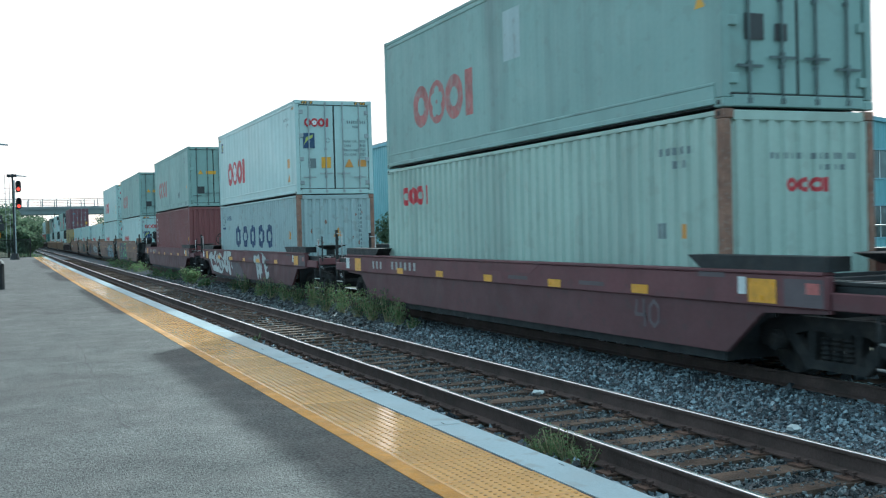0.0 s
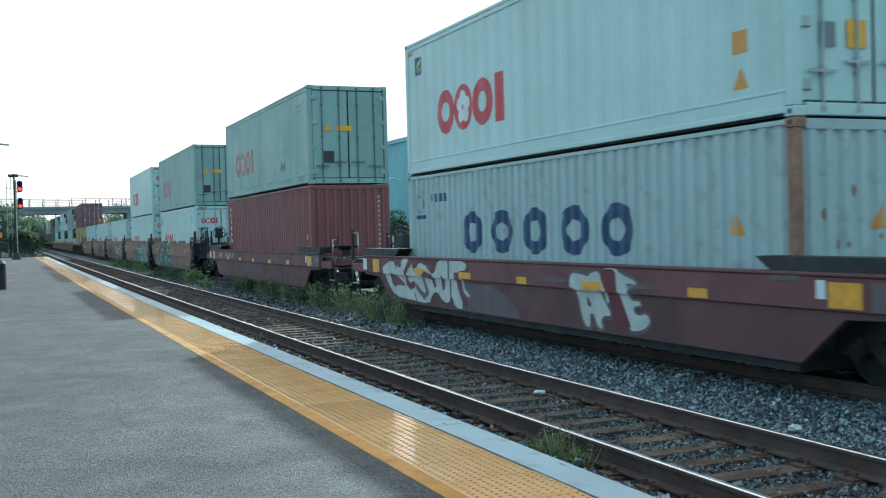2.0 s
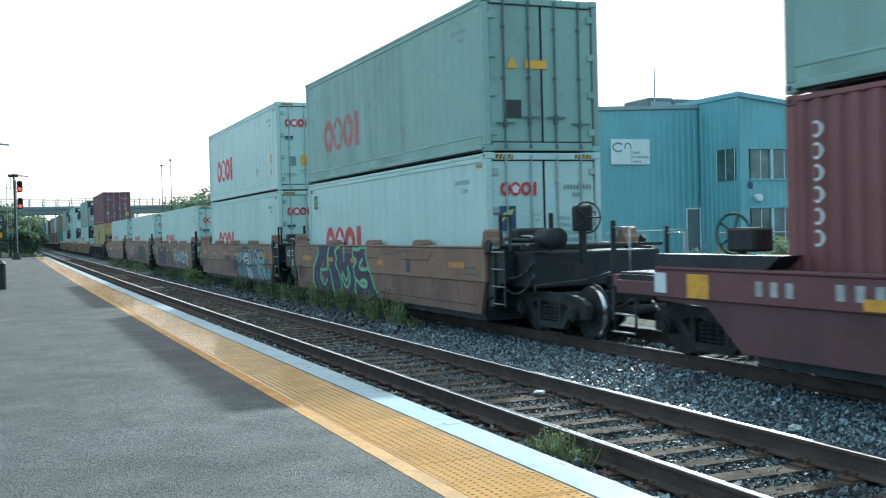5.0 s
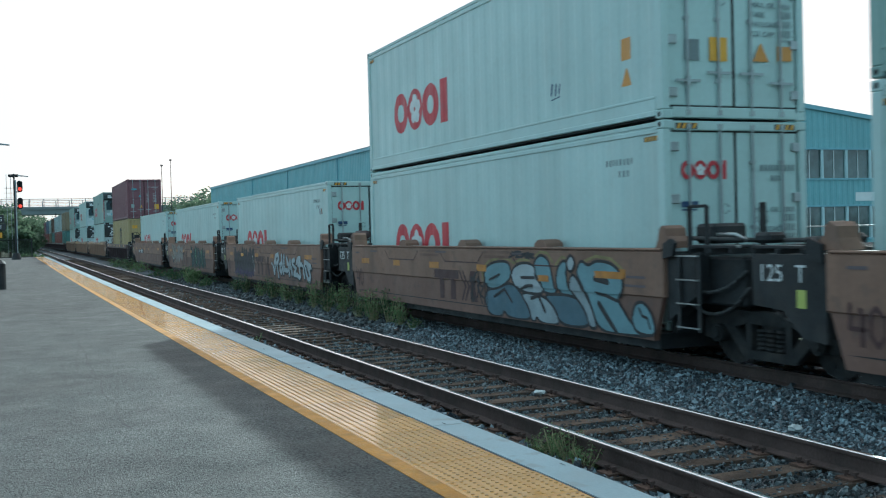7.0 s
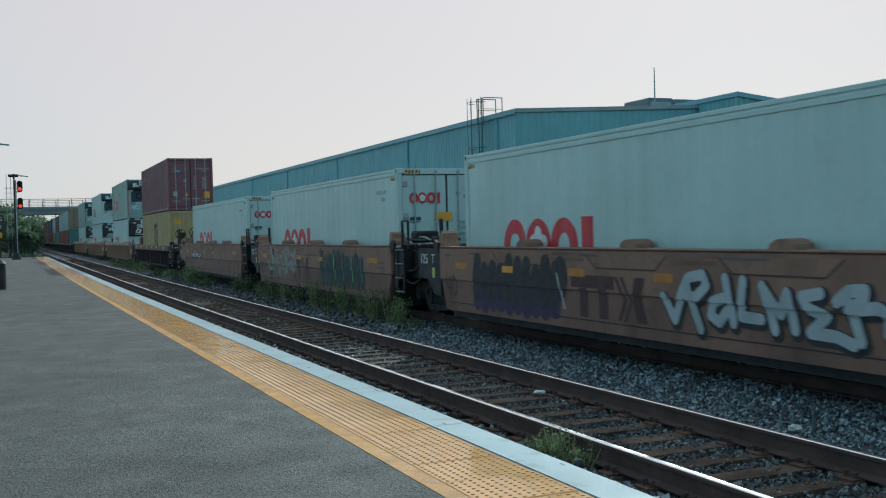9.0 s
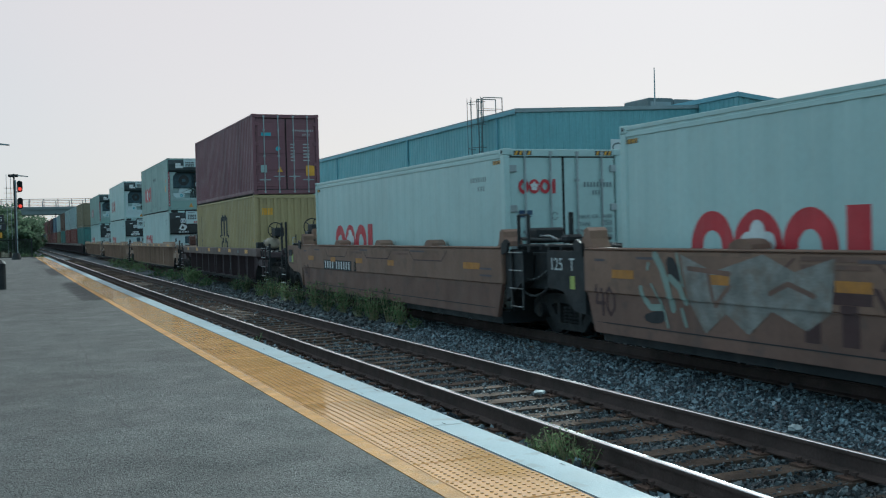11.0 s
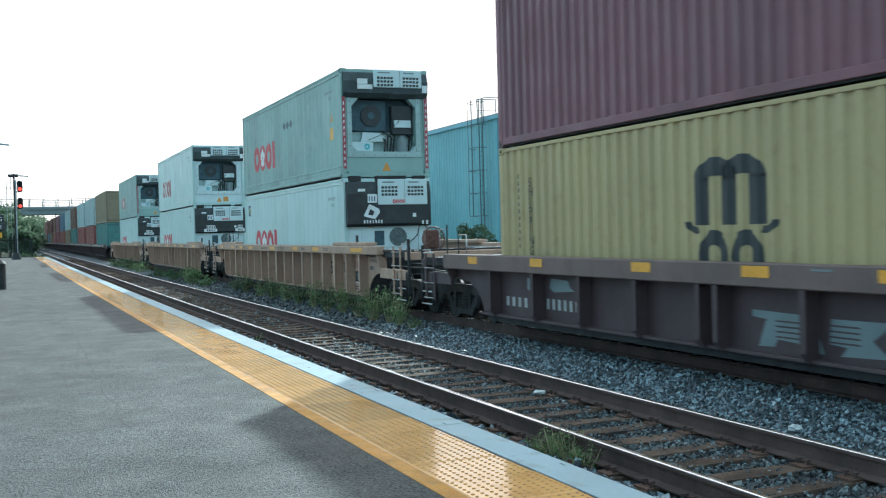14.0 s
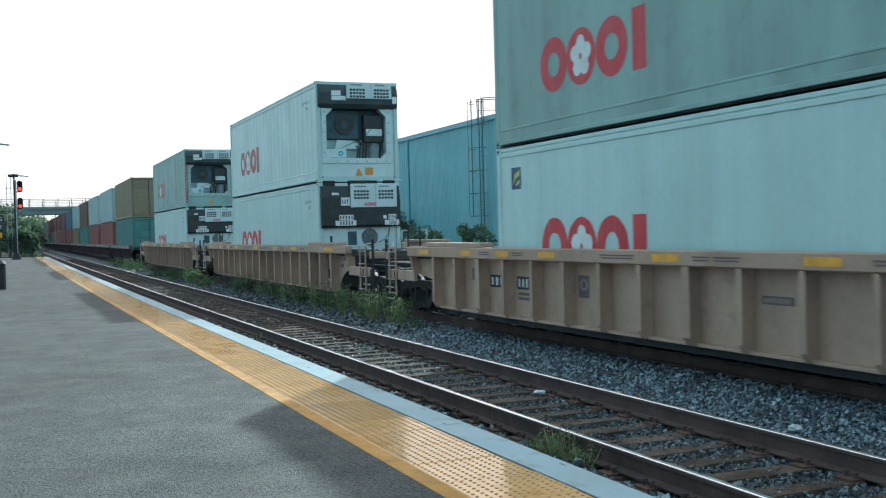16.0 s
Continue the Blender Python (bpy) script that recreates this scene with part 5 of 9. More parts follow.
slab(bm, [(HALL_X - 0.09, 8.55), (EDGE_X, 9.06), (EDGE_X + 3, 9.11), (EDGE_X + 3, 9.25), (EDGE_X, 9.28), (HALL_X - 0.09, 8.79)], "y", EDGE_Y - 0.06, 152.2)
part("roof", bm, M_ROOF, hall)
for y in (57.2, 72.4, 90.1, 108.0, 124.7):
    bm = bmesh.new()
    soft_box(bm, HALL_X - 0.10, HALL_X - 0.005, y - 0.06, y + 0.06, -0.9, 8.6, 0.01)
    part("downpipe", bm, M_CLAD_TRIM, hall)
for y in (73.8, 112.0):
    bm = bmesh.new()
    bar(bm, (HALL_X, y, 5.6), (HALL_X - 0.7, y, 5.75), 0.03)
    soft_box(bm, HALL_X - 1.0, HALL_X - 0.6, y - 0.14, y + 0.14, 5.68, 5.82, 0.03)
    part("wall_lamp", bm, M_WFRAME, hall)
# caged roof ladder
M_LADDER = mat("weathered_ladder_steel", (0.12, 0.17, 0.18), 0.6, metal=0.2, var=0.2, scale=3)
lad = thing("cage_ladder", "grey steel caged ladder up to the hall roof", "ladder")
LY, LX = 58.9, HALL_X - 0.35
for k in (-0.25, 0.25):
    bm = bmesh.new()
    bar(bm, (LX, LY + k, -0.6), (LX, LY + k, 9.9), 0.035)
    part("stile", bm, M_LADDER, lad)
for i in range(33):
    bm = bmesh.new()
    bar(bm, (LX, LY - 0.25, -0.3 + i * 0.3), (LX, LY + 0.25, -0.3 + i * 0.3), 0.015)
    part("rung", bm, M_LADDER, lad)
for z in (2.6, 4.0, 5.4, 6.8, 8.2, 9.6):
    bm = bmesh.new()
    ps = [(LX - 0.8 * math.sin(math.pi * i / 8), LY - 0.8 * math.cos(math.pi * i / 8), z) for i in range(9)]
    for a, b in zip(ps, ps[1:]):
        bar(bm, a, b, 0.02)
    part("hoop", bm, M_LADDER, lad)
for i in range(1, 8, 2):
    bm = bmesh.new()
    x, y = LX - 0.8 * math.sin(math.pi * i / 8), LY - 0.8 * math.cos(math.pi * i / 8)
    bar(bm, (x, y, 2.6), (x, y, 9.9), 0.018)
    part("cage_bar", bm, M_LADDER, lad)
for k in (-0.45, 0.45):
    bm = bmesh.new()
    bar(bm, (LX, LY + k, 8.3), (LX, LY + k, 9.9), 0.03)
    bar(bm, (LX, LY + k, 9.9), (LX + 1.3, LY + k, 9.9), 0.03)
    bar(bm, (LX + 1.3, LY + k, 8.6), (LX + 1.3, LY + k, 9.9), 0.03)
    bar(bm, (LX, LY + k, 9.2), (LX + 1.3, LY + k, 9.2), 0.02)
    part("roof_rail", bm, M_LADDER, lad)
# sign board on the end wall: plain shapes only
sign = thing("sign_board", "white company sign board on the turquoise wall", "sign")
bm = bmesh.new()
soft_box(bm, 34.25, 37.05, EDGE_Y - 0.10, EDGE_Y - 0.03, 5.5, 7.05, 0.02)
part("board", bm, M_WFRAME, sign)
sp = lambda u, v: (u, EDGE_Y - 0.104, v)
painted("emblem", arc(34.75, 6.55, 0.42, 0.30, 0.10, 40, 320), M_GREYINK, sign, sp)
painted("emblem", arc(35.45, 6.55, 0.26, 0.30, 0.09, -20, 200), M_GREYINK, sign, sp)
for txt, z in (("Metals", 6.16), ("Distribution", 5.89), ("Centre", 5.62)):
    lettering(txt, 0.27, M_NAVY, sign, Matrix(((1, 0, 0, 35.62), (0, 0, -1, EDGE_Y - 0.105), (0, 1, 0, z), (0, 0, 0, 1))))
# roof plant and mast
M_PLANT = mat("dull_grey_plant_casing", (0.15, 0.19, 0.20), 0.6, var=0.12, scale=1)
for x0, x1, z1 in ((39.4, 41.4, 10.15), (41.45, 43.4, 10.1)):
    u = thing("roof_unit", "grey ventilation unit on the hall roof", "roof unit", "roof units")
    bm = bmesh.new()
    slab(bm, [(x0, 9.1), (x1, 9.1), (x1, z1 - 0.06), (x1 - 0.1, z1), (x0 + 0.1, z1), (x0, z1 - 0.06)], "y", 58.2, 61)
    part("casing", bm, M_PLANT, u)
    bm = bmesh.new()
    box(bm, x0 + 0.2, x1 - 0.2, 58.17, 58.198, 9.4, z1 - 0.25)
    part("louvre", bm, M_ROOF, u)
mast = thing("roof_mast", "thin grey mast on the hall roof", "mast")
bm = bmesh.new()
cyl(bm, (38.45, 56, 9.2), (38.45, 56, 11.75), 0.05, 8, 0.03)
part("pole", bm, M_ROOF, mast)

# office block with two bands of windows
office = thing("office_block", "turquoise metal-clad office block with window bands", "building")
OX, OY = EDGE_X, 50.8
DOOR_X, DOOR_Z = 39.74, 2.68
bm = bmesh.new()
slab(bm, [(OX + 0.12, -0.95), (OX + 40, -0.95), (OX + 40, 4.4), (OX + 0.12, 9.35)], "y", OY + 0.25, EDGE_Y + 10)
part("core", bm, M_CLAD, office)
BANDS = ((-0.95, 0.55), (2.66, 4.33), (6.22, 9.0))
slope = lambda x: -(x - OX) * 0.117


def front(x, d, z, top):
    return (x, OY + d, z if not top else min(z, 9.4 + slope(x)))


for i, (lo, hi) in enumerate(BANDS):
    clad_wall("wall", OX + 0.02, OX + 24, lo, hi, office, (lambda x, d, z: (x, OY + d, z)) if i < 2 else (lambda x, d, z: (x, OY + d, z if z < 7 else 9.4 + slope(x))), 0.46, 0.045)
for i, (lo, hi) in enumerate(((-0.95, 9.3),)):
    clad_wall("side_wall", OY + 0.02, EDGE_Y - 0.02, lo, hi, office, lambda y, d, z: (OX - 0.02 + d, y, z), 0.45, 0.04)
bm = bmesh.new()
slab(bm, [(OX - 0.1, 9.32), (OX + 24, 9.32 + slope(OX + 24)), (OX + 24, 9.58 + slope(OX + 24)), (OX - 0.1, 9.60)], "y", OY - 0.12, EDGE_Y + 10)
part("roof", bm, M_CLAD_TRIM, office)
wx = [OX + 0.80] + [OX + 2.43 + 1.96 * k for k in range(12)]
for zb, zt in ((0.55, 2.66), (4.33, 6.22)):
    for a, b in zip(wx, wx[1:]):
        bm = bmesh.new()
        box(bm, a + 0.09, b - 0.09, OY + 0.10, OY + 0.12, zb + 0.06, zt - 0.06)
        pane = part("window", bm, M_WINDOW, office)
        bm = bmesh.new()
        soft_box(bm, b - 0.10, b + 0.10, OY - 0.02, OY + 0.2, zb, zt, 0.01)
        part("mullion", bm, M_MULLION, pane)
        bm = bmesh.new()
        m_ = (a + b) / 2
        box(bm, m_ - 0.022, m_ + 0.022, OY + 0.05, OY + 0.11, zb + 0.06, zt - 0.06)
        part("glazing_bar", bm, M_WFRAME, pane)
    for z in (zb, zt):
        bm = bmesh.new()
        soft_box(bm, wx[0] - 0.1, wx[-1], OY - 0.03, OY + 0.15, z - 0.05, z + 0.06, 0.01)
        part("window_sill", bm, M_CLAD_TRIM, office)
    bm = bmesh.new()
    box(bm, OX + 0.02, wx[0] - 0.1, OY + 0.0, OY + 0.2, zb, zt)
    part("wall_pier", bm, M_CLAD, office)
bm = bmesh.new()
box(bm, OX - 0.06, OX - 0.03, 51.15, 52.9, 4.35, 6.25)
sw = part("window", bm, M_WINDOW, office)
bm = bmesh.new()
for q in (51.15, 52.0, 52.86):
    box(bm, OX - 0.075, OX - 0.061, q, q + 0.05, 4.35, 6.25)
part("glazing_bar", bm, M_WFRAME, sw)
door = thing("door_1", "grey-green steel door with a white frame in the hall wall", "door", kind="structure")
bm = bmesh.new()
soft_box(bm, DOOR_X, DOOR_X + 0.92, EDGE_Y - 0.10, EDGE_Y - 0.05, DOOR_Z - 2.6, DOOR_Z, 0.01)
part("leaf", bm, M_PLANT, door)
bm = bmesh.new()
for x in (DOOR_X - 0.09, DOOR_X + 0.925):
    box(bm, x, x + 0.085, EDGE_Y - 0.12, EDGE_Y - 0.04, DOOR_Z - 2.6, DOOR_Z + 0.09)
box(bm, DOOR_X - 0.004, DOOR_X + 0.924, EDGE_Y - 0.12, EDGE_Y - 0.04, DOOR_Z + 0.005, DOOR_Z + 0.09)
part("door_frame", bm, M_WFRAME, door)
bm = bmesh.new()
cyl(bm, (OX + 1.2, OY - 0.02, 3.25), (OX + 1.2, OY - 0.35, 3.25), 0.22, 14)
part("wall_fan", bm, M_WFRAME, office)
op = lambda u, v: (u, OY - 0.004, v)
painted("wall_plate", ring(OX + 0.75, 4.0, 0.22, 0.22, 0.2)[:1], M_NAVY, office, op)
painted("wall_plate", rect(OX + 9.0, 2.95, OX + 10.6, 3.5), M_WFRAME, office, op)

# ---------- yard fence, weeds and a parked van beyond the train ----------
fence = thing("yard_fence", "low galvanised rail fence beside the yard", "fence")
FX = 17.0
for y, z in ((27.5, 1.62), (25.4, 1.65), (23.4, 1.68), (22.05, 1.58), (20.6, 1.57), (19.25, 1.69), (16.2, 1.70), (13.0, 1.70), (10.0, 1.70)):
    bm = bmesh.new()
    cyl(bm, (FX, y, -0.9), (FX, y, z), 0.022, 8)
    part("post", bm, M_STEEL, fence)
for line in ([(27.5, 1.59), (23.4, 1.65)], [(22.05, 1.55), (19.3, 1.54)], [(19.25, 1.66), (9.0, 1.68)], [(27.5, 0.2), (9.0, 0.2)]):
    tube("rail", [(FX, y, z) for y, z in line], 0.017, M_STEEL, fence)
tube("brace", [(FX, 23.0, 0.9), (FX, 22.1, 1.5)], 0.015, M_STEEL, fence)

van = thing("parked_car", "white hatchback parked in the yard", "car")
M_CARPAINT = mat("white_car_paint", (0.62, 0.68, 0.70), 0.25, var=0.04)
bm = bmesh.new()
slab(bm, [(-2.1, 0.35), (-2.05, 0.75), (-1.5, 0.92), (-0.75, 1.42), (0.9, 1.46), (1.75, 1.05), (2.05, 0.95), (2.1, 0.35)], "y", -0.85, 0.85)
part("body", bm, M_CARPAINT, van)
bm = bmesh.new()
slab(bm, [(-1.3, 0.96), (-0.72, 1.36), (0.85, 1.40), (1.5, 1.04)], "y", -0.862, 0.862)
part("side_window", bm, M_WINDOW, van)
for x in (-1.35, 1.35):
    for y in (-0.8, 0.8):
        bm = bmesh.new()
        cyl(bm, (x, y - 0.1, 0.32), (x, y + 0.1, 0.32), 0.32, 18)
        part("wheel", bm, M_GASKET, van)
van.matrix_basis = pose(30.5, 27.5, -0.9, 0, 0, 15)


# ---------- plants ----------
def leaves(rng, centres, n, size, flat=0.6):
    """Many small bent leaves scattered in clumps."""
    v, f = [], []
    for _ in range(n):
        cx, cy, cz, r = centres[rng.randrange(len(centres))]
        d = Vector((rng.gauss(0, 1), rng.gauss(0, 1), rng.gauss(0, 0.8))).normalized() * r * rng.uniform(0.35, 1.0) ** 0.6
        p = Vector((cx, cy, cz)) + d
        a = Vector((rng.gauss(0, 1), rng.gauss(0, 1), rng.gauss(0, flat))).normalized()
        b = a.cross(Vector((rng.gauss(0, 1), rng.gauss(0, 1), rng.gauss(0, 1)))).normalized()
        s = size * rng.uniform(0.6, 1.4)
        k = len(v)
        v += [tuple(p - a * s), tuple(p + b * s * 0.45), tuple(p + a * s), tuple(p - b * s * 0.45)]
        f.append((k, k + 1, k + 2, k + 3))
    return v, f


def tree(label, x, y, z, high, wide, seed, n=2600, size=0.28, leaf=None):
    rng = random.Random(seed)
    t = thing("tree", label, "tree", "trees by the line")
    bm = bmesh.new()
    cyl(bm, (0, 0, 0), (0.1, 0, high * 0.55), high * 0.028, 9, high * 0.016)
    cs = []
    for i in range(9):
        a = rng.uniform(0, 6.28)
        r = wide * rng.uniform(0.15, 0.85)
        h = high * rng.uniform(0.38, 0.92)
        tip = (r * math.cos(a), r * math.sin(a), h)
        cyl(bm, (0, 0, high * rng.uniform(0.25, 0.5)), tip, high * 0.012, 6, high * 0.004)
        cs.append((*tip, wide * rng.uniform(0.28, 0.5)))
    for i in range(8):
        a = rng.uniform(0, 6.28)
        cs.append((wide * rng.uniform(0.2, 0.95) * math.cos(a), wide * rng.uniform(0.2, 0.95) * math.sin(a), high * rng.uniform(0.25, 0.75), wide * rng.uniform(0.2, 0.4)))
    cs.append((0, 0, high * 0.85, wide * 0.4))
    part("trunk", bm, M_BARK, t)
    v, f = leaves(rng, cs, n, size)
    raw("crown", v, f, leaf or M_LEAF, t)
    t.location = (x, y, z)
    return t


def weed(label, x, y, z, high, wide, seed, n=260, size=0.035, material=None, stems=12, tips=None, feather=False):
    rng = random.Random(seed)
    w = thing("weed", label, "weed", "weeds along the ballast")
    bm = bmesh.new()
    cs = []
    for i in range(stems):
        a, r, h = rng.uniform(0, 6.28), wide * rng.uniform(0.1, 1.0), high * rng.uniform(0.45, 1.0)
        tip = Vector((r * math.cos(a), r * math.sin(a), h))
        base = Vector((tip.x * 0.25, tip.y * 0.25, 0))
        cyl(bm, base, tip, 0.006, 5, 0.003)
        for q in (0.35, 0.55, 0.75, 0.95):
            p = base.lerp(tip, q)
            cs.append((*p, wide * (0.36 if feather else 0.24)))
    tagged(part("stalk", bm, M_DRYWEED, w), kind="stuff")
    v, f = leaves(rng, cs, n, size, 1.0)
    tagged(raw("foliage", v, f, material or M_WEED, w), kind="stuff")
    if tips:
        v, f = leaves(rng, cs[3::4], n // 4, size * 0.6, 1.0)
        tagged(raw("seed_head", v, f, tips, w), kind="stuff")
    w.location = (x, y, z)
    return w


for i, (x, y, h) in enumerate(((4.5, 7.68, 0.24), (4.48, 7.92, 0.30), (4.46, 8.15, 0.30), (4.44, 8.4, 0.20))):
    weed("bushy feathery green weed growing beside the near rail", x, y, -0.27, h * 1.05, 0.16, 300 + i, 430, 0.013, M_FERN, stems=13, tips=M_SPRIG, feather=True)
weed("small green weed beside the near rail", 4.62, 6.28, -0.26, 0.16, 0.07, 2, 60, 0.022, stems=5)
weed("thin dry weed at the platform edge", 4.10, 8.5, -0.27, 0.22, 0.10, 3, 30, 0.018, M_DRYWEED, 8)
weed("sparse weed beside the near rail", 4.35, 19.5, -0.27, 0.25, 0.12, 4, 80, 0.02, stems=6)
rng = random.Random(11)
for i, (x, y, h, wd) in enumerate(((7.78, 20.4, 0.3, 0.26), (7.8, 21.2, 0.75, 0.3), (7.78, 22.0, 0.92, 0.3), (7.78, 22.9, 0.95, 0.32), (7.8, 24.0, 0.8, 0.32), (7.78, 25.2, 0.9, 0.32), (7.78, 26.5, 0.95, 0.34), (7.8, 28.0, 0.85, 0.32),
                                   (7.8, 29.6, 0.7, 0.32), (7.85, 31.2, 0.75, 0.34), (7.85, 32.8, 0.85, 0.34), (7.85, 34.6, 0.6, 0.32), (7.85, 36.8, 0.85, 0.32), (7.85, 39.0, 0.5, 0.32), (7.6, 44.0, 0.4, 0.5), (7.6, 46.5, 0.75, 0.5), (7.6, 48.5, 0.8, 0.5),
                                   (7.4, 52, 0.45, 0.6), (7.4, 57, 0.4, 0.6), (7.4, 66, 0.6, 0.8), (7.4, 72, 0.7, 0.9), (7.4, 80, 0.6, 0.9))):
    tall = h > 0.55
    weed("tall mixed green weeds with pale seed heads on the ballast" if tall else "low green weeds on the ballast", x + 0.06 + rng.uniform(-0.06, 0.06) + bend(y), y, -0.26, h * 0.85, wd, 20 + i,
         int(430 * h) if y < 42 else int(400 * h), 0.034 if y < 42 else 0.07, M_FERN if i % 2 and tall else None, int(26 * h) + 8, M_SPRIG if tall else None, feather=True)
for i, (x, y, h) in enumerate(((25.6, 63.5, 3.0), (25.0, 54.0, 2.9), (26.0, 71.6, 4.1), (19.6, 29.4, 2.15), (19.3, 24.4, 2.2), (19.6, 22.6, 2.45), (20.2, 32.4, 1.95), (19.4, 26.6, 1.9))):
    b = tree("leafy green bush in the yard behind the track", x, y, -0.9, h, h * (0.45 if h > 2.5 else 0.26), 60 + i, 2600 if h > 2.5 else 1100, 0.11 if h > 2.5 else 0.06, None if h > 2.5 else M_SPRIG)
    b.name = "bush"
    tagged(b, category="bush", group="bushes in the yard")

for i, (x, y, h, wd) in enumerate(((3.0, 112, 0.9, 0.8), (3.9, 118, 0.8, 0.9), (2.2, 120, 1.0, 1.0), (4.2, 127, 0.8, 1.0), (3.2, 133, 1.1, 1.2))):
    weed("rough sunlit grass and weeds past the platform end", x, y, -0.75, h, wd, 80 + i, 420, 0.10, stems=26, tips=M_DRYWEED)
# ---------- trees, bridge and the far end ----------
for i, (x, y, h, w) in enumerate(((-4.5, 136, 8.6, 3.6), (-1.6, 150, 7.6, 3.2), (1.0, 162, 6.6, 3.0), (2.6, 150, 4.2, 2.2), (3.2, 178, 6.0, 2.6), (-0.5, 190, 8.5, 4), (4.2, 206, 5.5, 2.6), (-8, 160, 11, 5),
                                  (5.0, 246, 7.0, 3.6), (2, 262, 9, 5), (7.0, 285, 8.0, 4), (3, 300, 11, 6), (9.5, 330, 9, 4.5), (7, 360, 11, 6), (13, 400, 11, 6), (21, 470, 12, 7), (30, 480, 12, 7), (42, 470, 13, 8),
                                  (29, 160, 8.5, 4), (33, 182, 9, 5), (38, 200, 11, 6), (33, 215, 10, 5), (41, 250, 12, 7), (30, 300, 12, 7), (35, 340, 13, 8), (-16, 170, 13, 8), (-14, 210, 13, 8), (-12, 250, 14, 8))):
    tree("broad leafy green tree beside the railway line", x, y, -0.9, h, w, 100 + i, 2200, 0.34)

for x, h in ((29.4, 17.0), (27.75, 16.0)):
    p = thing("light_mast", "slim dark yard light mast beyond the hall", "lamp post", "light masts beyond the hall")
    bm = bmesh.new()
    cyl(bm, (0, 0, 0), (0, 0, h), 0.10, 8, 0.05)
    part("pole", bm, M_BLACK, p)
    bm = bmesh.new()
    soft_box(bm, -0.22, 0.22, -0.15, 0.15, h - 0.05, h + 0.22, 0.03)
    part("lamp_head", bm, M_BLACK, p)
    p.location = (x, 200, -0.9)

bridge = thing("road_bridge", "grey road bridge with steel railings over the tracks", "bridge")
BY = 225
bm = bmesh.new()
slab(bm, [(-60, 7.0), (90, 7.0), (90, 8.0), (-60, 8.0)], "y", BY, BY + 0.5)
part("girder", bm, M_BRIDGE, bridge)
bm = bmesh.new()
box(bm, -60, 90, BY - 0.25, BY + 9, 8.003, 8.5)
part("deck", bm, M_BRIDGE, bridge)
bm = bmesh.new()
box(bm, -60, 90, BY + 8, BY + 8.5, 7.0, 8.0)
part("girder", bm, M_BRIDGE, bridge)
for yy in (BY - 0.1, BY + 8.8):
    for z in (8.75, 9.35, 10.02):
        bm = bmesh.new()
        soft_box(bm, -60, 90, yy - 0.04, yy + 0.04, z, z + (0.10 if z > 9.5 else 0.07), 0.01)
        part("railing", bm, M_BRIDGE, bridge)
    for i in range(-20, 26):
        bm = bmesh.new()
        soft_box(bm, i * 2.65 - 0.08, i * 2.65 + 0.08, yy - 0.09, yy + 0.09, 8.503, 10.15, 0.02)
        part("railing_post", bm, M_BRIDGE, bridge)
for x in (-9.5, 24.0):
    bm = bmesh.new()
    slab(bm, [(x, -0.95), (x + 1.4, -0.95), (x + 1.4, 6.99), (x, 6.99)], "y", BY + 0.2, BY + 8.4)
    part("pier", bm, M_BRIDGE, bridge)
bm = bmesh.new()
bar(bm, (10.1, BY - 0.3, 5.4), (10.1, BY - 0.3, 7.2), 0.08)
soft_box(bm, 9.6, 10.6, BY - 0.5, BY - 0.25, 4.3, 5.9, 0.1)
part("hanging_signal", bm, M_BLACK, bridge)

# ---------- platform furniture ----------
def lamp_post(x, y, reach):
    p = thing("platform_lamp", "slim grey platform lamp post with flat arm light", "lamp post", "lamps on the platform")
    bm = bmesh.new()
    cyl(bm, (0, 0, 0.5), (0.0, 0, 7.4), 0.09, 10, 0.07)
    part("pole", bm, M_BLACK, p)
    bm = bmesh.new()
    cyl(bm, (0, 0, 0), (0, 0, 0.55), 0.42, 12, 0.26)
    part("base", bm, M_BLACK, p)
    bm = bmesh.new()
    soft_box(bm, -0.45, 0.35, -0.15, 0.15, 7.12, 7.36, 0.03)
    part("bracket", bm, M_BLACK, p)
    bm = bmesh.new()
    slab(bm, [(0.3, 7.20), (reach, 7.14), (reach, 7.20), (0.3, 7.30)], "y", -0.16, 0.16)
    part("lamp_head", bm, M_STEEL, p)
    p.location = (x, y, 0.2)
    return p


lamp_post(1.08, 97.5, 1.15)
lamp_post(-0.65, 65.5, 1.2)

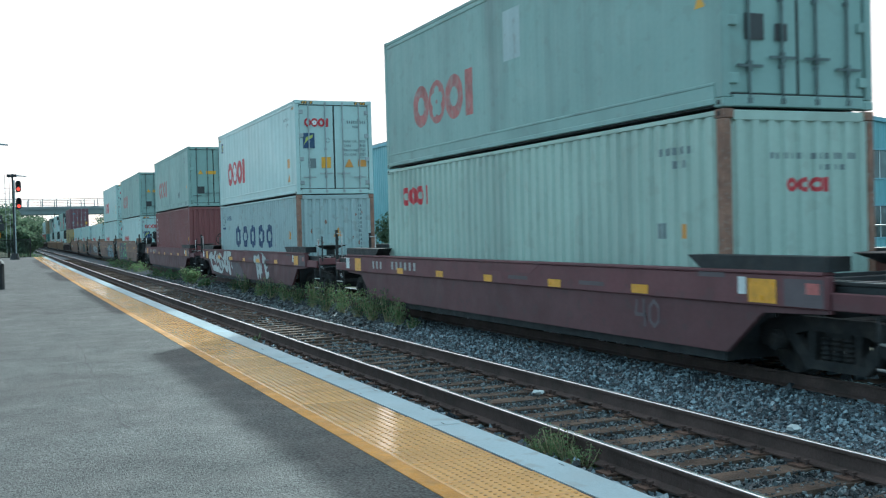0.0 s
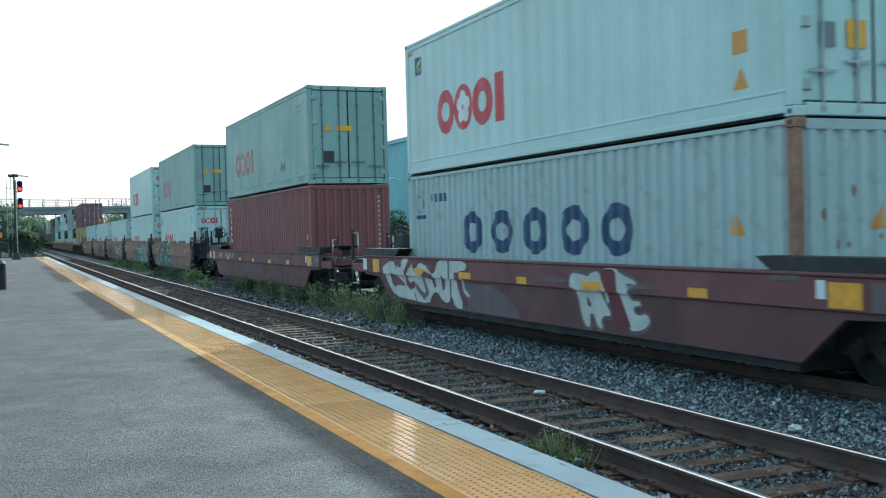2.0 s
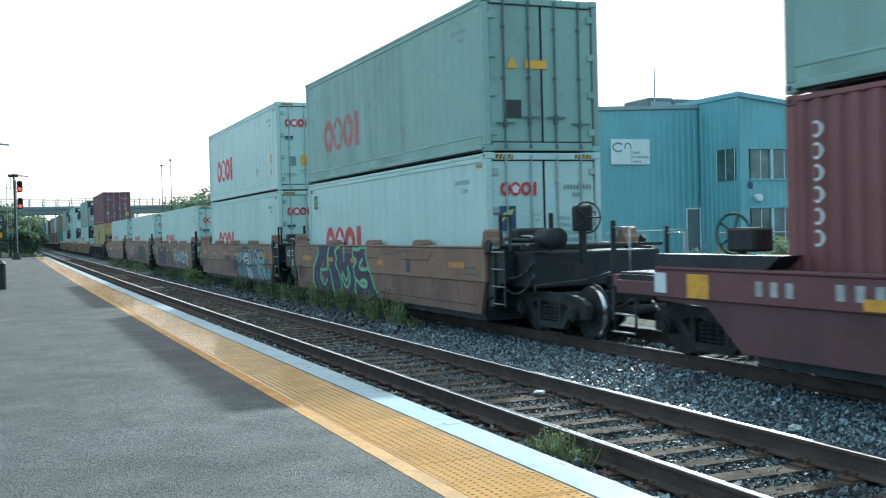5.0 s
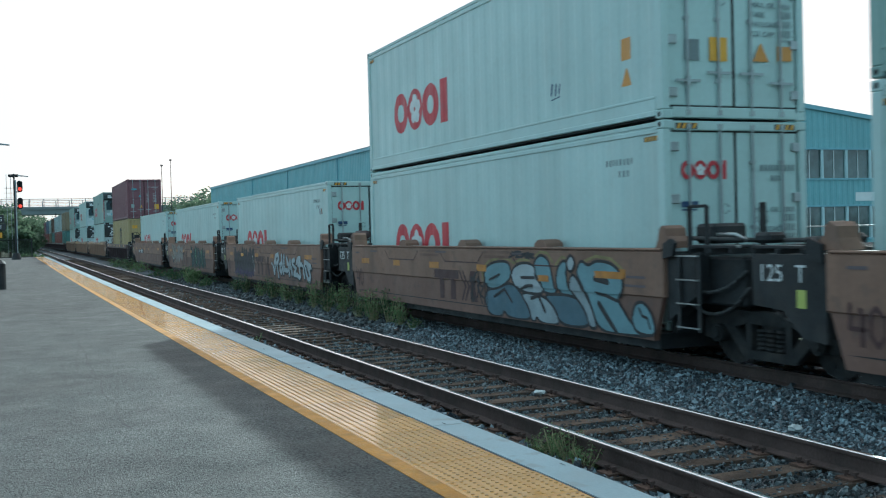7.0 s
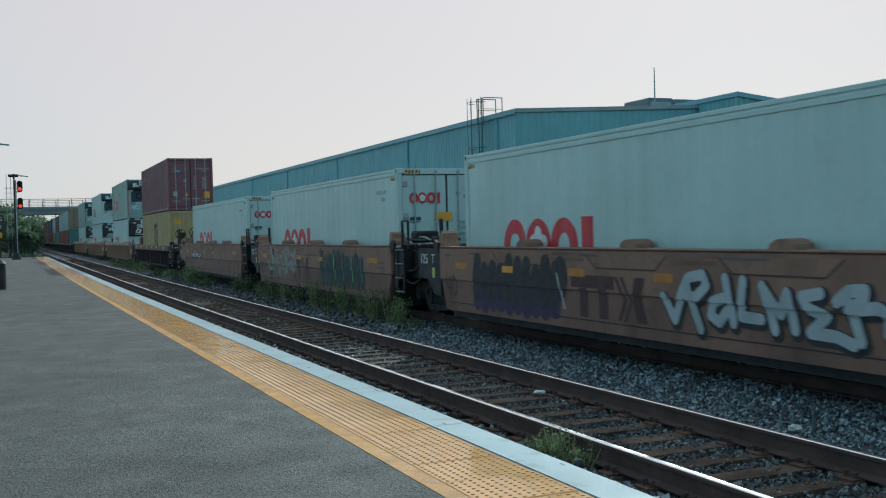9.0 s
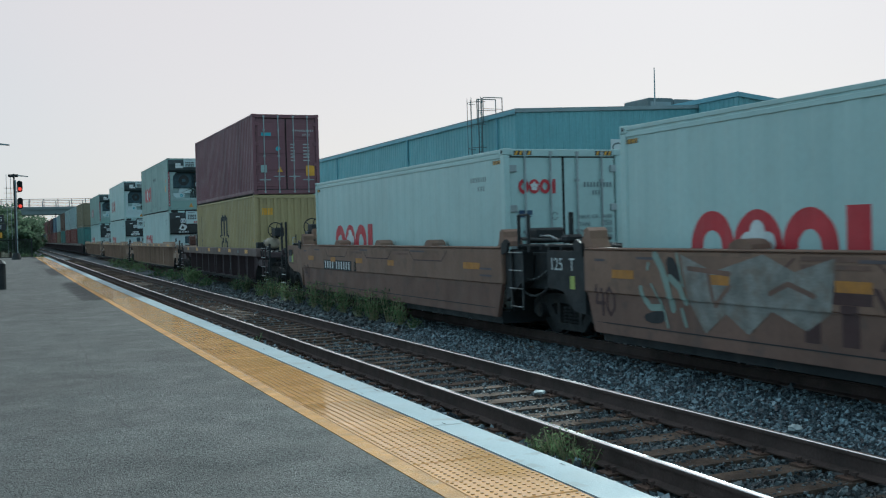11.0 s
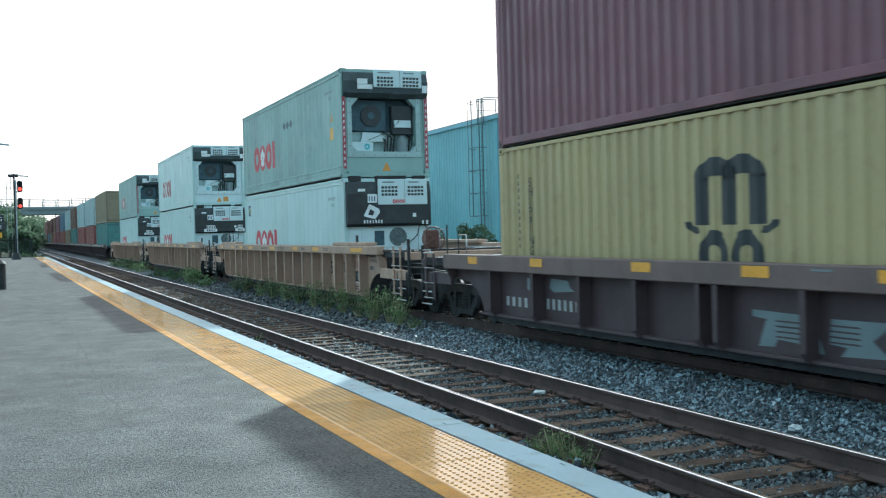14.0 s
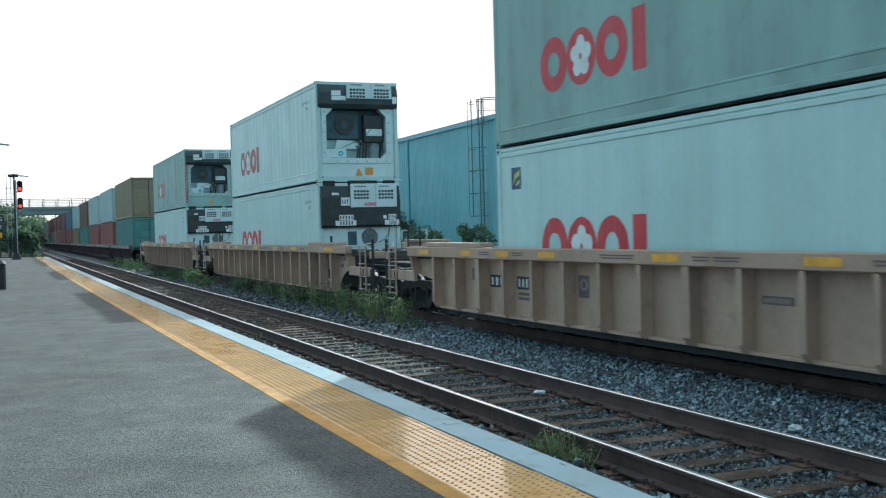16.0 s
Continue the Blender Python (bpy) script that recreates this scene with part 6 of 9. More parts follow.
M_REDLAMP = glow("red_signal_light", (1.0, 0.07, 0.04), 1.6)
sig = thing("railway_signal", "black two-head railway signal showing two reds", "signal")
bm = bmesh.new()
cyl(bm, (1.42, 115, -0.9), (1.42, 115, 8.0), 0.07, 10)
part("mast", bm, M_STEEL, sig)
for k in (0.55, 0.95):
    bm = bmesh.new()
    bar(bm, (k, 115.2, 0.5), (k, 115.2, 8.6), 0.03)
    part("ladder_rail", bm, M_STEEL, sig)
for zc in (7.35, 5.62):
    bm = bmesh.new()
    ol = [(1.80 + 0.27 * math.cos(a), zc + (0.32 if math.sin(a) >= 0 else -0.32) + 0.27 * math.sin(a)) for a in [2 * math.pi * (i + 0.5) / 20 for i in range(20)]]
    slab(bm, ol, "y", 114.8, 114.86)
    head = part("target", bm, M_BLACK, sig)
    bm = bmesh.new()
    soft_box(bm, 1.62, 1.98, 114.88, 115.2, zc - 0.52, zc + 0.52, 0.05)
    part("housing", bm, M_BLACK, head)
    for z in (zc - 0.30, zc, zc + 0.30):
        bm = bmesh.new()
        bmesh.ops.create_cone(bm, cap_ends=False, segments=14, radius1=0.13, radius2=0.12, depth=0.3, matrix=Matrix.Translation((1.80, 114.65, z)) @ pose(0, 0, 0, 90))
        part("hood", bm, M_BLACK, head)
    bm = bmesh.new()
    cyl(bm, (1.80, 114.79, zc - 0.27), (1.80, 114.60, zc - 0.27), 0.17, 16)
    part("lens", bm, M_REDLAMP, head, "lit red signal lens")
    bm = bmesh.new()
    bar(bm, (1.22, 115.0, zc - 0.55), (1.8, 115.0, zc - 0.55), 0.05)
    part("arm", bm, M_BLACK, sig)
bm = bmesh.new()
for k in range(5):
    bar(bm, (0.3 + k * 0.0, 115.2, 5.2 + k * 0.5), (1.22, 115.2, 5.2 + k * 0.5), 0.025)
part("platform_rungs", bm, M_STEEL, sig)

rail_f = thing("end_fence", "black metal fence closing the end of the platform", "fence")
for x in [-6 + 0.13 * k for k in range(66)]:
    bm = bmesh.new()
    box(bm, x, x + 0.025, 109.3, 109.325, 0.0, 1.95)
    part("picket", bm, M_BLACK, rail_f)
for z in (0.2, 1.88):
    bm = bmesh.new()
    soft_box(bm, -6, 2.62, 109.28, 109.345, z, z + 0.07, 0.01)
    part("rail", bm, M_BLACK, rail_f)
bm = bmesh.new()
soft_box(bm, 2.56, 2.68, 109.24, 109.36, 0.0, 2.05, 0.01)
part("post", bm, M_BLACK, rail_f)

sg = thing("platform_sign", "dark platform sign panels on a grey post", "sign")
bm = bmesh.new()
cyl(bm, (-0.25, 50, 0.2), (-0.25, 50, 3.0), 0.04, 8)
part("post", bm, M_STEEL, sg)
for z0, z1, x1, txt in ((2.62, 2.98, 0.10, "G"), (2.28, 2.60, 0.17, "1 H")):
    bm = bmesh.new()
    soft_box(bm, -0.62, x1, 49.93, 49.96, z0, z1, 0.01)
    pl = part("panel", bm, M_INK, sg)
    lettering(txt, 0.26, M_WHITEINK, pl, Matrix(((1, 0, 0, x1 - 0.12 - 0.15 * len(txt)), (0, 0, -1, 49.926), (0, 1, 0, z0 + 0.08), (0, 0, 0, 1))))
    bar_lines(pl, lambda u, v: (u, 49.926, v), -0.56, z0 + 0.12, 1, 0.26, 0.10, 0.02, M_WHITEINK, 12)
bm = bmesh.new()
soft_box(bm, -0.62, 0.0, 49.94, 49.97, 1.96, 2.2, 0.01)
part("panel", bm, M_YELLOW, sg)
bn = thing("litter_bin", "black litter bin on the platform", "bin")
bm = bmesh.new()
cyl(bm, (-0.18, 38, 0.2), (-0.18, 38, 1.05), 0.26, 16)
part("body", bm, M_BLACK, bn)
bm = bmesh.new()
cyl(bm, (-0.18, 38, 1.06), (-0.18, 38, 1.2), 0.28, 16, 0.18)
part("lid", bm, M_BLACK, bn)
# ---------- the train, from its front to its tail ----------
SPEED, EASE = 10.732, -0.0011
MOVERS = []


def ride(ob, s, z=0.0):
    MOVERS.append((ob, s, z))
    return ob


M_NUMBERINK = mat("dull_white_ink", (0.45, 0.46, 0.46), 0.6, var=0.15, scale=5)


def logo_big(u, v, w, h, material=None, blossom=None, extra=None):
    def f(c, fs, fe, high):
        emblem(c, fs, u, v, w, h, material or M_LOGO, blossom or M_WHITEINK)
        number_bars(c, fs, 4.6, high - 0.55, 0.75, 0.09, 8, M_GREYINK)
        number_bars(c, fs, 4.95, high - 0.72, 0.3, 0.09, 3, M_GREYINK)
        if extra:
            extra(c, fs, fe, high)
    return f


def door_marks(tall=True, flag=False):
    """The plates and stickers of a door end."""
    def f(c, fs, fe, high):
        emblem(c, fe, -0.93, high - 0.68, 0.80, 0.26, M_LOGO, M_WHITEINK, (0, -0.002, 0))
        number_bars(c, fe, 0.42, high - 0.70, 0.62, 0.09, 9, M_GREYINK)
        number_bars(c, fe, 0.60, high - 0.84, 0.25, 0.08, 4, M_GREYINK)
        at = lambda x, z: Matrix(((1, 0, 0, x), (0, 0, -1, -LEN / 2 + 0.0235), (0, 1, 0, z), (0, 0, 0, 1)))
        for i, txt in enumerate(("MAX. GR.", "TARE", "PAYLOAD", "CU. CAP.")):
            lettering(txt, 0.105, M_GREYINK, c, at(0.30, high - 1.28 - i * 0.135))
            number_bars(c, fe, 0.78, high - 1.28 - i * 0.135, 0.24, 0.07, 5, M_GREYINK)
            number_bars(c, fe, 0.78, high - 1.37 - i * 0.135 + 0.025, 0.24, 0.03, 5, M_GREYINK)
        if not flag:
            painted("emblem_line", rect(-0.93, high - 1.19, -0.66, high - 1.11), M_NAVY, c, fe)
            painted("emblem_line", rect(-0.93, high - 1.235, -0.68, high - 1.215), M_NAVY, c, fe)
        painted("round_mark", ring(-0.2, high - 1.22, 0.065, 0.075, 0.012, 16), M_GREYINK, c, fe)
        on_rail = lambda u, v: (u, -LEN / 2 + 0.005, v)
        for u0 in (-1.02, 0.66):
            painted("hazard_plate", rect(u0, high - 0.12, u0 + 0.36, high - 0.04), M_INK, c, on_rail)
            painted("hazard_stripes", [[(u0 + 0.02 + k * 0.085, high - 0.118), (u0 + 0.06 + k * 0.085, high - 0.118), (u0 + 0.095 + k * 0.085, high - 0.042), (u0 + 0.055 + k * 0.085, high - 0.042)] for k in range(4)], M_YELLOW, c, lambda u, v: (u, -LEN / 2 + 0.003, v), 0.01)
        for u0 in (-6.0, 5.6):
            painted("hazard_plate", rect(u0, high - 0.27, u0 + 0.36, high - 0.20), M_INK, c, fs)
            painted("hazard_stripes", [[(u0 + 0.02 + k * 0.085, high - 0.268), (u0 + 0.06 + k * 0.085, high - 0.268), (u0 + 0.09 + k * 0.085, high - 0.202), (u0 + 0.05 + k * 0.085, high - 0.202)] for k in range(4)], M_YELLOW, c, lambda u, v: tuple(Vector(fs(u, v)) + Vector((-0.002, 0, 0))), 0.01)
        if tall:
            stickers(c, fe, [("1.1", -0.27, 0.80, 0.30, M_YELLOW), ("tri", 0.46, 0.82, 0.28, M_ORANGE), ("0.8", 0.88, 0.84, 0.26, M_ORANGE), ("1.2", -0.71, 0.80, 0.24, M_GREYINK)])
        if flag:
            painted("flag_plate", rect(-0.98, high - 1.46, -0.62, high - 1.0), M_NAVY, c, fe)
            up = lambda a, b: tuple(Vector(fe(a, b)) + Vector((0, -0.002, 0)))
            painted("flag_stripe", [[(-0.95, high - 1.36), (-0.84, high - 1.22), (-0.68, high - 1.14), (-0.66, high - 1.05), (-0.88, high - 1.12)]], M_LIME, c, up)
    return f


def both(*fs_):
    def f(c, a, b, h):
        for g in fs_:
            g(c, a, b, h)
    return f


def side_stickers(items):
    def f(c, fs, fe, high):
        stickers(c, fs, items)
    return f


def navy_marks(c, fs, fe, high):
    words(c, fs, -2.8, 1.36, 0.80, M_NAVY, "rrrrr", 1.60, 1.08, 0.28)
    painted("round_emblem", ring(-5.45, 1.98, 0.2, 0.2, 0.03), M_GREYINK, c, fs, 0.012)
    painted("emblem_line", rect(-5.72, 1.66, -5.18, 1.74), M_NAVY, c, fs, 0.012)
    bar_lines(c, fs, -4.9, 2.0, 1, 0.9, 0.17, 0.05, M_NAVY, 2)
    stickers(c, fs, [("tri", 5.0, 1.25, 0.28, M_ORANGE)])
    stickers(c, fe, [("tri", 0.05, 1.30, 0.30, M_ORANGE)])
    bar_lines(c, fe, 0.72, 2.2, 12, 0.09, 0.08, 0.05, M_GREYINK, 5)
    r = random.Random(4)
    for k in range(9):
        u, v = r.uniform(-0.9, 0.95), r.uniform(1.0, 2.2)
        painted("rust_patch", ring(u, v, r.uniform(0.02, 0.045), r.uniform(0.04, 0.10), 0.019, 9)[:1], M_RUSTY, c, fe)


def mint_marks(c, fs, fe, high):
    emblem(c, fs, -5.2, 2.2, 1.6, 0.40, M_LOGO, None)
    emblem(c, fe, -0.25, high - 0.95, 0.76, 0.19, M_LOGO, None)
    number_bars(c, fe, -0.5, high - 0.62, 1.5, 0.08, 13, M_GREYINK)
    number_bars(c, fe, 0.3, high - 0.76, 0.5, 0.07, 4, M_GREYINK)
    number_bars(c, fs, 4.7, high - 0.5, 0.8, 0.10, 8, M_GREYINK)
    number_bars(c, fs, 5.0, high - 0.68, 0.35, 0.10, 3, M_GREYINK)
    stickers(c, fs, [("1.2", 5.2, 1.25, 0.16, M_ORANGE), ("1.6", 4.7, 1.25, 0.13, M_GREYINK)])
    hazard(c, fe, high)


def hazard(c, fe, high):
    for u0 in (-1.08, 0.72):
        painted("hazard_stripes", [[(u0 + k * 0.09, high - 0.115), (u0 + 0.045 + k * 0.09, high - 0.115), (u0 + 0.075 + k * 0.09, high - 0.03), (u0 + 0.03 + k * 0.09, high - 0.03)] for k in range(4)], M_YELLOW, c, fe)


def maroon_marks(c, fs, fe, high):
    for i, k in enumerate("rrrrrr"):
        x, v = -5.62, 2.45 - i * 0.24
        words(c, fs, x, v, 0.19, M_WHITEINK, k, w=0.9, t=0.16)
    bar_lines(c, fs, 5.42, 2.35, 13, 0.07, 0.07, 0.05, M_NUMBERINK, 6)
    bar_lines(c, fs, 5.68, 2.4, 8, 0.09, 0.08, 0.06, M_NUMBERINK, 7)
    stickers(c, fs, [("1.4", 5.62, 1.25, 0.12, M_ORANGE), ("tri", 5.62, 0.98, 0.16, M_YELLOW)])
    bar_lines(c, fe, 0.86, 2.45, 12, 0.08, 0.08, 0.06, M_NUMBERINK, 8)
    hazard(c, fe, high)


def plum_marks(c, fs, fe, high):
    painted("round_sticker", ring(-0.30, high - 1.24, 0.085, 0.085, 0.08, 16)[:1], M_CYANLAB, c, fe)
    stickers(c, fe, [("0.32", -0.72, high - 0.78, 0.36, M_CYANLAB), ("1.2", -0.83, 0.78, 0.22, M_UNITRIM), ("tri", -0.24, 0.80, 0.2, M_YELLOW), ("1.15", 0.87, 0.66, 0.32, M_YELLOW)])
    number_bars(c, fe, 0.35, high - 0.62, 0.7, 0.07, 9, M_NUMBERINK)
    number_bars(c, fe, 0.62, high - 0.76, 0.3, 0.06, 4, M_NUMBERINK)
    bar_lines(c, fe, 0.16, high - 1.10, 6, 0.2, 0.04, 0.075, M_NUMBERINK, 4)
    bar_lines(c, fe, 0.62, high - 1.10, 6, 0.26, 0.04, 0.075, M_NUMBERINK, 5)


def tan_marks(c, fs, fe, high):
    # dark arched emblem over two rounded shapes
    for k in range(3):
        painted("emblem_leg", rect(-0.40 + k * 0.52, 1.42, -0.40 + k * 0.52 + 0.32, 2.02), M_INK, c, fs, 0.012)
    for k in range(2):
        painted("emblem_arch", arc(0.02 + k * 0.52, 1.98, 0.42, 0.30, 0.24, 0, 180, 14), M_INK, c, fs, 0.012)
    painted("emblem_foot", arc(-0.36, 1.47, 0.24, 0.16, 0.09, 180, 290, 10), M_INK, c, fs, 0.012)
    painted("emblem_foot", arc(0.94, 1.47, 0.24, 0.16, 0.09, 250, 360, 10), M_INK, c, fs, 0.012)
    painted("letter_shape", ring(-0.02, 1.03, 0.30, 0.33, 0.19), M_INK, c, fs, 0.012)
    painted("letter_shape", ring(0.60, 1.03, 0.30, 0.33, 0.19), M_INK, c, fs, 0.012)
    bar_lines(c, fs, -5.42, 2.3, 11, 0.10, 0.07, 0.05, M_INK, 4)
    for i, ch in enumerate("SHIPPING"):
        m = Matrix(((0, 0, -1, -WID / 2 - 0.001), (-1, 0, 0, 4.98), (0, 1, 0, 2.14 - i * 0.165), (0, 0, 0, 1)))
        lettering(ch, 0.225, M_INK, c, m)
    stickers(c, fe, [("0.6", -0.75, high - 0.72, 0.4, M_YELLOW)])
    stickers(c, fs, [("tri", 5.72, 1.2, 0.2, M_YELLOW)])
    hazard(c, fe, high)


def flag_plate(c, fs, fe, high):
    painted("flag_plate", rect(-5.52, 2.12, -5.16, 2.50), M_NAVY, c, fs)
    up = lambda a, b: tuple(Vector(fs(a, b)) + Vector((-0.002, 0, 0)))
    painted("flag_stripe", [[(-5.48, 2.18), (-5.38, 2.30), (-5.22, 2.36), (-5.20, 2.46), (-5.42, 2.38)]], M_LIME, c, up)
    painted("flag_stripe", [[(-5.40, 2.17), (-5.33, 2.25), (-5.22, 2.28), (-5.24, 2.21)]], M_LIME, c, up)


LOW = 0.36
STACKS = {
    0: (16.63, sea_box("pale mint corrugated container with red emblem and rusty corner posts", P_MINT, 2.86, "ribbed", "plain", mint_marks, M_RUSTY),
        sea_box("dull sage container with faded red emblem and door end", P_SAGE, 2.88, "smooth", "doors", both(logo_big(-4.36, 1.18, 3.24, 0.88, M_LOGO_FADED, P_SAGE), lambda c, fs, fe, h: stickers(c, fe, [("1.1", -0.70, 0.85, 0.30, M_INK), ("1.1", -0.28, 0.85, 0.20, M_INK), ("0.3", -0.1, 2.2, 0.4, M_YELLOW)]),
                lambda c, fs, fe, h: stickers(c, fs, [("1.35", 0.35, 1.5, 0.65, P_GREYBLUE), ("tri", 5.65, 1.3, 0.22, M_YELLOW)])))),
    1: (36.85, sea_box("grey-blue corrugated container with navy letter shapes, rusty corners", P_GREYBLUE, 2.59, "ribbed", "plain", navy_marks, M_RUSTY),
        sea_box("white refrigerated container with red emblem, doors facing out", P_WHITE, 2.86, "panel", "doors", both(logo_big(-4.36, 1.18, 3.24, 0.88), flag_plate, door_marks(flag=True), side_stickers([("tri", 5.15, 0.42, 0.28, M_ORANGE), ("1.0", 5.15, 0.85, 0.28, M_ORANGE)])))),
    2: (57.0, sea_box("dark maroon corrugated container with small white markings", P_MAROON, 2.86, "ribbed", "plain", maroon_marks),
        sea_box("dull sage container with faded red emblem and door end", P_SAGE, 2.88, "smooth", "doors", both(logo_big(-4.36, 1.18, 3.24, 0.88, M_LOGO_FADED, P_SAGE, lambda c, fs, fe, h: [painted("diamond_plate", [[(2.62 + k, 0.68), (2.78 + k, 0.88), (2.94 + k, 0.68), (2.78 + k, 0.48)]], M_RODGRIME, c, fs) for k in (0, 0.33)]), side_stickers([("tri", 5.5, 0.9, 0.2, M_YELLOW)]),
                lambda c, fs, fe, h: stickers(c, fe, [("tri", -0.62, 1.55, 0.24, M_YELLOW), ("0.35", -0.12, 1.55, 0.46, M_YELLOW), ("1.0", -0.62, 0.62, 0.34, M_INK)])))),
    3: (77.0, sea_box("white refrigerated container with red emblem sunk in the well", P_WHITE, 2.86, "panel", "doors", both(logo_big(-4.46, 1.13, 3.24, 0.94), door_marks(False, True), flag_plate)),
        sea_box("dull sage container with faded red emblem and door end", P_SAGE, 2.88, "smooth", "doors", both(logo_big(-4.36, 1.18, 3.24, 0.88, M_LOGO_FADED, P_SAGE), lambda c, fs, fe, h: stickers(c, fe, [("tri", -0.62, 1.55, 0.24, M_YELLOW), ("0.35", -0.12, 1.55, 0.46, M_YELLOW), ("1.0", -0.62, 0.62, 0.34, M_INK)])))),
    4: (93.0, sea_box("white refrigerated container with red emblem sunk in the well", P_WHITE, 2.86, "panel", "doors", both(logo_big(-4.46, 1.13, 3.24, 0.94), door_marks(False))),
        sea_box("white refrigerated container with red emblem, doors facing out", P_WHITE, 2.86, "panel", "doors", both(logo_big(-4.36, 1.18, 3.24, 0.88), door_marks(flag=False), side_stickers([("tri", 5.2, 0.55, 0.28, M_ORANGE), ("1.2", 5.2, 0.92, 0.26, M_ORANGE)]),
                lambda c, fs, fe, h: [painted("emblem", [[(3.12 + (x - 3.12) * 0.55, 0.76 + (y - 0.76) * 0.62) for x, y in q] for q in lp], M_NAVY, c, fs, join=True) for lp in (stroke([(2.90, 0.66), (2.94, 0.92)], 0.10), stroke([(3.12, 0.64), (3.16, 0.90)], 0.10), stroke([(3.34, 0.66), (3.38, 0.88)], 0.10), stroke([(2.84, 0.52), (3.4, 0.58)], 0.03))]))),
    5: (108.85, sea_box("white refrigerated container with red emblem sunk in the well", P_WHITE, 2.87, "panel", "doors", both(logo_big(-4.46, 1.13, 3.24, 0.94), door_marks(False), side_stickers([("1.6", 5.25, 1.98, 0.10, M_NAVY), ("1.6", 5.45, 1.98, 0.10, M_RUSTY)]))), None),
    6: (124.75, sea_box("white refrigerated container with red emblem sunk in the well", P_WHITE, 2.87, "panel", "doors", both(logo_big(-4.46, 1.13, 3.24, 0.94), door_marks(False), lambda c, fs, fe, h: stickers(c, fe, [("0.45", -0.1, 1.66, 0.44, M_YELLOW)]))), None),
    7: (140.6, sea_box("white refrigerated container with red emblem sunk in the well", P_WHITE, 2.87, "panel", "doors", both(logo_big(-4.30, 1.17, 3.26, 0.94), door_marks(False))), None),
    8: (160.85, sea_box("mustard tan corrugated container with dark arched emblem", P_TAN, 2.87, "ribbed", "plain", tan_marks),
        sea_box("dark plum corrugated container with coloured door stickers", P_PLUM, 2.87, "ribbed", "doors", plum_marks)),
    9: (182.35, sea_box("white refrigerated container, cooling unit facing out", P_WHITE, 2.87, "panel", "closed_unit", both(logo_big(-4.46, 1.13, 3.24, 0.94), flag_plate)),
        sea_box("pale sage refrigerated container, cooling unit facing out", P_SAGE, 2.87, "smooth", "sage_unit", both(logo_big(-4.36, 1.18, 3.24, 0.88), side_stickers([("1.1", 5.15, 1.06, 0.30, M_YELLOW), ("tri", 5.17, 1.56, 0.24, M_ORANGE)]),
                lambda c, fs, fe, h: [painted("diamond_plate", [[(u - 0.2, 1.95), (u, 2.08), (u + 0.2, 1.95), (u, 1.82)]], M_RODGRIME, c, fs) for u in (0.0, 0.42, 0.84)]))),
    10: (206.1, sea_box("white refrigerated container, cooling unit facing out", P_WHITE, 2.87, "panel", "closed_unit_plates", logo_big(-4.46, 1.13, 3.24, 0.94)),
         sea_box("white refrigerated container, cooling unit facing out", P_WHITE, 2.87, "panel", "unit", logo_big(-4.36, 1.18, 3.24, 0.88, M_LOGO_FADED))),
    11: (229.8, sea_box("white refrigerated container, cooling unit facing out", P_WHITE, 2.87, "panel", "closed_unit_plates", logo_big(-4.46, 1.13, 3.24, 0.94)),
         sea_box("pale sage refrigerated container, cooling unit facing out", P_SAGE, 2.87, "smooth", "sage_unit", logo_big(-4.36, 1.18, 3.24, 0.88, M_LOGO_FADED))),
}
for k, (s, low, high) in STACKS.items():
    zb = 0.39 if k == 1 else LOW
    s_box = s + {3: 0.17, 7: 0.12}.get(k, 0)
    ride(low, s_box, zb)
    if high:
        ride(high, s_box, {1: 2.99}.get(k, 3.24))

M_SILVER = mat("silver_spray_paint", (0.38, 0.44, 0.47), 0.5, var=0.18, scale=3, dirt=(0.3, 0.33, 0.34), amount=0.4)
M_PALESILVER = mat("faded_silver_spray_paint", (0.29, 0.35, 0.38), 0.55, var=0.18, scale=3)
M_PALEBLUE = mat("pale_blue_spray_paint", (0.17, 0.29, 0.33), 0.6, var=0.15, scale=2)
M_STEELBLUE = mat("steel_blue_spray_paint", (0.09, 0.155, 0.20), 0.6, var=0.15, scale=2)
M_PURPLE = mat("dark_purple_spray_paint", (0.040, 0.025, 0.075), 0.6, var=0.15, scale=2)
M_GREEN = mat("green_spray_paint", (0.20, 0.48, 0.22), 0.6, var=0.2, scale=2)
M_SPRAYBLACK = mat("black_spray_paint", (0.022, 0.022, 0.026), 0.6, var=0.2, scale=3)
M_SPRAYWHITE = mat("dull_white_spray_paint", (0.50, 0.53, 0.52), 0.6, var=0.15, scale=3, dirt=(0.3, 0.3, 0.3), amount=0.4)
M_GHOST = mat("faded_graffiti_paint", (0.28, 0.27, 0.25), 0.7, var=0.3, scale=4, dirt=(0.18, 0.13, 0.10), amount=0.8)
M_PALEGREEN = mat("pale_green_spray_paint", (0.27, 0.34, 0.30), 0.6, var=0.15, scale=3)
M_DARKGREEN = mat("dull_green_spray_paint", (0.03, 0.058, 0.055), 0.7, var=0.3, scale=3)
M_HALO = mat("pale_ochre_spray_paint", (0.27, 0.23, 0.10), 0.7, var=0.3, scale=4)
M_OXIDE = mat("dark_maroon_stencil_paint", (0.065, 0.028, 0.028), 0.6, var=0.15)
M_OXRED = mat("dark_red_spray_paint", (0.11, 0.02, 0.03), 0.6, var=0.15)
M_OLDGREY = mat("grey_cover_paint", (0.125, 0.10, 0.11), 0.7, var=0.15)


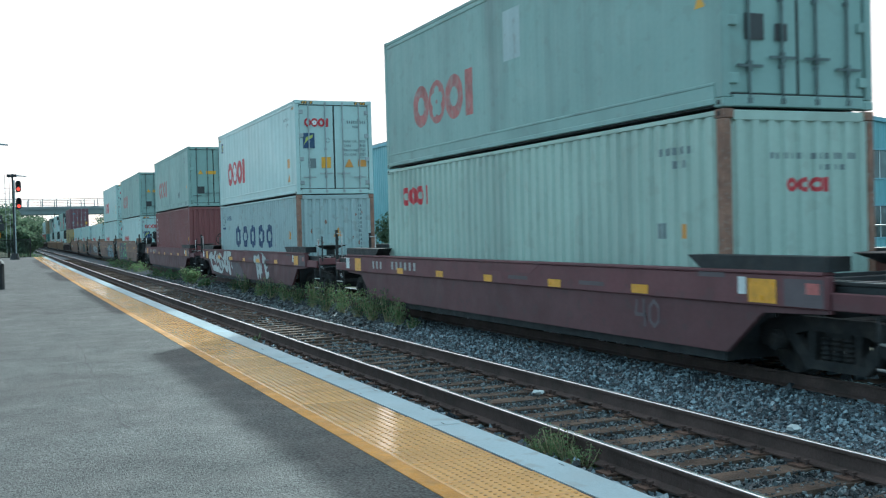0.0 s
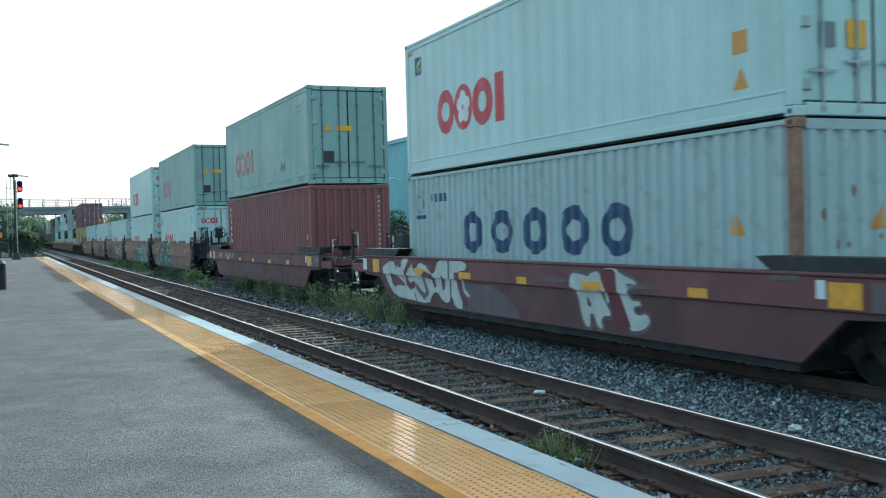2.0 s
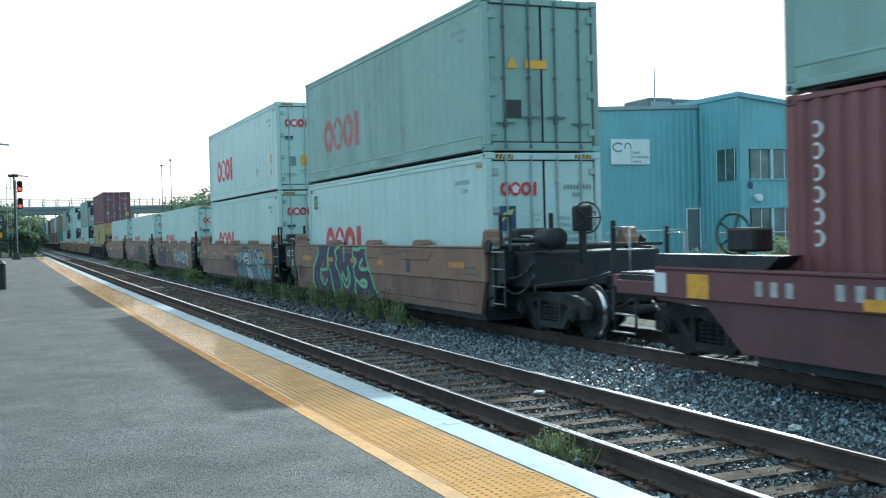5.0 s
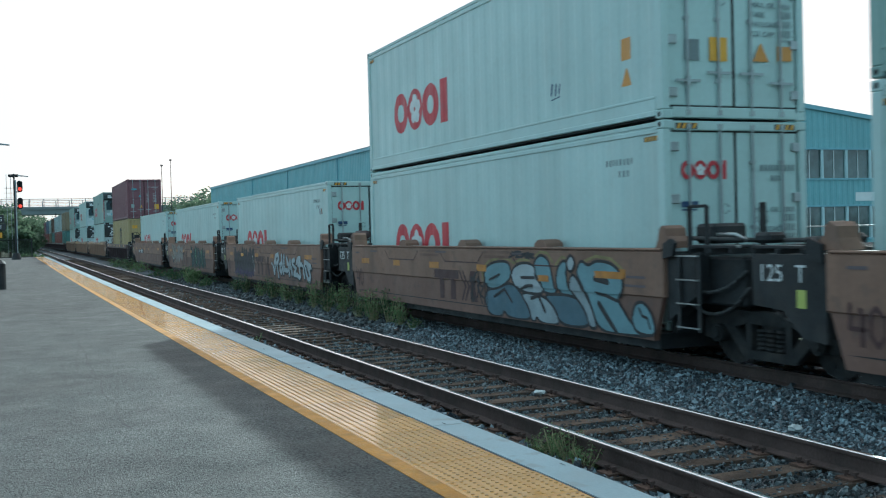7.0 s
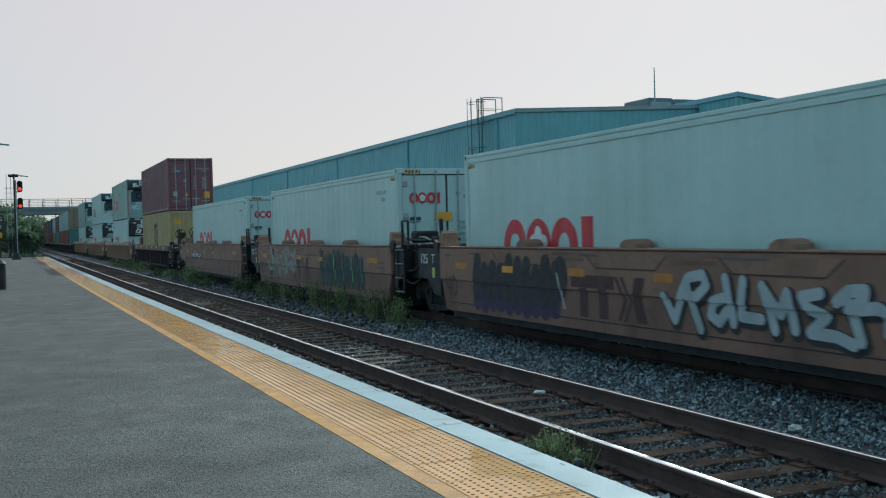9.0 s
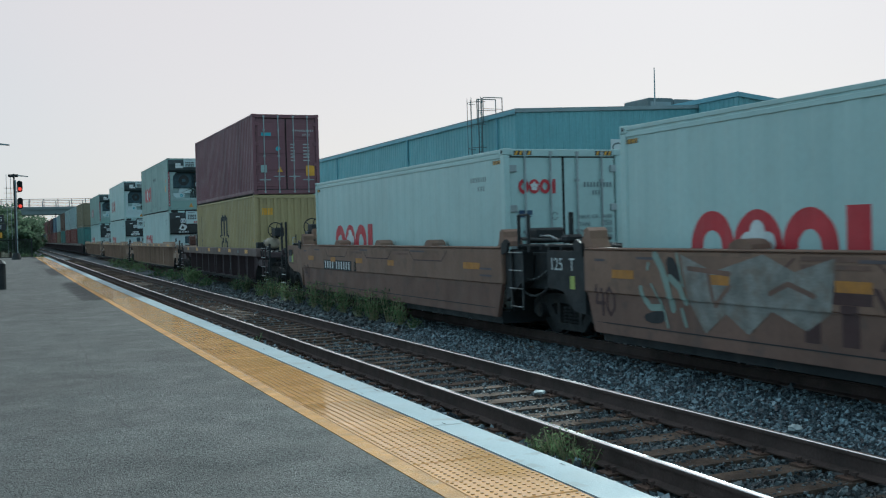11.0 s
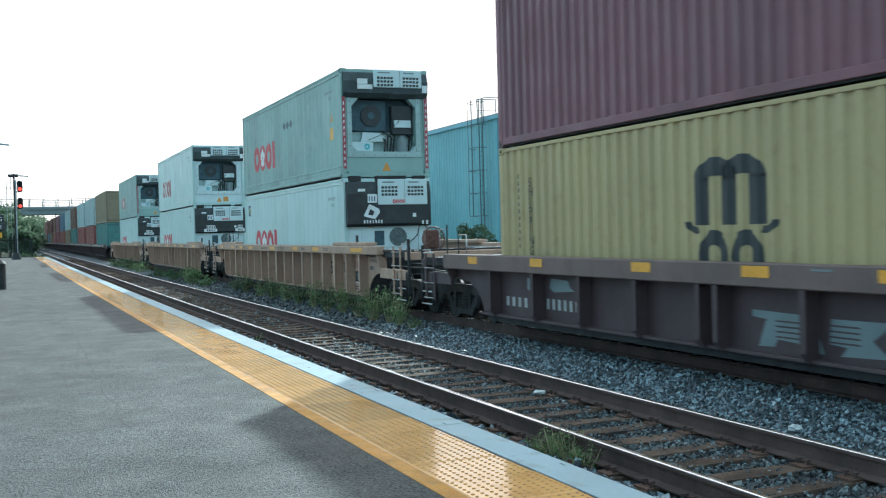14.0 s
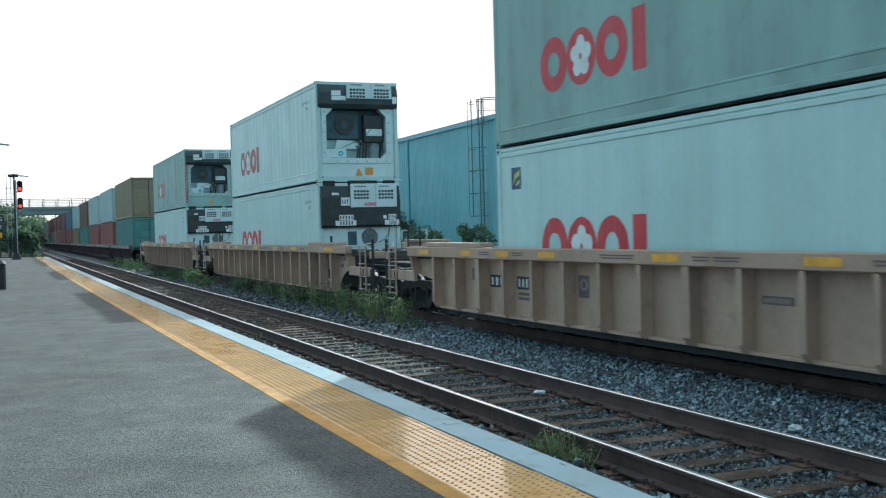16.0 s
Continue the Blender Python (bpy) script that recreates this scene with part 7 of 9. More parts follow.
def on_car(up, lo, lift):
    """Two places for paint on a side in two steps."""
    a = lambda u, v: tuple(Vector(up(u, v)) + Vector((-lift, 0, 0)))
    b = lambda u, v: tuple(Vector(lo(u, v)) + Vector((-lift, 0, 0)))
    return a, b


def rounded(outline, times=2):
    """An outline with its corners cut round."""
    for _ in range(times):
        outline = [p for (ax, ay), (bx, by) in zip(outline, outline[1:] + outline[:1])
                   for p in ((ax * 0.75 + bx * 0.25, ay * 0.75 + by * 0.25), (ax * 0.25 + bx * 0.75, ay * 0.25 + by * 0.75))]
    return outline


def clipped(loops, top):
    return [[(x, max(0.285, min(top, y))) for x, y in lp] for lp in loops]


def spray(c, up, lo, outline, fill, lift, rim=None, rim_w=0.05, split=0.845, top=1.455, times=2):
    """A sprayed shape with a drawn edge."""
    ol = rounded(outline, times)
    a, b = on_car(up, lo, lift)
    painted("graffiti", clipped([ol], top), fill, c, a, 0.02, low=b, split=split)
    if rim:
        a, b = on_car(up, lo, lift + 0.0008)
        painted("graffiti", clipped(stroke(ol + ol[:1], rim_w), top), rim, c, a, 0.02, join=True, low=b, split=split)


def sprayed_line(c, up, lo, line, w, fill, lift, rim=None, rim_w=0.10, split=0.845, top=1.455):
    """A sprayed stroke, with a wider one below it as its edge."""
    for m_, ww, k in ([(rim, w + rim_w, lift)] if rim else []) + [(fill, w, lift + 0.0008)]:
        a, b = on_car(up, lo, k)
        painted("graffiti", clipped(stroke(line, ww), top), m_, c, a, 0.02, join=True, low=b, split=split)


def silver_word(c, up, lo):
    """Slanted silver letters with a black edge."""
    lines = ([(0.98, 0.87), (1.2, 0.58), (1.36, 0.92), (1.51, 1.13), (1.81, 1.18), (1.89, 1.05), (1.68, 0.9), (1.48, 0.89)], [(1.48, 1.09), (1.56, 0.81), (1.73, 0.5)],
             [(2.19, 0.91), (1.99, 0.85), (1.93, 0.69), (2.1, 0.61), (2.24, 0.76)], [(2.25, 1.15), (2.36, 0.62)], [(2.57, 1.13), (2.5, 0.71), (2.85, 0.7)],
             [(2.90, 1.08), (3.08, 0.59)], [(2.94, 1.03), (3.18, 0.78), (3.30, 1.02), (3.40, 0.62)])
    more = ([(3.81, 1.04), (3.53, 0.99), (3.62, 0.87), (3.88, 0.8), (3.63, 0.61), (4.01, 0.6), (4.25, 0.53)], [(4.04, 0.96), (4.21, 1.08), (4.43, 1.1), (4.42, 1.01), (4.2, 0.88)],
            [(4.18, 1.01), (4.28, 0.76), (4.35, 0.57)], [(4.28, 0.89), (4.6, 0.93), (4.73, 0.85), (4.7, 0.69), (4.8, 0.57)],
            [(5.57, 0.88), (5.2, 0.96), (4.96, 1.0), (4.91, 0.89), (4.98, 0.71), (5.14, 0.54), (5.33, 0.48), (5.42, 0.59), (5.31, 0.76), (5.2, 0.83), (5.57, 0.88)])
    for i, line in enumerate(lines + more):
        sprayed_line(c, up, lo, [(x + 0.03, y - 0.03) for x, y in line], 0.21, M_SPRAYBLACK, 0.005)
        sprayed_line(c, up, lo, line, 0.135, M_SILVER, 0.008 + 0.0002 * i)


def blue_word(c, up, lo):
    """Fat blue and silver letters that lean on each other."""
    ink = M_SPRAYBLACK
    put = lambda ol, fill, k: spray(c, up, lo, ol, fill, 0.002 + 0.001 * k, ink, 0.045)
    put([(1.14, 0.76), (1.11, 0.89), (1.09, 1.09), (1.4, 1.21), (1.82, 1.25), (2.07, 1.23), (2.17, 1.08), (2.09, 0.91), (1.53, 0.74)], M_PALEBLUE, 0)
    put([(1.14, 0.74), (1.57, 0.76), (2.09, 0.91), (2.43, 0.75), (2.75, 0.48), (2.81, 0.29), (1.98, 0.28), (1.81, 0.41), (1.73, 0.28), (1.23, 0.28), (1.05, 0.52)], M_STEELBLUE, 1)
    put([(2.39, 0.75), (3.15, 0.73), (3.46, 0.64), (3.69, 0.45), (3.77, 0.28), (3.13, 0.27), (3.01, 0.38), (2.94, 0.28), (2.81, 0.3), (2.75, 0.5)], M_PALESILVER, 2)
    put([(2.21, 1.12), (2.45, 1.22), (2.79, 1.24), (3.05, 1.17), (3.01, 1.02), (3.23, 0.9), (3.25, 0.8), (3.15, 0.73), (2.39, 0.75), (2.16, 0.96)], M_SILVER, 3)
    put([(3.04, 1.02), (2.96, 1.23), (3.16, 1.37), (3.37, 1.35), (3.52, 1.24), (3.6, 0.98), (3.71, 0.75), (3.22, 0.77), (3.26, 0.89)], M_PALEBLUE, 0)
    put([(3.71, 0.86), (3.73, 1.15), (3.91, 1.29), (4.06, 1.28), (4.02, 1.1), (4.07, 0.88), (4.23, 0.76), (3.94, 0.7)], M_PALEBLUE, 1)
    put([(3.22, 0.74), (3.71, 0.76), (4.06, 0.77), (4.45, 0.7), (4.6, 0.51), (4.65, 0.31), (3.78, 0.29), (3.64, 0.54)], M_STEELBLUE, 4)
    put([(4.33, 1.11), (4.42, 1.27), (4.53, 1.3), (4.69, 1.22), (4.9, 1.31), (5.26, 1.29), (5.5, 1.2), (5.62, 1.02), (5.58, 0.86), (5.41, 0.78), (5.57, 0.63), (5.8, 0.43), (6.3, 0.32), (5.46, 0.28), (4.91, 0.3), (4.69, 0.68), (4.49, 0.95)], M_PALEBLUE, 5)
    put([(4.16, 1.09), (4.33, 1.07), (4.56, 0.79), (4.72, 0.63), (4.89, 0.32), (4.65, 0.31), (4.55, 0.56), (4.23, 0.77), (4.11, 0.85)], M_PALESILVER, 6)
    put([(4.18, 1.39), (4.29, 1.32), (4.3, 1.22), (4.19, 1.11), (4.08, 1.16), (4.05, 1.28)], M_SILVER, 6)
    put([(5.81, 0.64), (5.9, 0.76), (6.08, 0.77), (6.25, 0.64), (6.33, 0.45), (6.3, 0.32), (5.89, 0.34), (5.78, 0.48)], M_PALEBLUE, 7)
    for line, w in (([(4.87, 1.05), (5.22, 1.01)], 0.09), ([(4.88, 0.84), (5.14, 0.81), (5.43, 0.75)], 0.05), ([(4.93, 0.69), (5.17, 0.49), (5.39, 0.29)], 0.09), ([(5.97, 0.68), (6.03, 0.58), (6.16, 0.56), (6.22, 0.42)], 0.04),
                    ([(2.54, 0.99), (3.01, 1.0)], 0.05), ([(2.43, 0.78), (2.74, 0.86), (2.94, 0.87)], 0.05), ([(2.83, 0.66), (3.09, 0.72), (3.3, 0.47)], 0.06), ([(1.31, 0.91), (1.73, 1.02)], 0.04), ([(1.45, 0.62), (1.86, 0.77), (2.14, 0.56)], 0.05)):
        sprayed_line(c, up, lo, line, w, ink, 0.0105)


def white_word(c, up, lo):
    """Tall dull white letters with dark red and grey gaps."""
    kw = dict(split=0.862, top=1.215)
    spray(c, up, lo, [(-6.2, 1.22), (-6.78, 1.06), (-6.9, 0.95), (-6.57, 0.62), (-6.14, 0.36), (-5.09, 0.33), (-4.16, 0.29), (-4.01, 0.48), (-3.76, 0.58), (-3.47, 0.39), (-3.15, 0.36), (-3.03, 0.54), (-2.87, 0.29), (-2.37, 0.29), (-2.82, 0.88), (-2.58, 1.01), (-2.2, 1.02),
                      (-2.19, 1.24), (-3.11, 1.24), (-3.6, 1.24), (-3.78, 0.98), (-3.95, 0.96), (-4.29, 1.17), (-4.66, 1.16), (-4.77, 1.02), (-4.87, 0.93), (-5.05, 1.24), (-5.65, 1.25), (-5.68, 0.99)], M_SPRAYWHITE, 0.002, C_PLUM, 0.05, times=1, **kw)
    for ol, m_ in (([(-6.44, 0.87), (-6.22, 0.9), (-5.58, 0.71), (-5.48, 0.62), (-5.9, 0.65), (-6.12, 0.57), (-6.34, 0.68)], C_MAROON), ([(-5.29, 1.19), (-5.01, 1.24), (-5.02, 1.06), (-5.22, 1.01)], M_OLDGREY),
                   ([(-4.57, 1.25), (-3.68, 1.24), (-3.72, 1.01), (-3.9, 0.98), (-3.94, 1.13), (-4.2, 1.15), (-4.33, 1.08)], M_OXRED), ([(-3.41, 0.96), (-3.28, 0.77), (-3.39, 0.58), (-3.54, 0.76)], C_MAROON),
                   ([(-2.86, 0.98), (-2.66, 1.01), (-2.59, 0.85), (-2.38, 0.58), (-2.22, 0.34), (-2.37, 0.29), (-2.6, 0.55)], C_MAROON), ([(-2.32, 0.86), (-2.2, 0.84), (-2.18, 0.74), (-2.30, 0.72)], M_OLDGREY)):
        spray(c, up, lo, ol, m_, 0.0045, times=1, **kw)
    for line, w, m_ in (([(-5.21, 1.1), (-5.42, 0.91), (-5.39, 0.72), (-5.18, 0.63), (-4.98, 0.69)], 0.14, M_OXRED), ([(-4.84, 0.65), (-4.6, 0.53), (-4.42, 0.45), (-4.23, 0.55), (-4.41, 0.76), (-4.45, 0.9)], 0.12, M_OLDGREY),
                        ([(-4.34, 0.92), (-3.95, 0.87), (-3.84, 0.71)], 0.12, M_OXRED), ([(-3.06, 1.2), (-3.05, 0.5)], 0.05, C_PLUM), ([(-2.49, 0.89), (-2.41, 0.66), (-2.21, 0.58)], 0.08, M_SPRAYWHITE), ([(-4.95, 0.5), (-4.86, 0.34)], 0.04, C_PLUM),
                        ([(-6.05, 1.2), (-5.95, 1.0)], 0.07, M_OLDGREY)):
        sprayed_line(c, up, lo, line, w, m_, 0.0055, **kw)
    spray(c, up, lo, [(1.6, 1.16), (2.04, 1.12), (2.14, 1.1), (2.17, 1.15), (2.49, 1.2), (2.55, 0.89), (2.4, 0.9), (2.78, 0.5), (2.43, 0.49), (2.5, 0.3), (2.32, 0.3), (2.2, 0.51), (2.12, 0.49), (2.16, 0.3), (1.92, 0.3), (1.72, 0.86), (1.55, 0.86)], M_SPRAYWHITE, 0.002, M_OLDGREY, 0.06, times=1, **kw)
    spray(c, up, lo, [(2.49, 1.23), (2.91, 1.24), (2.98, 1.17), (3.44, 1.06), (3.42, 0.96), (3.18, 0.92), (3.2, 0.79), (3.45, 0.8), (3.47, 0.69), (3.27, 0.67), (3.35, 0.59), (3.6, 0.65), (3.71, 0.49), (3.44, 0.34), (3.11, 0.33), (2.8, 0.9)], M_SPRAYWHITE, 0.0035, M_OLDGREY, 0.05, times=1, **kw)
    spray(c, up, lo, [(2.51, 1.19), (2.89, 1.2), (2.9, 1.01), (2.9, 0.88), (3.08, 0.6), (3.23, 0.36), (2.8, 0.36), (2.74, 0.69), (2.62, 0.88), (2.5, 1.0)], M_OXRED, 0.0055, times=1, **kw)
    sprayed_line(c, up, lo, [(2.51, 0.98), (2.62, 0.73)], 0.06, M_SPRAYWHITE, 0.0065, **kw)
    for ol in ([(2.02, 0.81), (2.2, 0.63), (2.04, 0.63)], [(3.21, 0.92), (3.46, 0.94), (3.48, 0.82), (3.22, 0.79)], [(3.27, 0.69), (3.58, 0.67), (3.36, 0.6)]):
        spray(c, up, lo, ol, C_PLUM, 0.0055, times=1, **kw)


def plates(c, up, items, material, h=0.12, lift=0.0035):
    for u, z, w in items:
        painted("reflector", rect(u - w / 2, z - h / 2, u + w / 2, z + h / 2), material, c, lambda a, b: tuple(Vector(up(a, b)) + Vector((-lift, 0, 0))))


def maroon_car_marks(number, graffiti=False):
    def f(c, up, lo):
        plates(c, up, [(-7.27, 1.03, 0.44)], M_REFLECT, 0.30)
        plates(c, up, [(-4.4, 0.95, 0.36), (-2.2, 0.95, 0.36), (0.0, 0.94, 0.36), (2.4, 0.94, 0.40), (4.75, 0.95, 0.40)], M_REFLECT)
        plates(c, up, [(7.2, 1.03, 0.47)], M_REFLECT, 0.27)
        plates(c, up, [(6.86, 1.08, 0.14)], M_WHITEINK, 0.20)
        plates(c, up, [(7.86, 1.03, 0.6)], M_OLDGREY, 0.30)
        plates(c, up, [(8.0, 1.08, 0.2)], M_LOGO_FADED, 0.12, 0.006)
        plates(c, up, [(-8.06, 1.05, 0.26)], M_WHITEINK, 0.26)
        plates(c, up, [(1.15, 0.99, 0.7), (3.5, 0.98, 0.7), (6.3, 1.19, 0.5)], M_OLDGREY, 0.06)
        bm = bmesh.new()
        slab(bm, [(-1.9, 1.215), (-1.6, 1.07), (0.4, 1.07), (0.4, 1.215)], "x", -1.606, -1.602)
        part("stiffener", bm, C_MAROON, c)
        if number:
            for line in ([(4.62, 0.78), (4.58, 0.60), (4.82, 0.60)], [(4.78, 0.80), (4.80, 0.46)], [(5.02, 0.80), (4.92, 0.72), (4.92, 0.54), (5.02, 0.46), (5.12, 0.54), (5.12, 0.72), (5.02, 0.80)]):
                sprayed_line(c, lo, lo, line, 0.05, M_OLDGREY, 0.0012)
            number_bars(c, up, -6.2, 0.96, 0.75, 0.17, 3, M_NUMBER)
            number_bars(c, up, -4.95, 0.97, 1.6, 0.17, 6, M_NUMBER)
        if graffiti:
            a, b = on_car(up, lo, 0.0005)
            painted("cover_paint", [[(-2.6, 0.30), (-0.1, 0.29), (-0.5, 0.6), (-1.2, 0.80), (-2.4, 0.80)]], M_OLDGREY, c, b)
            white_word(c, up, lo)
            plates(c, up, [(-4.63, 0.97, 0.46), (-2.32, 0.95, 0.5), (2.16, 0.94, 0.40)], M_REFLECT, 0.12, 0.009)
    return f


def stencil(c, up, lo, u, z, h=0.62):
    """A faded dark stencil of two barred posts and a slanted band."""
    a, b = on_car(up, lo, 0.0006)
    go = lambda loops: painted("stencil", loops, M_OXIDE, c, a, 0.03, low=b, split=0.845)
    go(rect(u, z + h * 0.70, u + 1.20, z + h))
    go(rect(u + 0.22, z, u + 0.45, z + h * 0.695))
    go(rect(u + 0.76, z, u + 1.0, z + h * 0.695))
    go([[(u + 1.20, z + h), (u + 1.28, z + h), (u + 1.50, z + h * 0.48), (u + 1.34, z), (u + 1.26, z), (u + 1.42, z + h * 0.48)]])
    go([[(u + 1.35, z + h), (u + 1.43, z + h), (u + 1.65, z + h * 0.48), (u + 1.49, z), (u + 1.41, z), (u + 1.57, z + h * 0.48)]])
    go([[(u + 1.72, z + h), (u + 1.98, z + h), (u + 1.86, z + h * 0.52), (u + 2.0, z), (u + 1.74, z), (u + 1.64, z + h * 0.48)]])


def scribble(c, up, lo, u, z, w, h, turns, seed):
    """A quick black tag that crosses itself."""
    r = random.Random(seed)
    for k in range(turns):
        x, y = u + w * (k + 0.5) / turns, z + h * r.uniform(0.3, 0.7)
        line = [(x + w * r.uniform(-0.25, 0.25), max(0.32, min(1.42, y + h * r.uniform(-0.5, 0.5)))) for _ in range(4)]
        sprayed_line(c, up, lo, line, 0.035, M_SPRAYBLACK, 0.0015 + 0.0003 * k)


def brown_marks(k):
    def f(c, up, lo):
        plates(c, up, [(-5.2 if k == 3 else -5.5, 1.13, 0.9 if k == 3 else 0.55)] + ([] if k == 3 else [(-3.4, 1.12, 0.40), (-1.25, 1.12, 0.50)]) + [(0.98, 1.11, 0.42), (5.3, 1.14, 0.75)], M_REFLECT_OLD, 0.12)
        plates(c, up, [(-6.1, 1.32, 0.28), (5.9, 1.10, 0.5), (5.9, 0.98, 0.5), (-4.9, 1.36, 0.5), (-0.9, 1.38, 0.55), (2.6, 1.38, 0.8)], M_OLDGREY, 0.035)
        for line in ([(-6.20, 0.95), (-6.24, 0.70), (-6.02, 0.70)], [(-6.07, 0.90), (-6.06, 0.54)], [(-5.86, 0.93), (-5.95, 0.84), (-5.95, 0.64), (-5.86, 0.54), (-5.77, 0.64), (-5.77, 0.84), (-5.86, 0.93)]):
            sprayed_line(c, up, lo, line, 0.05, M_OXIDE, 0.0012)
        seam, flat = on_car(up, lo, 0.0028)
        for y0 in (-4.14, -0.97, 2.12):
            painted("weld_seam", stroke([(y0, 1.40), (y0 + 0.27, 1.20), (y0 + 1.77, 1.20), (y0 + 2.04, 1.40)], 0.022), M_OXIDE, c, seam, 0.02, join=True)
        # Black line painted for the shade in the fold of the lower side.
        painted("weld_seam", stroke([(-6.3, 0.425), (6.3, 0.425)], 0.016), M_SPRAYBLACK, c, flat, 0.4, join=True)
        for u0 in (-2.0, 1.11):
            for z in (1.29, 1.375):
                painted("vent_bar", rect(u0, z, u0 + 0.98, z + 0.05), C_BROWN_LOW, c, seam)
        a, b = on_car(up, lo, 0.0002)
        if k == 3:
            sil = [(-4.1, 1.455), (-4.04, 1.29), (-4.6, 0.86), (-4.7, 0.51), (-4.45, 0.285), (0.6, 0.285), (0.68, 0.41), (0.47, 0.51), (0.15, 0.94), (-0.06, 1.3), (0.0, 1.455), (-0.37, 1.455), (-0.65, 1.39), (-1.0, 1.40), (-1.08, 1.455)]
            a, b = on_car(up, lo, 0.002)
            painted("graffiti", [sil], M_PURPLE, c, a, 0.03, low=b, split=0.845)
            a, b = on_car(up, lo, 0.004)
            for line in ([(-4.1, 1.45), (-4.04, 1.29), (-4.3, 1.07), (-4.6, 0.86), (-4.68, 0.68), (-4.7, 0.51), (-4.43, 0.30)], [(-3.22, 1.22), (-3.24, 1.0), (-3.27, 0.86), (-3.6, 0.83), (-3.9, 0.83), (-3.97, 0.72), (-3.97, 0.60), (-3.78, 0.46), (-3.5, 0.46), (-3.35, 0.58)],
                         [(-3.04, 1.43), (-3.15, 1.30), (-3.19, 1.16), (-3.06, 0.84), (-2.96, 0.62), (-2.74, 0.30)], [(-2.13, 1.45), (-2.35, 1.42), (-2.54, 1.31), (-2.39, 1.15), (-2.5, 1.01), (-2.3, 0.82), (-2.16, 0.65), (-2.03, 0.31)], [(-1.75, 1.45), (-1.78, 1.08)],
                         [(-2.02, 0.82), (-2.05, 0.66), (-1.85, 0.5), (-1.6, 0.42), (-1.38, 0.60), (-1.40, 0.8), (-1.46, 0.96), (-1.56, 0.64), (-1.73, 0.61), (-2.02, 0.82)], [(-1.02, 1.40), (-1.07, 1.22), (-0.76, 1.11), (-1.02, 0.95), (-1.01, 0.73), (-0.92, 0.63), (-1.0, 0.38), (-0.86, 0.30)],
                         [(-1.0, 1.40), (-0.65, 1.38), (-0.37, 1.45), (0.0, 1.45), (-0.06, 1.3), (0.05, 1.1), (0.15, 0.94), (0.3, 0.72), (0.47, 0.51), (0.66, 0.42)], [(-0.3, 1.16), (-0.46, 1.08), (-0.56, 0.97), (-0.42, 0.91), (0.12, 0.94)],
                         [(-0.88, 0.66), (-0.54, 0.54), (-0.3, 0.50), (-0.11, 0.52), (-0.07, 0.61), (-0.33, 0.67), (-0.6, 0.6)]):
                painted("graffiti", stroke(line, 0.085), M_GREEN, c, a, 0.025, join=True, low=b, split=0.845)
            for lp in ([(-3.84, 0.92), (-3.6, 1.10), (-3.55, 0.92)], [(-3.9, 0.78), (-3.5, 0.56), (-3.75, 0.51), (-3.92, 0.62)], [(-0.46, 0.97), (-0.32, 1.07), (-0.2, 0.96)], [(-0.5, 0.58), (-0.32, 0.63), (-0.12, 0.57), (-0.3, 0.54)], [(-1.92, 0.72), (-1.65, 0.54), (-1.52, 0.54), (-1.66, 0.62)]):
                painted("graffiti", [lp], C_BROWN, c, a, 0.02, low=b, split=0.845)
            plates(c, up, [(-2.9, 1.11, 0.42), (-1.06, 1.11, 0.34)], M_REFLECT_OLD, 0.11, 0.008)
            bar_lines(c, on_car(up, lo, 0.0)[0], 2.6, 0.93, 1, 0.26, 0.26, 0.1, M_INK, 2)
        elif k == 4:
            stencil(c, up, lo, -1.25, 0.48, 0.56)
            scribble(c, up, lo, 0.52, 0.48, 0.55, 0.56, 9, 4)
            scribble(c, up, lo, 2.15, 1.30, 0.85, 0.12, 8, 6)
            for line in ([(1.02, 0.9), (1.02, 1.1), (1.3, 1.24), (1.8, 1.31), (2.1, 1.28), (2.25, 1.22), (2.5, 1.28), (2.85, 1.28)], [(3.05, 1.35), (3.2, 1.42), (3.45, 1.40), (3.62, 1.25)], [(3.68, 1.2), (3.9, 1.35), (4.02, 1.33)], [(4.6, 1.30), (4.9, 1.37), (5.3, 1.34), (5.6, 1.2)]):
                sprayed_line(c, up, lo, line, 0.045, M_HALO, 0.0008)
            blue_word(c, up, lo)
            plates(c, up, [(5.25, 1.11, 0.75), (3.31, 1.0, 0.34)], M_REFLECT_OLD, 0.10, 0.012)
        elif k == 5:
            rr = random.Random(9)
            under, over = [], []
            for i in range(10):
                x = -4.85 + i * 0.32
                under += stroke([(x, rr.uniform(0.46, 0.54)), (x + 0.03, 0.8), (x + 0.06, rr.uniform(0.98, 1.16))], 0.33)
                over += stroke([(x - 0.03, rr.uniform(0.62, 0.74)), (x, 0.9), (x + 0.08, rr.uniform(1.04, 1.27))], 0.29)
            for lift, loops, m_ in ((0.003, under, M_PURPLE), (0.0045, over, M_SPRAYBLACK), (0.004, stroke([(-1.72, 1.22), (-1.68, 0.98), (-1.78, 0.80)], 0.30), M_SPRAYBLACK)):
                a, b = on_car(up, lo, lift)
                painted("graffiti", [[(x, max(0.285, min(1.455, y))) for x, y in lp] for lp in loops], m_, c, a, 0.02, join=True, low=b, split=0.845)
            a, b = on_car(up, lo, 0.006)
            painted("graffiti", stroke([(-1.85, 1.1), (-1.75, 0.8), (-1.65, 0.55)], 0.04), M_SPRAYWHITE, c, a, join=True, low=b, split=0.845)
            plates(c, up, [(-3.55, 1.11, 0.40)], M_REFLECT, 0.11, 0.008)
            stencil(c, up, lo, -1.42, 0.47)
            silver_word(c, up, lo)
        elif k == 6:
            a, b = on_car(up, lo, 0.003)
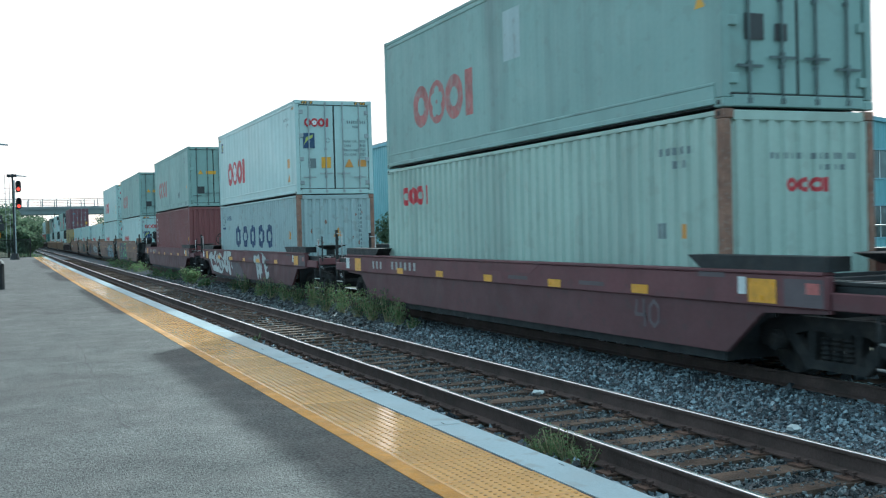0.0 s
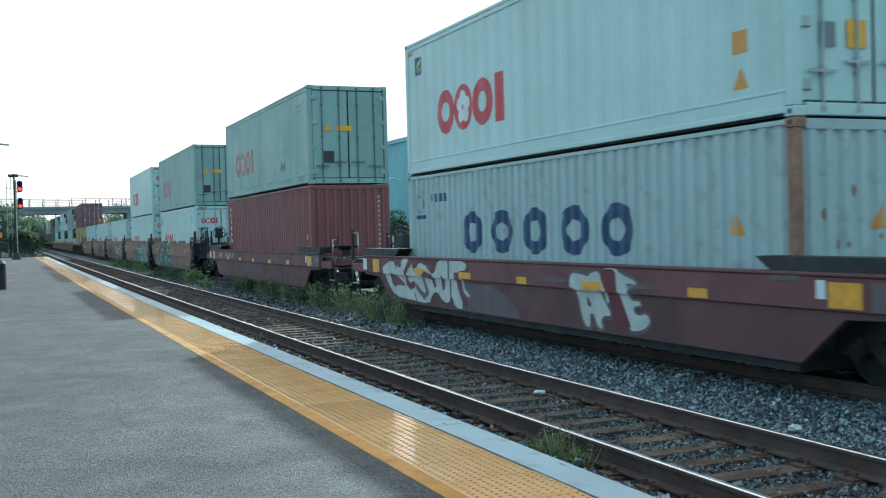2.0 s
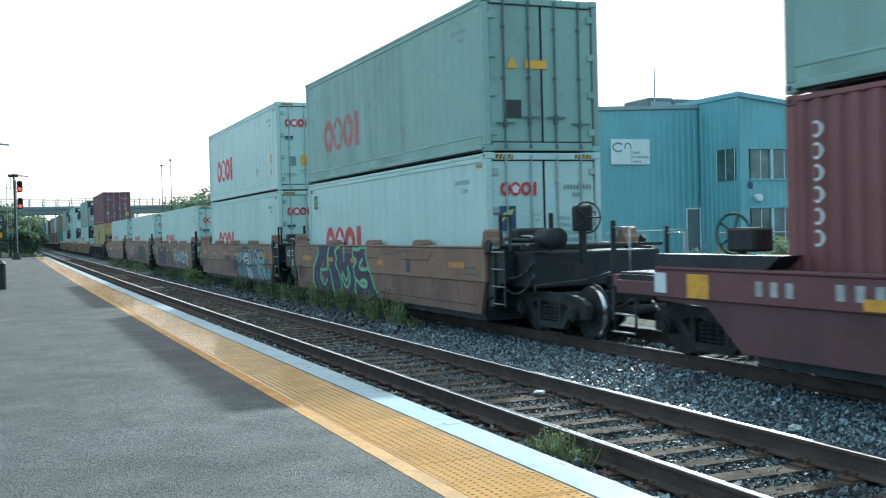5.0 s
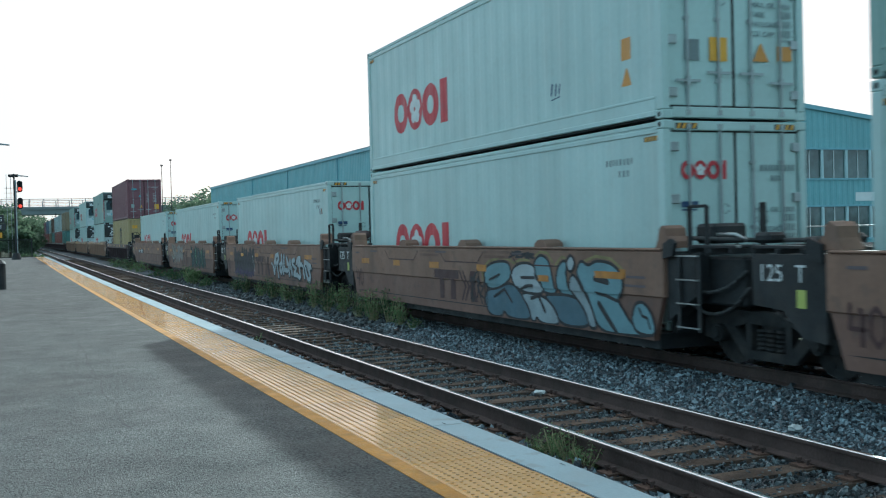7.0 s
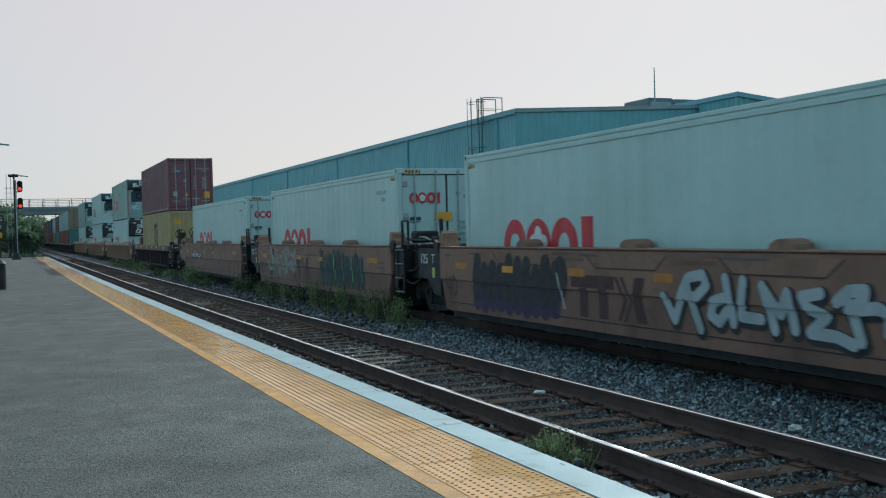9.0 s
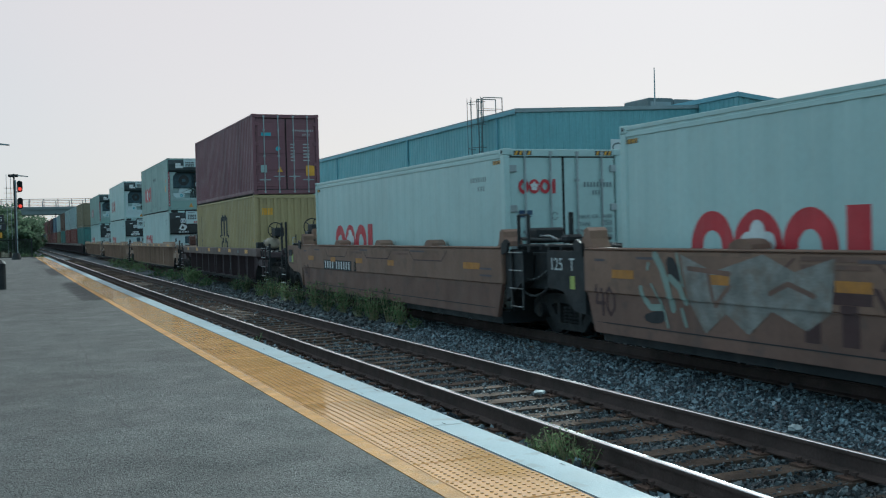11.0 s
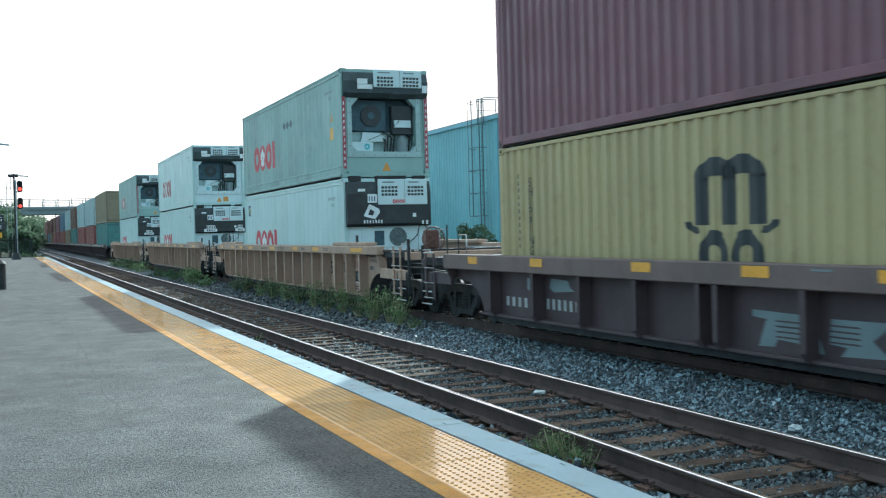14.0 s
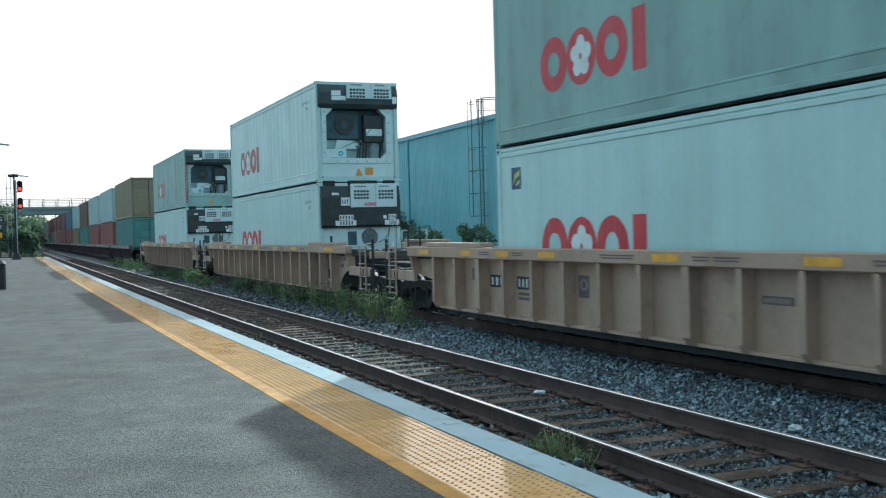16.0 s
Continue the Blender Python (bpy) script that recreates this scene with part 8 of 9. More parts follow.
            painted("graffiti", [[(-4.15, 1.42), (-4.0, 0.80), (-3.7, 0.45), (-3.3, 0.72), (-2.9, 0.50), (-2.5, 0.80), (-1.95, 0.62), (-1.55, 0.85), (-1.5, 1.41), (-2.1, 1.25), (-2.6, 1.44), (-3.5, 1.22)]], M_GHOST, c, a, 0.03, low=b, split=0.845)
            for ol in ([(-4.49, 1.4), (-4.26, 1.37), (-4.13, 1.02), (-4.36, 1.16), (-4.4, 1.04)], [(-5.06, 0.59), (-4.78, 0.67), (-4.55, 0.67), (-4.51, 0.62), (-4.6, 0.51), (-4.95, 0.5)]):
                spray(c, up, lo, ol, M_SPRAYBLACK, 0.004, times=1)
            for line, w in (([(-5.06, 0.96), (-5.0, 0.81), (-4.86, 0.71), (-4.6, 0.72)], 0.09), ([(-4.89, 1.22), (-4.87, 1.29)], 0.06), ([(-4.71, 1.41), (-4.56, 1.23), (-4.43, 0.96), (-4.36, 0.72)], 0.12), ([(-4.39, 1.12), (-4.19, 1.01), (-4.08, 0.82)], 0.10),
                            ([(-4.81, 1.02), (-4.7, 0.89), (-4.55, 0.67), (-4.48, 0.47)], 0.04), ([(-4.24, 1.44), (-4.11, 1.02)], 0.04), ([(-4.18, 0.72), (-4.09, 0.52)], 0.06)):
                sprayed_line(c, up, lo, line, w, M_PALEGREEN, 0.005)
            a, b = on_car(up, lo, 0.004)
            for line in ([(-3.6, 1.2), (-3.5, 0.8), (-3.2, 1.05)], [(-2.5, 1.0), (-2.2, 1.12), (-1.8, 1.0)], [(-4.0, 1.25), (-3.2, 1.2)]):
                painted("graffiti", stroke(line, 0.06), C_BROWN_LOW, c, a, 0.02, join=True, low=b, split=0.845)
            rr, dark, pale = random.Random(12), [], []
            for i in range(10):
                x = 1.15 + i * 0.37
                dark += stroke([(x, rr.uniform(0.5, 0.6)), (x - 0.03, 0.9), (x, rr.uniform(1.05, 1.28))], 0.33)
                if i % 2:
                    pale.append([(x, 0.6), (x - 0.05, rr.uniform(0.8, 1.0)), (x - 0.02, 1.25)])
            for lift, loops, m_ in [(0.003, dark, M_DARKGREEN)] + [(0.0042, stroke(q, 0.05), M_GREEN if i % 2 else M_STEELBLUE) for i, q in enumerate(pale)]:
                a, b = on_car(up, lo, lift)
                painted("graffiti", [[(x, max(0.285, min(1.455, y))) for x, y in lp] for lp in loops], m_, c, a, 0.02, join=True, low=b, split=0.845)
            stencil(c, up, lo, -2.2, 0.50)
        else:
            painted("number_panel", rect(-4.25, 0.82 + 0.03, -1.85, 1.10), M_SPRAYBLACK, c, on_car(up, lo, 0.001)[0])
            number_bars(c, on_car(up, lo, 0.003)[0], -4.14, 0.88, 0.86, 0.19, 4, M_WHITEINK)
            number_bars(c, on_car(up, lo, 0.003)[0], -3.14, 0.88, 1.24, 0.19, 6, M_WHITEINK)
            lettering("B", 0.34, M_SPRAYBLACK, c, Matrix(((0, 0, -1, -1.601), (-1, 0, 0, 1.68), (0, 1, 0, 0.86), (0, 0, 0, 1))))
    return f


def dark_car_marks(c, up, lo):
    plates(c, up, [(-6.5, 1.24, 0.4), (-4.05, 1.24, 0.42), (-1.06, 1.24, 0.46), (1.25, 1.24, 0.47), (3.3, 1.24, 0.46), (6.3, 1.22, 0.5)], M_REFLECT, 0.13)
    plates(c, up, [(4.9, 1.26, 0.25), (4.9, 1.22, 0.25), (4.9, 1.18, 0.25), (2.3, 1.28, 0.3)], M_GREYINK, 0.022)
    number_bars(c, lo, -5.62, 0.46, 0.90, 0.16, 4, M_NUMBER)
    number_bars(c, lo, -4.15, 0.48, 1.10, 0.17, 6, M_NUMBER)
    painted("stencil", [[(-4.0, 0.98), (-3.45, 0.96), (-3.40, 0.86), (-3.25, 0.80), (-3.9, 0.76), (-4.05, 0.82)]], M_GREYINK, c, lo)
    plates(c, lo, [(-4.75, 0.86, 0.14)], M_GREYINK, 0.2)
    plates(c, lo, [(3.2, 0.93, 0.16)], M_GREYINK, 0.16)
    over = lambda a, b: tuple(Vector(lo(a, b)) + Vector((-0.002, 0, 0)))
    painted("stencil", [[(0.90, 0.78), (1.90, 0.76), (2.06, 0.36), (1.72, 0.36), (1.68, 0.44), (1.32, 0.46), (1.28, 0.37), (1.00, 0.36), (1.14, 0.68), (0.90, 0.70)]], M_GREYINK, c, lo)
    painted("stencil", [[(2.16, 0.75), (3.00, 0.76), (2.84, 0.62), (2.74, 0.56), (2.98, 0.39), (2.30, 0.36), (2.40, 0.46), (2.14, 0.48)]], M_GREYINK, c, lo)
    for k in range(4):
        painted("stencil_stripe", rect(1.30, 0.48 + k * 0.06, 1.76, 0.50 + k * 0.06), C_PLUM, c, over)
        painted("stencil_stripe", rect(2.14, 0.49 + k * 0.06, 2.58, 0.51 + k * 0.06), C_PLUM, c, over)


def tan_car_marks(c, up, lo):
    plates(c, up, [(-8.8, 1.37, 0.5), (-6.7, 1.37, 0.5), (-5.2, 1.37, 0.52), (-3.6, 1.37, 0.55), (-0.4, 1.37, 0.6), (2.42, 1.37, 0.55), (4.6, 1.37, 0.65), (8.2, 1.37, 0.9)], M_REFLECT, 0.10)
    for u, w in ((-5.9, 0.5), (-4.6, 0.4), (-1.55, 0.9), (0.35, 0.35), (0.85, 0.5), (3.3, 0.4), (5.6, 0.5)):
        plates(c, up, [(u, 1.39, w), (u, 1.35, w * 0.9)], M_OLDGREY, 0.018)
    over = lambda u, v: tuple(Vector(lo(u, v)) + Vector((-0.002, 0, 0)))
    for u0, u1, n in ((-6.17, -5.34, 4), (-5.10, -4.32, 5)):
        painted("number_panel", rect(u0, 0.76, u1, 0.98), M_SPRAYBLACK, c, lo)
        number_bars(c, over, u0 + 0.06, 0.80, u1 - u0 - 0.1, 0.14, n, M_WHITEINK)
    bar_lines(c, lo, -5.05, 0.66, 2, 0.65, 0.05, 0.03, M_OLDGREY, 7)
    painted("data_panel", rect(-3.02, 0.72, -2.70, 1.06), M_OLDGREY, c, lo)
    painted("data_mark", ring(-2.86, 0.92, 0.10, 0.09, 0.025, 14), C_TAN, c, over)
    painted("data_panel", rect(-6.95, 0.86, -6.62, 1.08), C_DUSTY, c, lo)
    number_bars(c, lo, -7.9, 1.06, 0.3, 0.07, 3, M_OLDGREY)
    painted("data_panel", rect(1.18, 0.85, 1.72, 0.95), M_OLDGREY, c, lo)
    number_bars(c, over, 1.22, 0.87, 0.46, 0.06, 7, C_TAN)
    lettering("53", 0.47, M_SPRAYBLACK, c, Matrix(((0, 0, -1, -1.363), (-1, 0, 0, -5.22), (0, 1, 0, 0.72), (0, 0, 0, 1))))
    painted("data_panel", rect(6.45, 0.78, 6.86, 1.04), C_DUSTY, c, lo)
    painted("panel_edge", stroke([(6.40, 1.16), (6.40, 0.66), (6.48, 0.58), (7.02, 0.58), (7.08, 0.66), (7.08, 1.16)], 0.02), C_DUSTY, c, lo, 0.02, join=True)
    painted("data_panel", rect(7.36, 0.58, 7.68, 0.84), M_SPRAYBLACK, c, lo)
    painted("data_panel", rect(7.36, 0.54, 7.68, 0.565), M_WHITEINK, c, lo)
    painted("data_panel", rect(7.54, 0.62, 7.66, 0.78), M_GREYINK, c, over)
    painted("data_panel", rect(7.28, 0.90, 7.42, 1.10), C_DUSTY, c, lo)
    painted("data_panel", rect(7.52, 0.93, 7.64, 1.08), M_LOGO_FADED, c, lo)
    painted("data_panel", rect(7.78, 0.56, 8.0, 0.74), M_TANPALE, c, lo)
    bar_lines(c, lo, 7.34, 0.44, 2, 0.5, 0.03, 0.03, M_OLDGREY, 3)
    number_bars(c, lo, 8.58, 1.08, 0.66, 0.08, 8, M_OLDGREY)
    number_bars(c, lo, 8.55, 1.19, 0.5, 0.05, 5, M_OLDGREY)
    painted("data_panel", rect(8.52, 0.90, 8.78, 0.99), M_OLDGREY, c, lo)
    painted("hand_hole", rect(9.43, 0.92, 9.55, 1.10), M_INK, c, lo)


CARS = {
    0: smooth_car("faded maroon well car with yellow reflectors", C_MAROON, maroon_car_marks(True), wheel=False),
    1: smooth_car("faded maroon well car covered with pale graffiti", C_MAROON, maroon_car_marks(False, True)),
    2: smooth_car("faded maroon well car with yellow reflectors", C_MAROON, maroon_car_marks(True)),
    3: brown_unit("orange-brown articulated well car unit with dark graffiti", brown_marks(3), first=True),
    4: brown_unit("orange-brown articulated well car unit with blue graffiti", brown_marks(4)),
    5: brown_unit("orange-brown articulated well car unit with silver graffiti", brown_marks(5), pipe=True),
    6: brown_unit("orange-brown articulated well car unit with faded graffiti", brown_marks(6)),
    7: brown_unit("orange-brown articulated well car unit with a number panel", brown_marks(7), last=True),
    8: ribbed_car("dark brown well car with pale numbers", C_PLUM, 7.9, (5.85, 4.25, 2.77, 1.27, -0.13, -0.48, -1.98, -3.45, -4.94, -6.4), 1.06, 1.34, 8.2, 1.35, dark_car_marks, wheel=(-0.85, 1.95, M_BLACK, 1.5, -1), guide=False),
    9: ribbed_car("dusty tan ribbed well car", C_TAN, 9.75, 17, 1.27, 1.47, 10.3, 1.4, tan_car_marks, wheel=(-0.75, 1.62, M_BRAKE, 0.15)),
    10: ribbed_car("dusty tan ribbed well car", C_TAN, 9.75, 17, 1.27, 1.47, 10.3, 1.4, tan_car_marks),
    11: ribbed_car("dusty tan ribbed well car", C_TAN, 9.75, 17, 1.27, 1.47, 10.3, 1.4, tan_car_marks),
}
for k, c in CARS.items():
    ride(c, STACKS[k][0])


# the tail of the train, far down the line
TAIL = ((254.5, P_TEAL, P_OLIVE), (270.2, P_RED, P_GREYBLUE), (286.0, P_RED, P_GREYBLUE), (302.0, P_TEAL, P_BROWN), (318.0, P_OLIVE, P_GREYBLUE), (336.5, P_RED, P_BLUE), (353.0, P_MAROON, P_PLUM),
        (369.5, P_RED, P_BROWN), (386.0, P_OLIVE, P_MAROON), (402.0, P_BLUE, P_BROWN), (418.0, P_BROWN, P_MAROON), (434.0, P_TEAL, P_OLIVE), (450.0, P_RED, P_BLUE), (466.0, P_MAROON, P_BROWN))
NAMES = {P_TEAL: "teal", P_OLIVE: "ochre", P_RED: "brick red", P_GREYBLUE: "grey-blue", P_BROWN: "brown", P_BLUE: "dull blue", P_MAROON: "maroon", P_PLUM: "dark plum"}
M_STRIPE = mat("white_sill_stripes", (0.55, 0.56, 0.54), 0.5)
N_NEAR = len(WHEELSETS)
grey_car = ribbed_car("grey-brown well car with white sill stripes", C_PLUM, 7.4, 7, 1.02, 1.30, 7.9, 1.2, guide=False, far=True)
for k in range(16):
    plates(grey_car, side_face(1.60), [(-6.4 + k * 0.85, 1.16, 0.32)], M_STRIPE, 0.10)
for i, (s, a, b) in enumerate(TAIL):
    ride(sea_box(NAMES[a] + " corrugated container sunk in a far well car", a, 2.87, "ribbed", "doors", detail=False), s, LOW)
    ride(sea_box(NAMES[b] + " corrugated container stacked on a far well car", b, 2.87, "ribbed", "doors", detail=False), s, 3.24)
    ride(grey_car if i == 0 else copy_thing(grey_car, Matrix()), s)


del WHEELSETS[N_NEAR:]


# ---------- pieces of the tracks and the platform ----------
def tie_mesh(seed):
    rg = random.Random(seed)
    bm = bmesh.new()
    box(bm, -1.27, 1.27, -0.115, 0.115, -0.17, 0.0)
    for q in bm.verts:
        q.co += Vector((rg.uniform(-0.02, 0.02), rg.uniform(-0.012, 0.012), rg.uniform(-0.008, 0.004)))
    bmesh.ops.subdivide_edges(bm, edges=[e for e in bm.edges if abs((e.verts[0].co - e.verts[1].co).x) > 1], cuts=4)
    for q in bm.verts:
        q.co += Vector((0, rg.uniform(-0.006, 0.006), rg.uniform(-0.006, 0.004)))
    me = bpy.data.meshes.new("tie")
    bm.to_mesh(me)
    bm.free()
    me.materials.append(M_TIE)
    return me


M_PLATE = mat("rusty_tie_plate", (0.12, 0.07, 0.05), 0.75, metal=0.1, var=0.3, scale=6, bump=0.3)
bm = bmesh.new()
box(bm, -0.17, 0.17, -0.09, 0.09, 0.0, 0.016)
plate_me = bpy.data.meshes.new("tie_plate")
bm.to_mesh(plate_me)
bm.free()
plate_me.materials.append(M_PLATE)
bm = bmesh.new()
cyl(bm, (0, 0, 0), (0, 0, 0.035), 0.012, 6)
box(bm, -0.022, 0.022, -0.016, 0.016, 0.03, 0.05)
spike_me = bpy.data.meshes.new("spike")
bm.to_mesh(spike_me)
bm.free()
spike_me.materials.append(M_RAIL)
TIES = [tie_mesh(s) for s in range(7)]
rng = random.Random(5)
TIE_Y = []
y = 4.6
while y < 112:
    TIE_Y.append(y + rng.uniform(-0.03, 0.03))
    y += 0.53
for cx, tr, near in ((TRACK_NEAR, track_near, True), (TRACK_FAR, track_far, False)):
    for y in TIE_Y:
        t = new("tie", TIES[rng.randrange(7)])
        t.parent = tr
        t.matrix_basis = pose(cx + bend(y) + rng.uniform(-0.05, 0.05), y, -0.203, 0, 0, rng.uniform(-1, 1))
        if near and y < 34:
            for sx in (-0.7525, 0.7525):
                p = new("tie_plate", plate_me)
                p.parent = tr
                p.location = (cx + sx + bend(y), y, -0.202)
                if y < 20:
                    for dx in (-0.1, 0.1):
                        for dy in (-0.05, 0.05):
                            k = new("spike", spike_me)
                            k.parent = tr
                            k.location = (cx + sx + dx + bend(y), y + dy, -0.188)

# crushed stone, thickest where the camera stands
BED_X = [3.45, 3.9, 4.3, 5.33, 6.4, 6.9, 7.35, 7.8, 8.2, 9.47, 10.8, 12.6]
BED_Z = [-0.30, -0.27, -0.235, -0.25, -0.235, -0.28, -0.33, -0.27, -0.225, -0.24, -0.225, -0.55]


def stones(name, n, x0, x1, y0, y1, size, seed, power=1.6, lift=0.0, material=None):
    rg = np.random.RandomState(seed)
    xs, ys = rg.uniform(x0, x1, n), y0 + (y1 - y0) * rg.uniform(0, 1, n) ** power
    zs = np.interp(xs, BED_X, BED_Z) + rg.uniform(-0.012, 0.03, n) + lift
    s = size * rg.uniform(0.55, 1.5, n) * (1 + 0.6 * (rg.uniform(0, 1, n) > 0.96))
    cube = np.array([(a, b, c) for a in (-1, 1) for b in (-1, 1) for c in (-1, 1)], float) * 0.5
    v = np.repeat(cube[None], n, 0) * rg.uniform(0.55, 1.2, (n, 8, 1)) * rg.uniform(0.5, 1.2, (n, 1, 3))
    q = rg.normal(size=(n, 4))
    q /= np.linalg.norm(q, axis=1)[:, None]
    w, x, y, z = q.T
    R = np.stack([np.stack([1 - 2 * (y * y + z * z), 2 * (x * y - z * w), 2 * (x * z + y * w)], 1),
                  np.stack([2 * (x * y + z * w), 1 - 2 * (x * x + z * z), 2 * (y * z - x * w)], 1),
                  np.stack([2 * (x * z - y * w), 2 * (y * z + x * w), 1 - 2 * (x * x + y * y)], 1)], 1)
    v = np.einsum("nij,nkj->nki", R, v) * s[:, None, None]
    bends = 0.0065 * 8 * np.log1p(np.exp((ys - 36) / 8))
    v += np.stack([xs + bends, ys, zs], 1)[:, None, :]
    face = np.array([(0, 1, 3, 2), (4, 6, 7, 5), (0, 4, 5, 1), (2, 3, 7, 6), (0, 2, 6, 4), (1, 5, 7, 3)])
    f = (face[None] + (np.arange(n) * 8)[:, None, None]).reshape(-1, 4)
    ob = raw(name, v.reshape(-1, 3).tolist(), f.tolist(), material or M_STONE)
    return tagged(ob, "loose grey and bluish crushed stones between the rails", "ballast stones", kind="stuff")


stones("ballast_stones", 48000, 6.18, 8.65, 5.2, 22, 0.031, 1, 1.4)
stones("ballast_stones", 12000, 6.18, 8.65, 20, 60, 0.055, 2, 1.3, 0.0, M_FINE)
stones("ballast_stones", 19000, 4.66, 6.02, 4.2, 18, 0.024, 3, 1.3, 0.007, M_FINE)
stones("ballast_stones", 5000, 4.66, 6.02, 17, 50, 0.045, 4, 1.2, -0.006, M_FINE)
stones("ballast_stones", 5000, 3.5, 4.5, 4.2, 26, 0.045, 5, 1.3)
stones("ballast_stones", 2500, 8.6, 11.3, 6, 45, 0.08, 6, 1.2)
M_PALE = mat("pale_stone", (0.55, 0.60, 0.60), 0.7, var=0.15, scale=10)
bm = bmesh.new()
bmesh.ops.create_icosphere(bm, subdivisions=2, radius=0.065)
rg = random.Random(3)
for q in bm.verts:
    q.co = Vector((q.co.x * 1.0, q.co.y * 1.35, q.co.z * 0.42)) * rg.uniform(0.65, 1.2)
rock = part("pale_rock", bm, M_PALE)
rock.location = (5.86, 11.05, -0.16)
tagged(rock, "pale broken stone lying on a tie", "stone")
bm = bmesh.new()
bmesh.ops.create_icosphere(bm, subdivisions=2, radius=0.05)
for q in bm.verts:
    q.co = Vector((q.co.x * 1.3, q.co.y * 1.4, q.co.z * 0.7)) * rg.uniform(0.75, 1.2)
rock = part("pale_rock", bm, M_PALE)
rock.location = (7.15, 8.15, -0.24)
tagged(rock, "pale broken stone lying on the ballast", "stone")

# tactile tiles with their domes; coping stones
TILE, WIDE = 0.578, 0.648
# Dome colour darker than the tile, with the shade of its slopes put in.
M_DOME = mat("scuffed_tile_dome", (0.52, 0.28, 0.08), 0.5, spec=0.3, var=0.2, scale=2, dirt=(0.26, 0.14, 0.05), amount=0.6)


def tile_mesh(domes):
    v, f = [], []

    def put(vs, fs):
        k = len(v)
        v.extend(vs)
        f.extend(tuple(k + i for i in q) for q in fs)
    a, b = 0.004, TILE - 0.003
    c = 0.006
    w = WIDE - 0.003
    put([(a, a, 0), (w, a, 0), (w, b, 0), (a, b, 0), (a + c, a + c, 0.008), (w - c, a + c, 0.008), (w - c, b - c, 0.008), (a + c, b - c, 0.008)],
        [(4, 5, 6, 7), (0, 1, 5, 4), (1, 2, 6, 5), (2, 3, 7, 6), (3, 0, 4, 7)])
    n = 9 if domes else 0
    for i in range(n + 1 if n else 0):
        for j in range(n):
            x, y = 0.038 + i * (WIDE - 0.076) / 9, 0.038 + j * (TILE - 0.076) / 8
            lo = [(x + 0.0135 * math.cos(t), y + 0.0135 * math.sin(t), 0.008) for t in [math.pi * k / 4 for k in range(8)]]
            hi = [(x + 0.0092 * math.cos(t), y + 0.0092 * math.sin(t), 0.0128) for t in [math.pi * k / 4 for k in range(8)]]
            put(lo + hi, [(k, (k + 1) % 8, 8 + (k + 1) % 8, 8 + k) for k in range(8)] + [tuple(range(8, 16))])
    me = bpy.data.meshes.new("tactile_tile")
    me.from_pydata(v, [], f)
    me.materials.append(M_TILE)
    me.materials.append(M_DOME)
    me.polygons.foreach_set("material_index", [0] * 5 + [1] * (len(f) - 5))
    return me


tile_near, tile_far = tile_mesh(True), tile_mesh(False)
strip = thing("tactile_strip", "yellow tactile warning tiles with raised domes", "tactile paving", kind="structure")
y = 3.2 - 45 * TILE
while y < 108.6:
    t = new("tactile_tile", tile_near if -12 < y < 60 else tile_far)
    t.parent = strip
    # tiles lie a little uneven
    t.matrix_basis = pose(2.53 + bend(y), y, 0.198, rng.gauss(0, 0.16), rng.gauss(0, 0.22))
    y += TILE
sweep("tile_bed", [(2.53, 0.16), (3.182, 0.16), (3.182, 0.199), (2.53, 0.199)], PLAT, M_YELLOW_EDGE, strip)
M_JOINT = mat("dark_joint_filler", (0.06, 0.06, 0.06), 0.8)
sweep("joint_strip", [(3.184, 0.15), (3.204, 0.15), (3.204, 0.196), (3.184, 0.196)], PLAT, M_JOINT, platform, "dark joint along the coping")
COPE = [(-24, -12), (-12, -6.9), (-6.9, -1.5), (-1.5, 2.45), (2.45, 7.93), (7.93, 13.37), (13.37, 18.8), (18.8, 24.2), (24.2, 29.6), (29.6, 35), (35, 40.4), (40.4, 45.8), (45.8, 51.2), (51.2, 60), (60, 69), (69, 78), (78, 88), (88, 98), (98, 109)]
for a, b in COPE:
    sweep("coping_stone", [(3.206, 0.062), (3.495, 0.062), (3.508, 0.075), (3.508, 0.188), (3.495, 0.202), (3.206, 0.202)], [a + 0.006] + [a + (b - a) * k / 4 for k in (1, 2, 3)] + [b - 0.006], M_COPING, platform, "pale blue-white painted concrete coping")


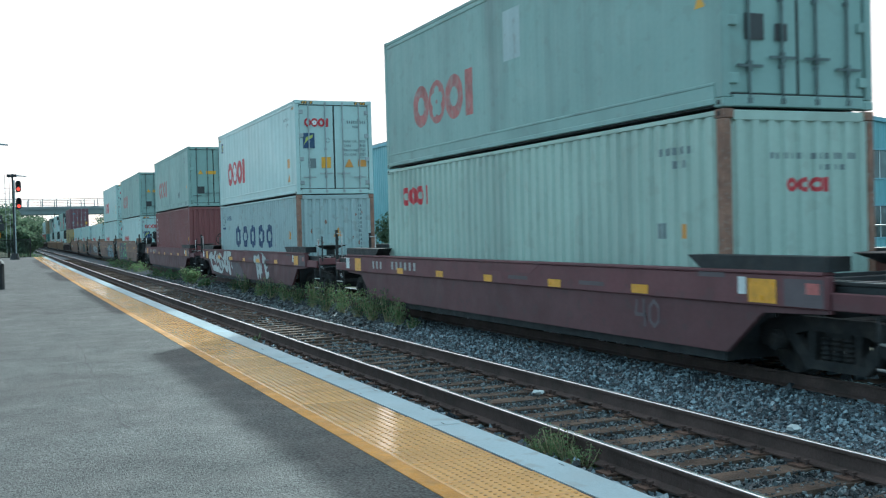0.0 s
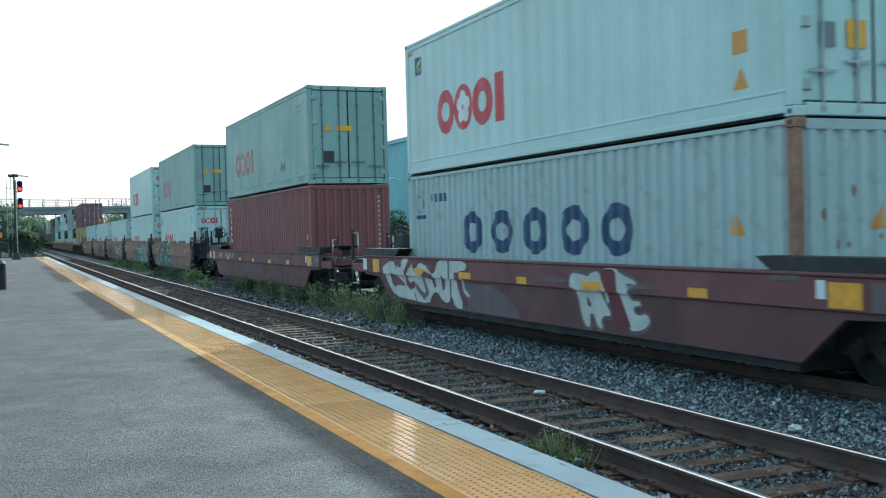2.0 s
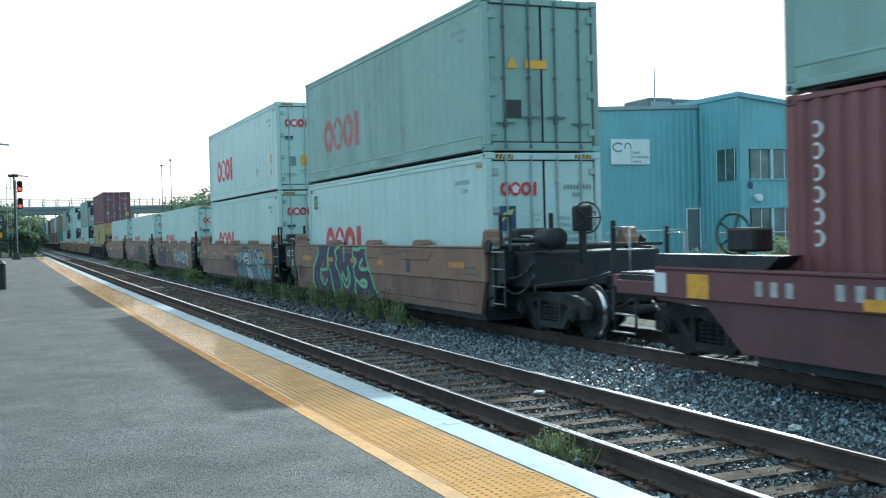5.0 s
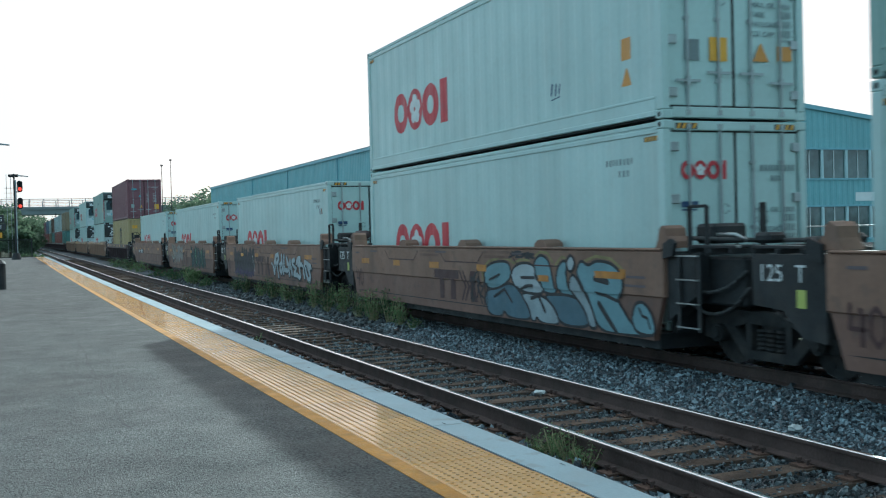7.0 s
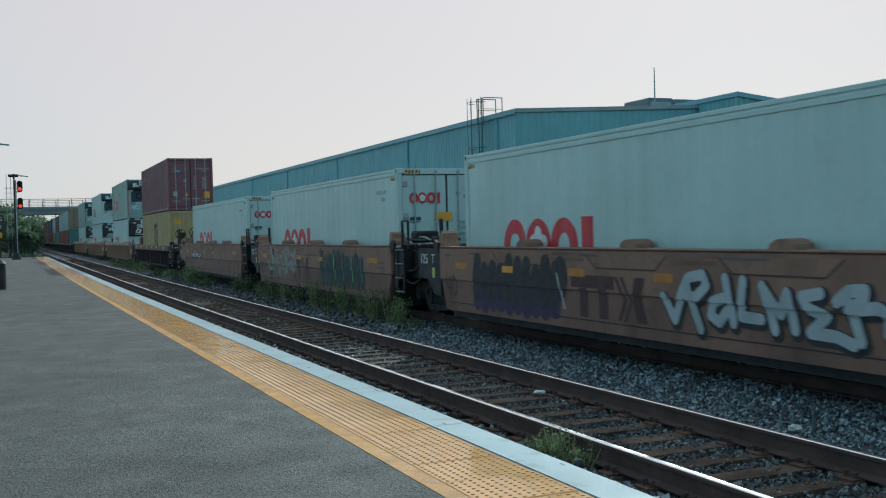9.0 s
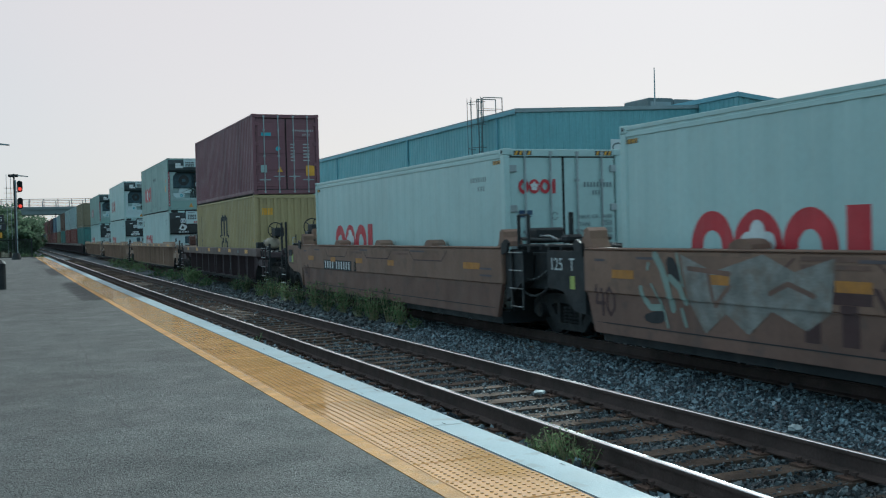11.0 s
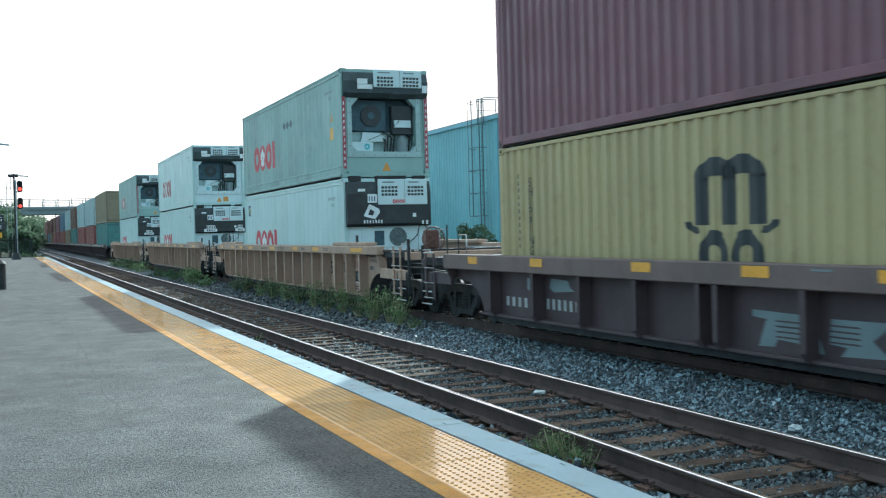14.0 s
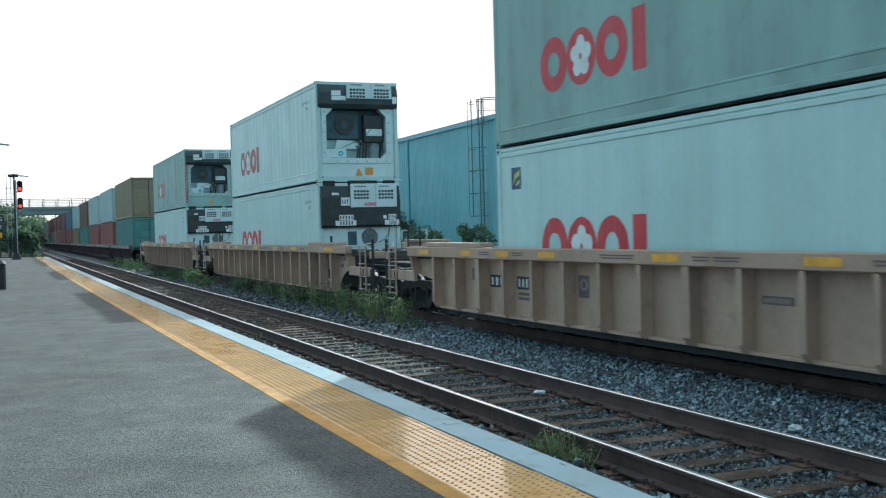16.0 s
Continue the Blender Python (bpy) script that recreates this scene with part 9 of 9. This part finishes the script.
rng = random.Random(31)
for k in range(18):
    y0, x0 = rng.uniform(4.5, 22), rng.choice((3.25, 3.33, 3.44, 3.47))
    n, w = rng.randrange(5, 9), rng.uniform(0.006, 0.014)
    chip = [(x0 + w * rng.uniform(0.4, 1) * math.cos(6.283 * i / n), y0 + w * rng.uniform(2.0, 9.0) * math.sin(6.283 * i / n)) for i in range(n)]
    raw("chip", [(x, y, 0.2052) for x, y in chip], [tuple(range(n))], M_PLATFORM_FACE if k % 3 else M_JOINT, platform)


# long thin cracks in the asphalt
M_CRACK = mat("dark_asphalt_crack", (0.07, 0.07, 0.068), 0.9, var=0.3, scale=6)
rng = random.Random(8)
for line in ([(1.48, 58), (1.36, 42.9), (1.22, 33.6), (1.16, 24.3), (1.04, 17.4), (0.86, 14.6), (0.66, 11.85)], [(1.04, 17.4), (0.96, 13.2), (0.94, 10.6), (0.90, 9.6), (0.97, 8.97)]):
    pts = []
    for (x0, y0), (x1, y1) in zip(line, line[1:]):
        n = max(3, int(abs(y1 - y0) / 0.35))
        pts += [(x0 + (x1 - x0) * k / n + rng.gauss(0, 0.018) + bend(y0), y0 + (y1 - y0) * k / n) for k in range(n)]
    v = [(x + sx * w, y, 0.2025) for x, y in pts for w in (rng.uniform(0.003, 0.011),) for sx in (-1, 1)]
    raw("crack", v, [(2 * k, 2 * k + 1, 2 * k + 3, 2 * k + 2) for k in range(len(pts) - 1)], M_CRACK, platform)


# ---------- motion ----------
def motions():
    """The train rolls past at a steady pace along its bent line."""
    for ob, s, z in MOVERS:
        rows = []
        for i in range(11):
            t = 1.6 * i
            y = s - SPEED * t - EASE * t * t
            rows.append((t, pose(TRACK_FAR + bend(y), y, z, 0, 0, -math.degrees(math.atan(swing(y))))))
        walk(ob, rows)
    for ws in WHEELSETS:
        # rolling without slip, one row for each thirtieth of a second
        walk(ws, [(i / 30, Matrix.Translation(ws.location) @ Matrix.Rotation(SPEED * i / 30 / 0.42 % (2 * math.pi), 4, "X")) for i in range(481)])


motions()
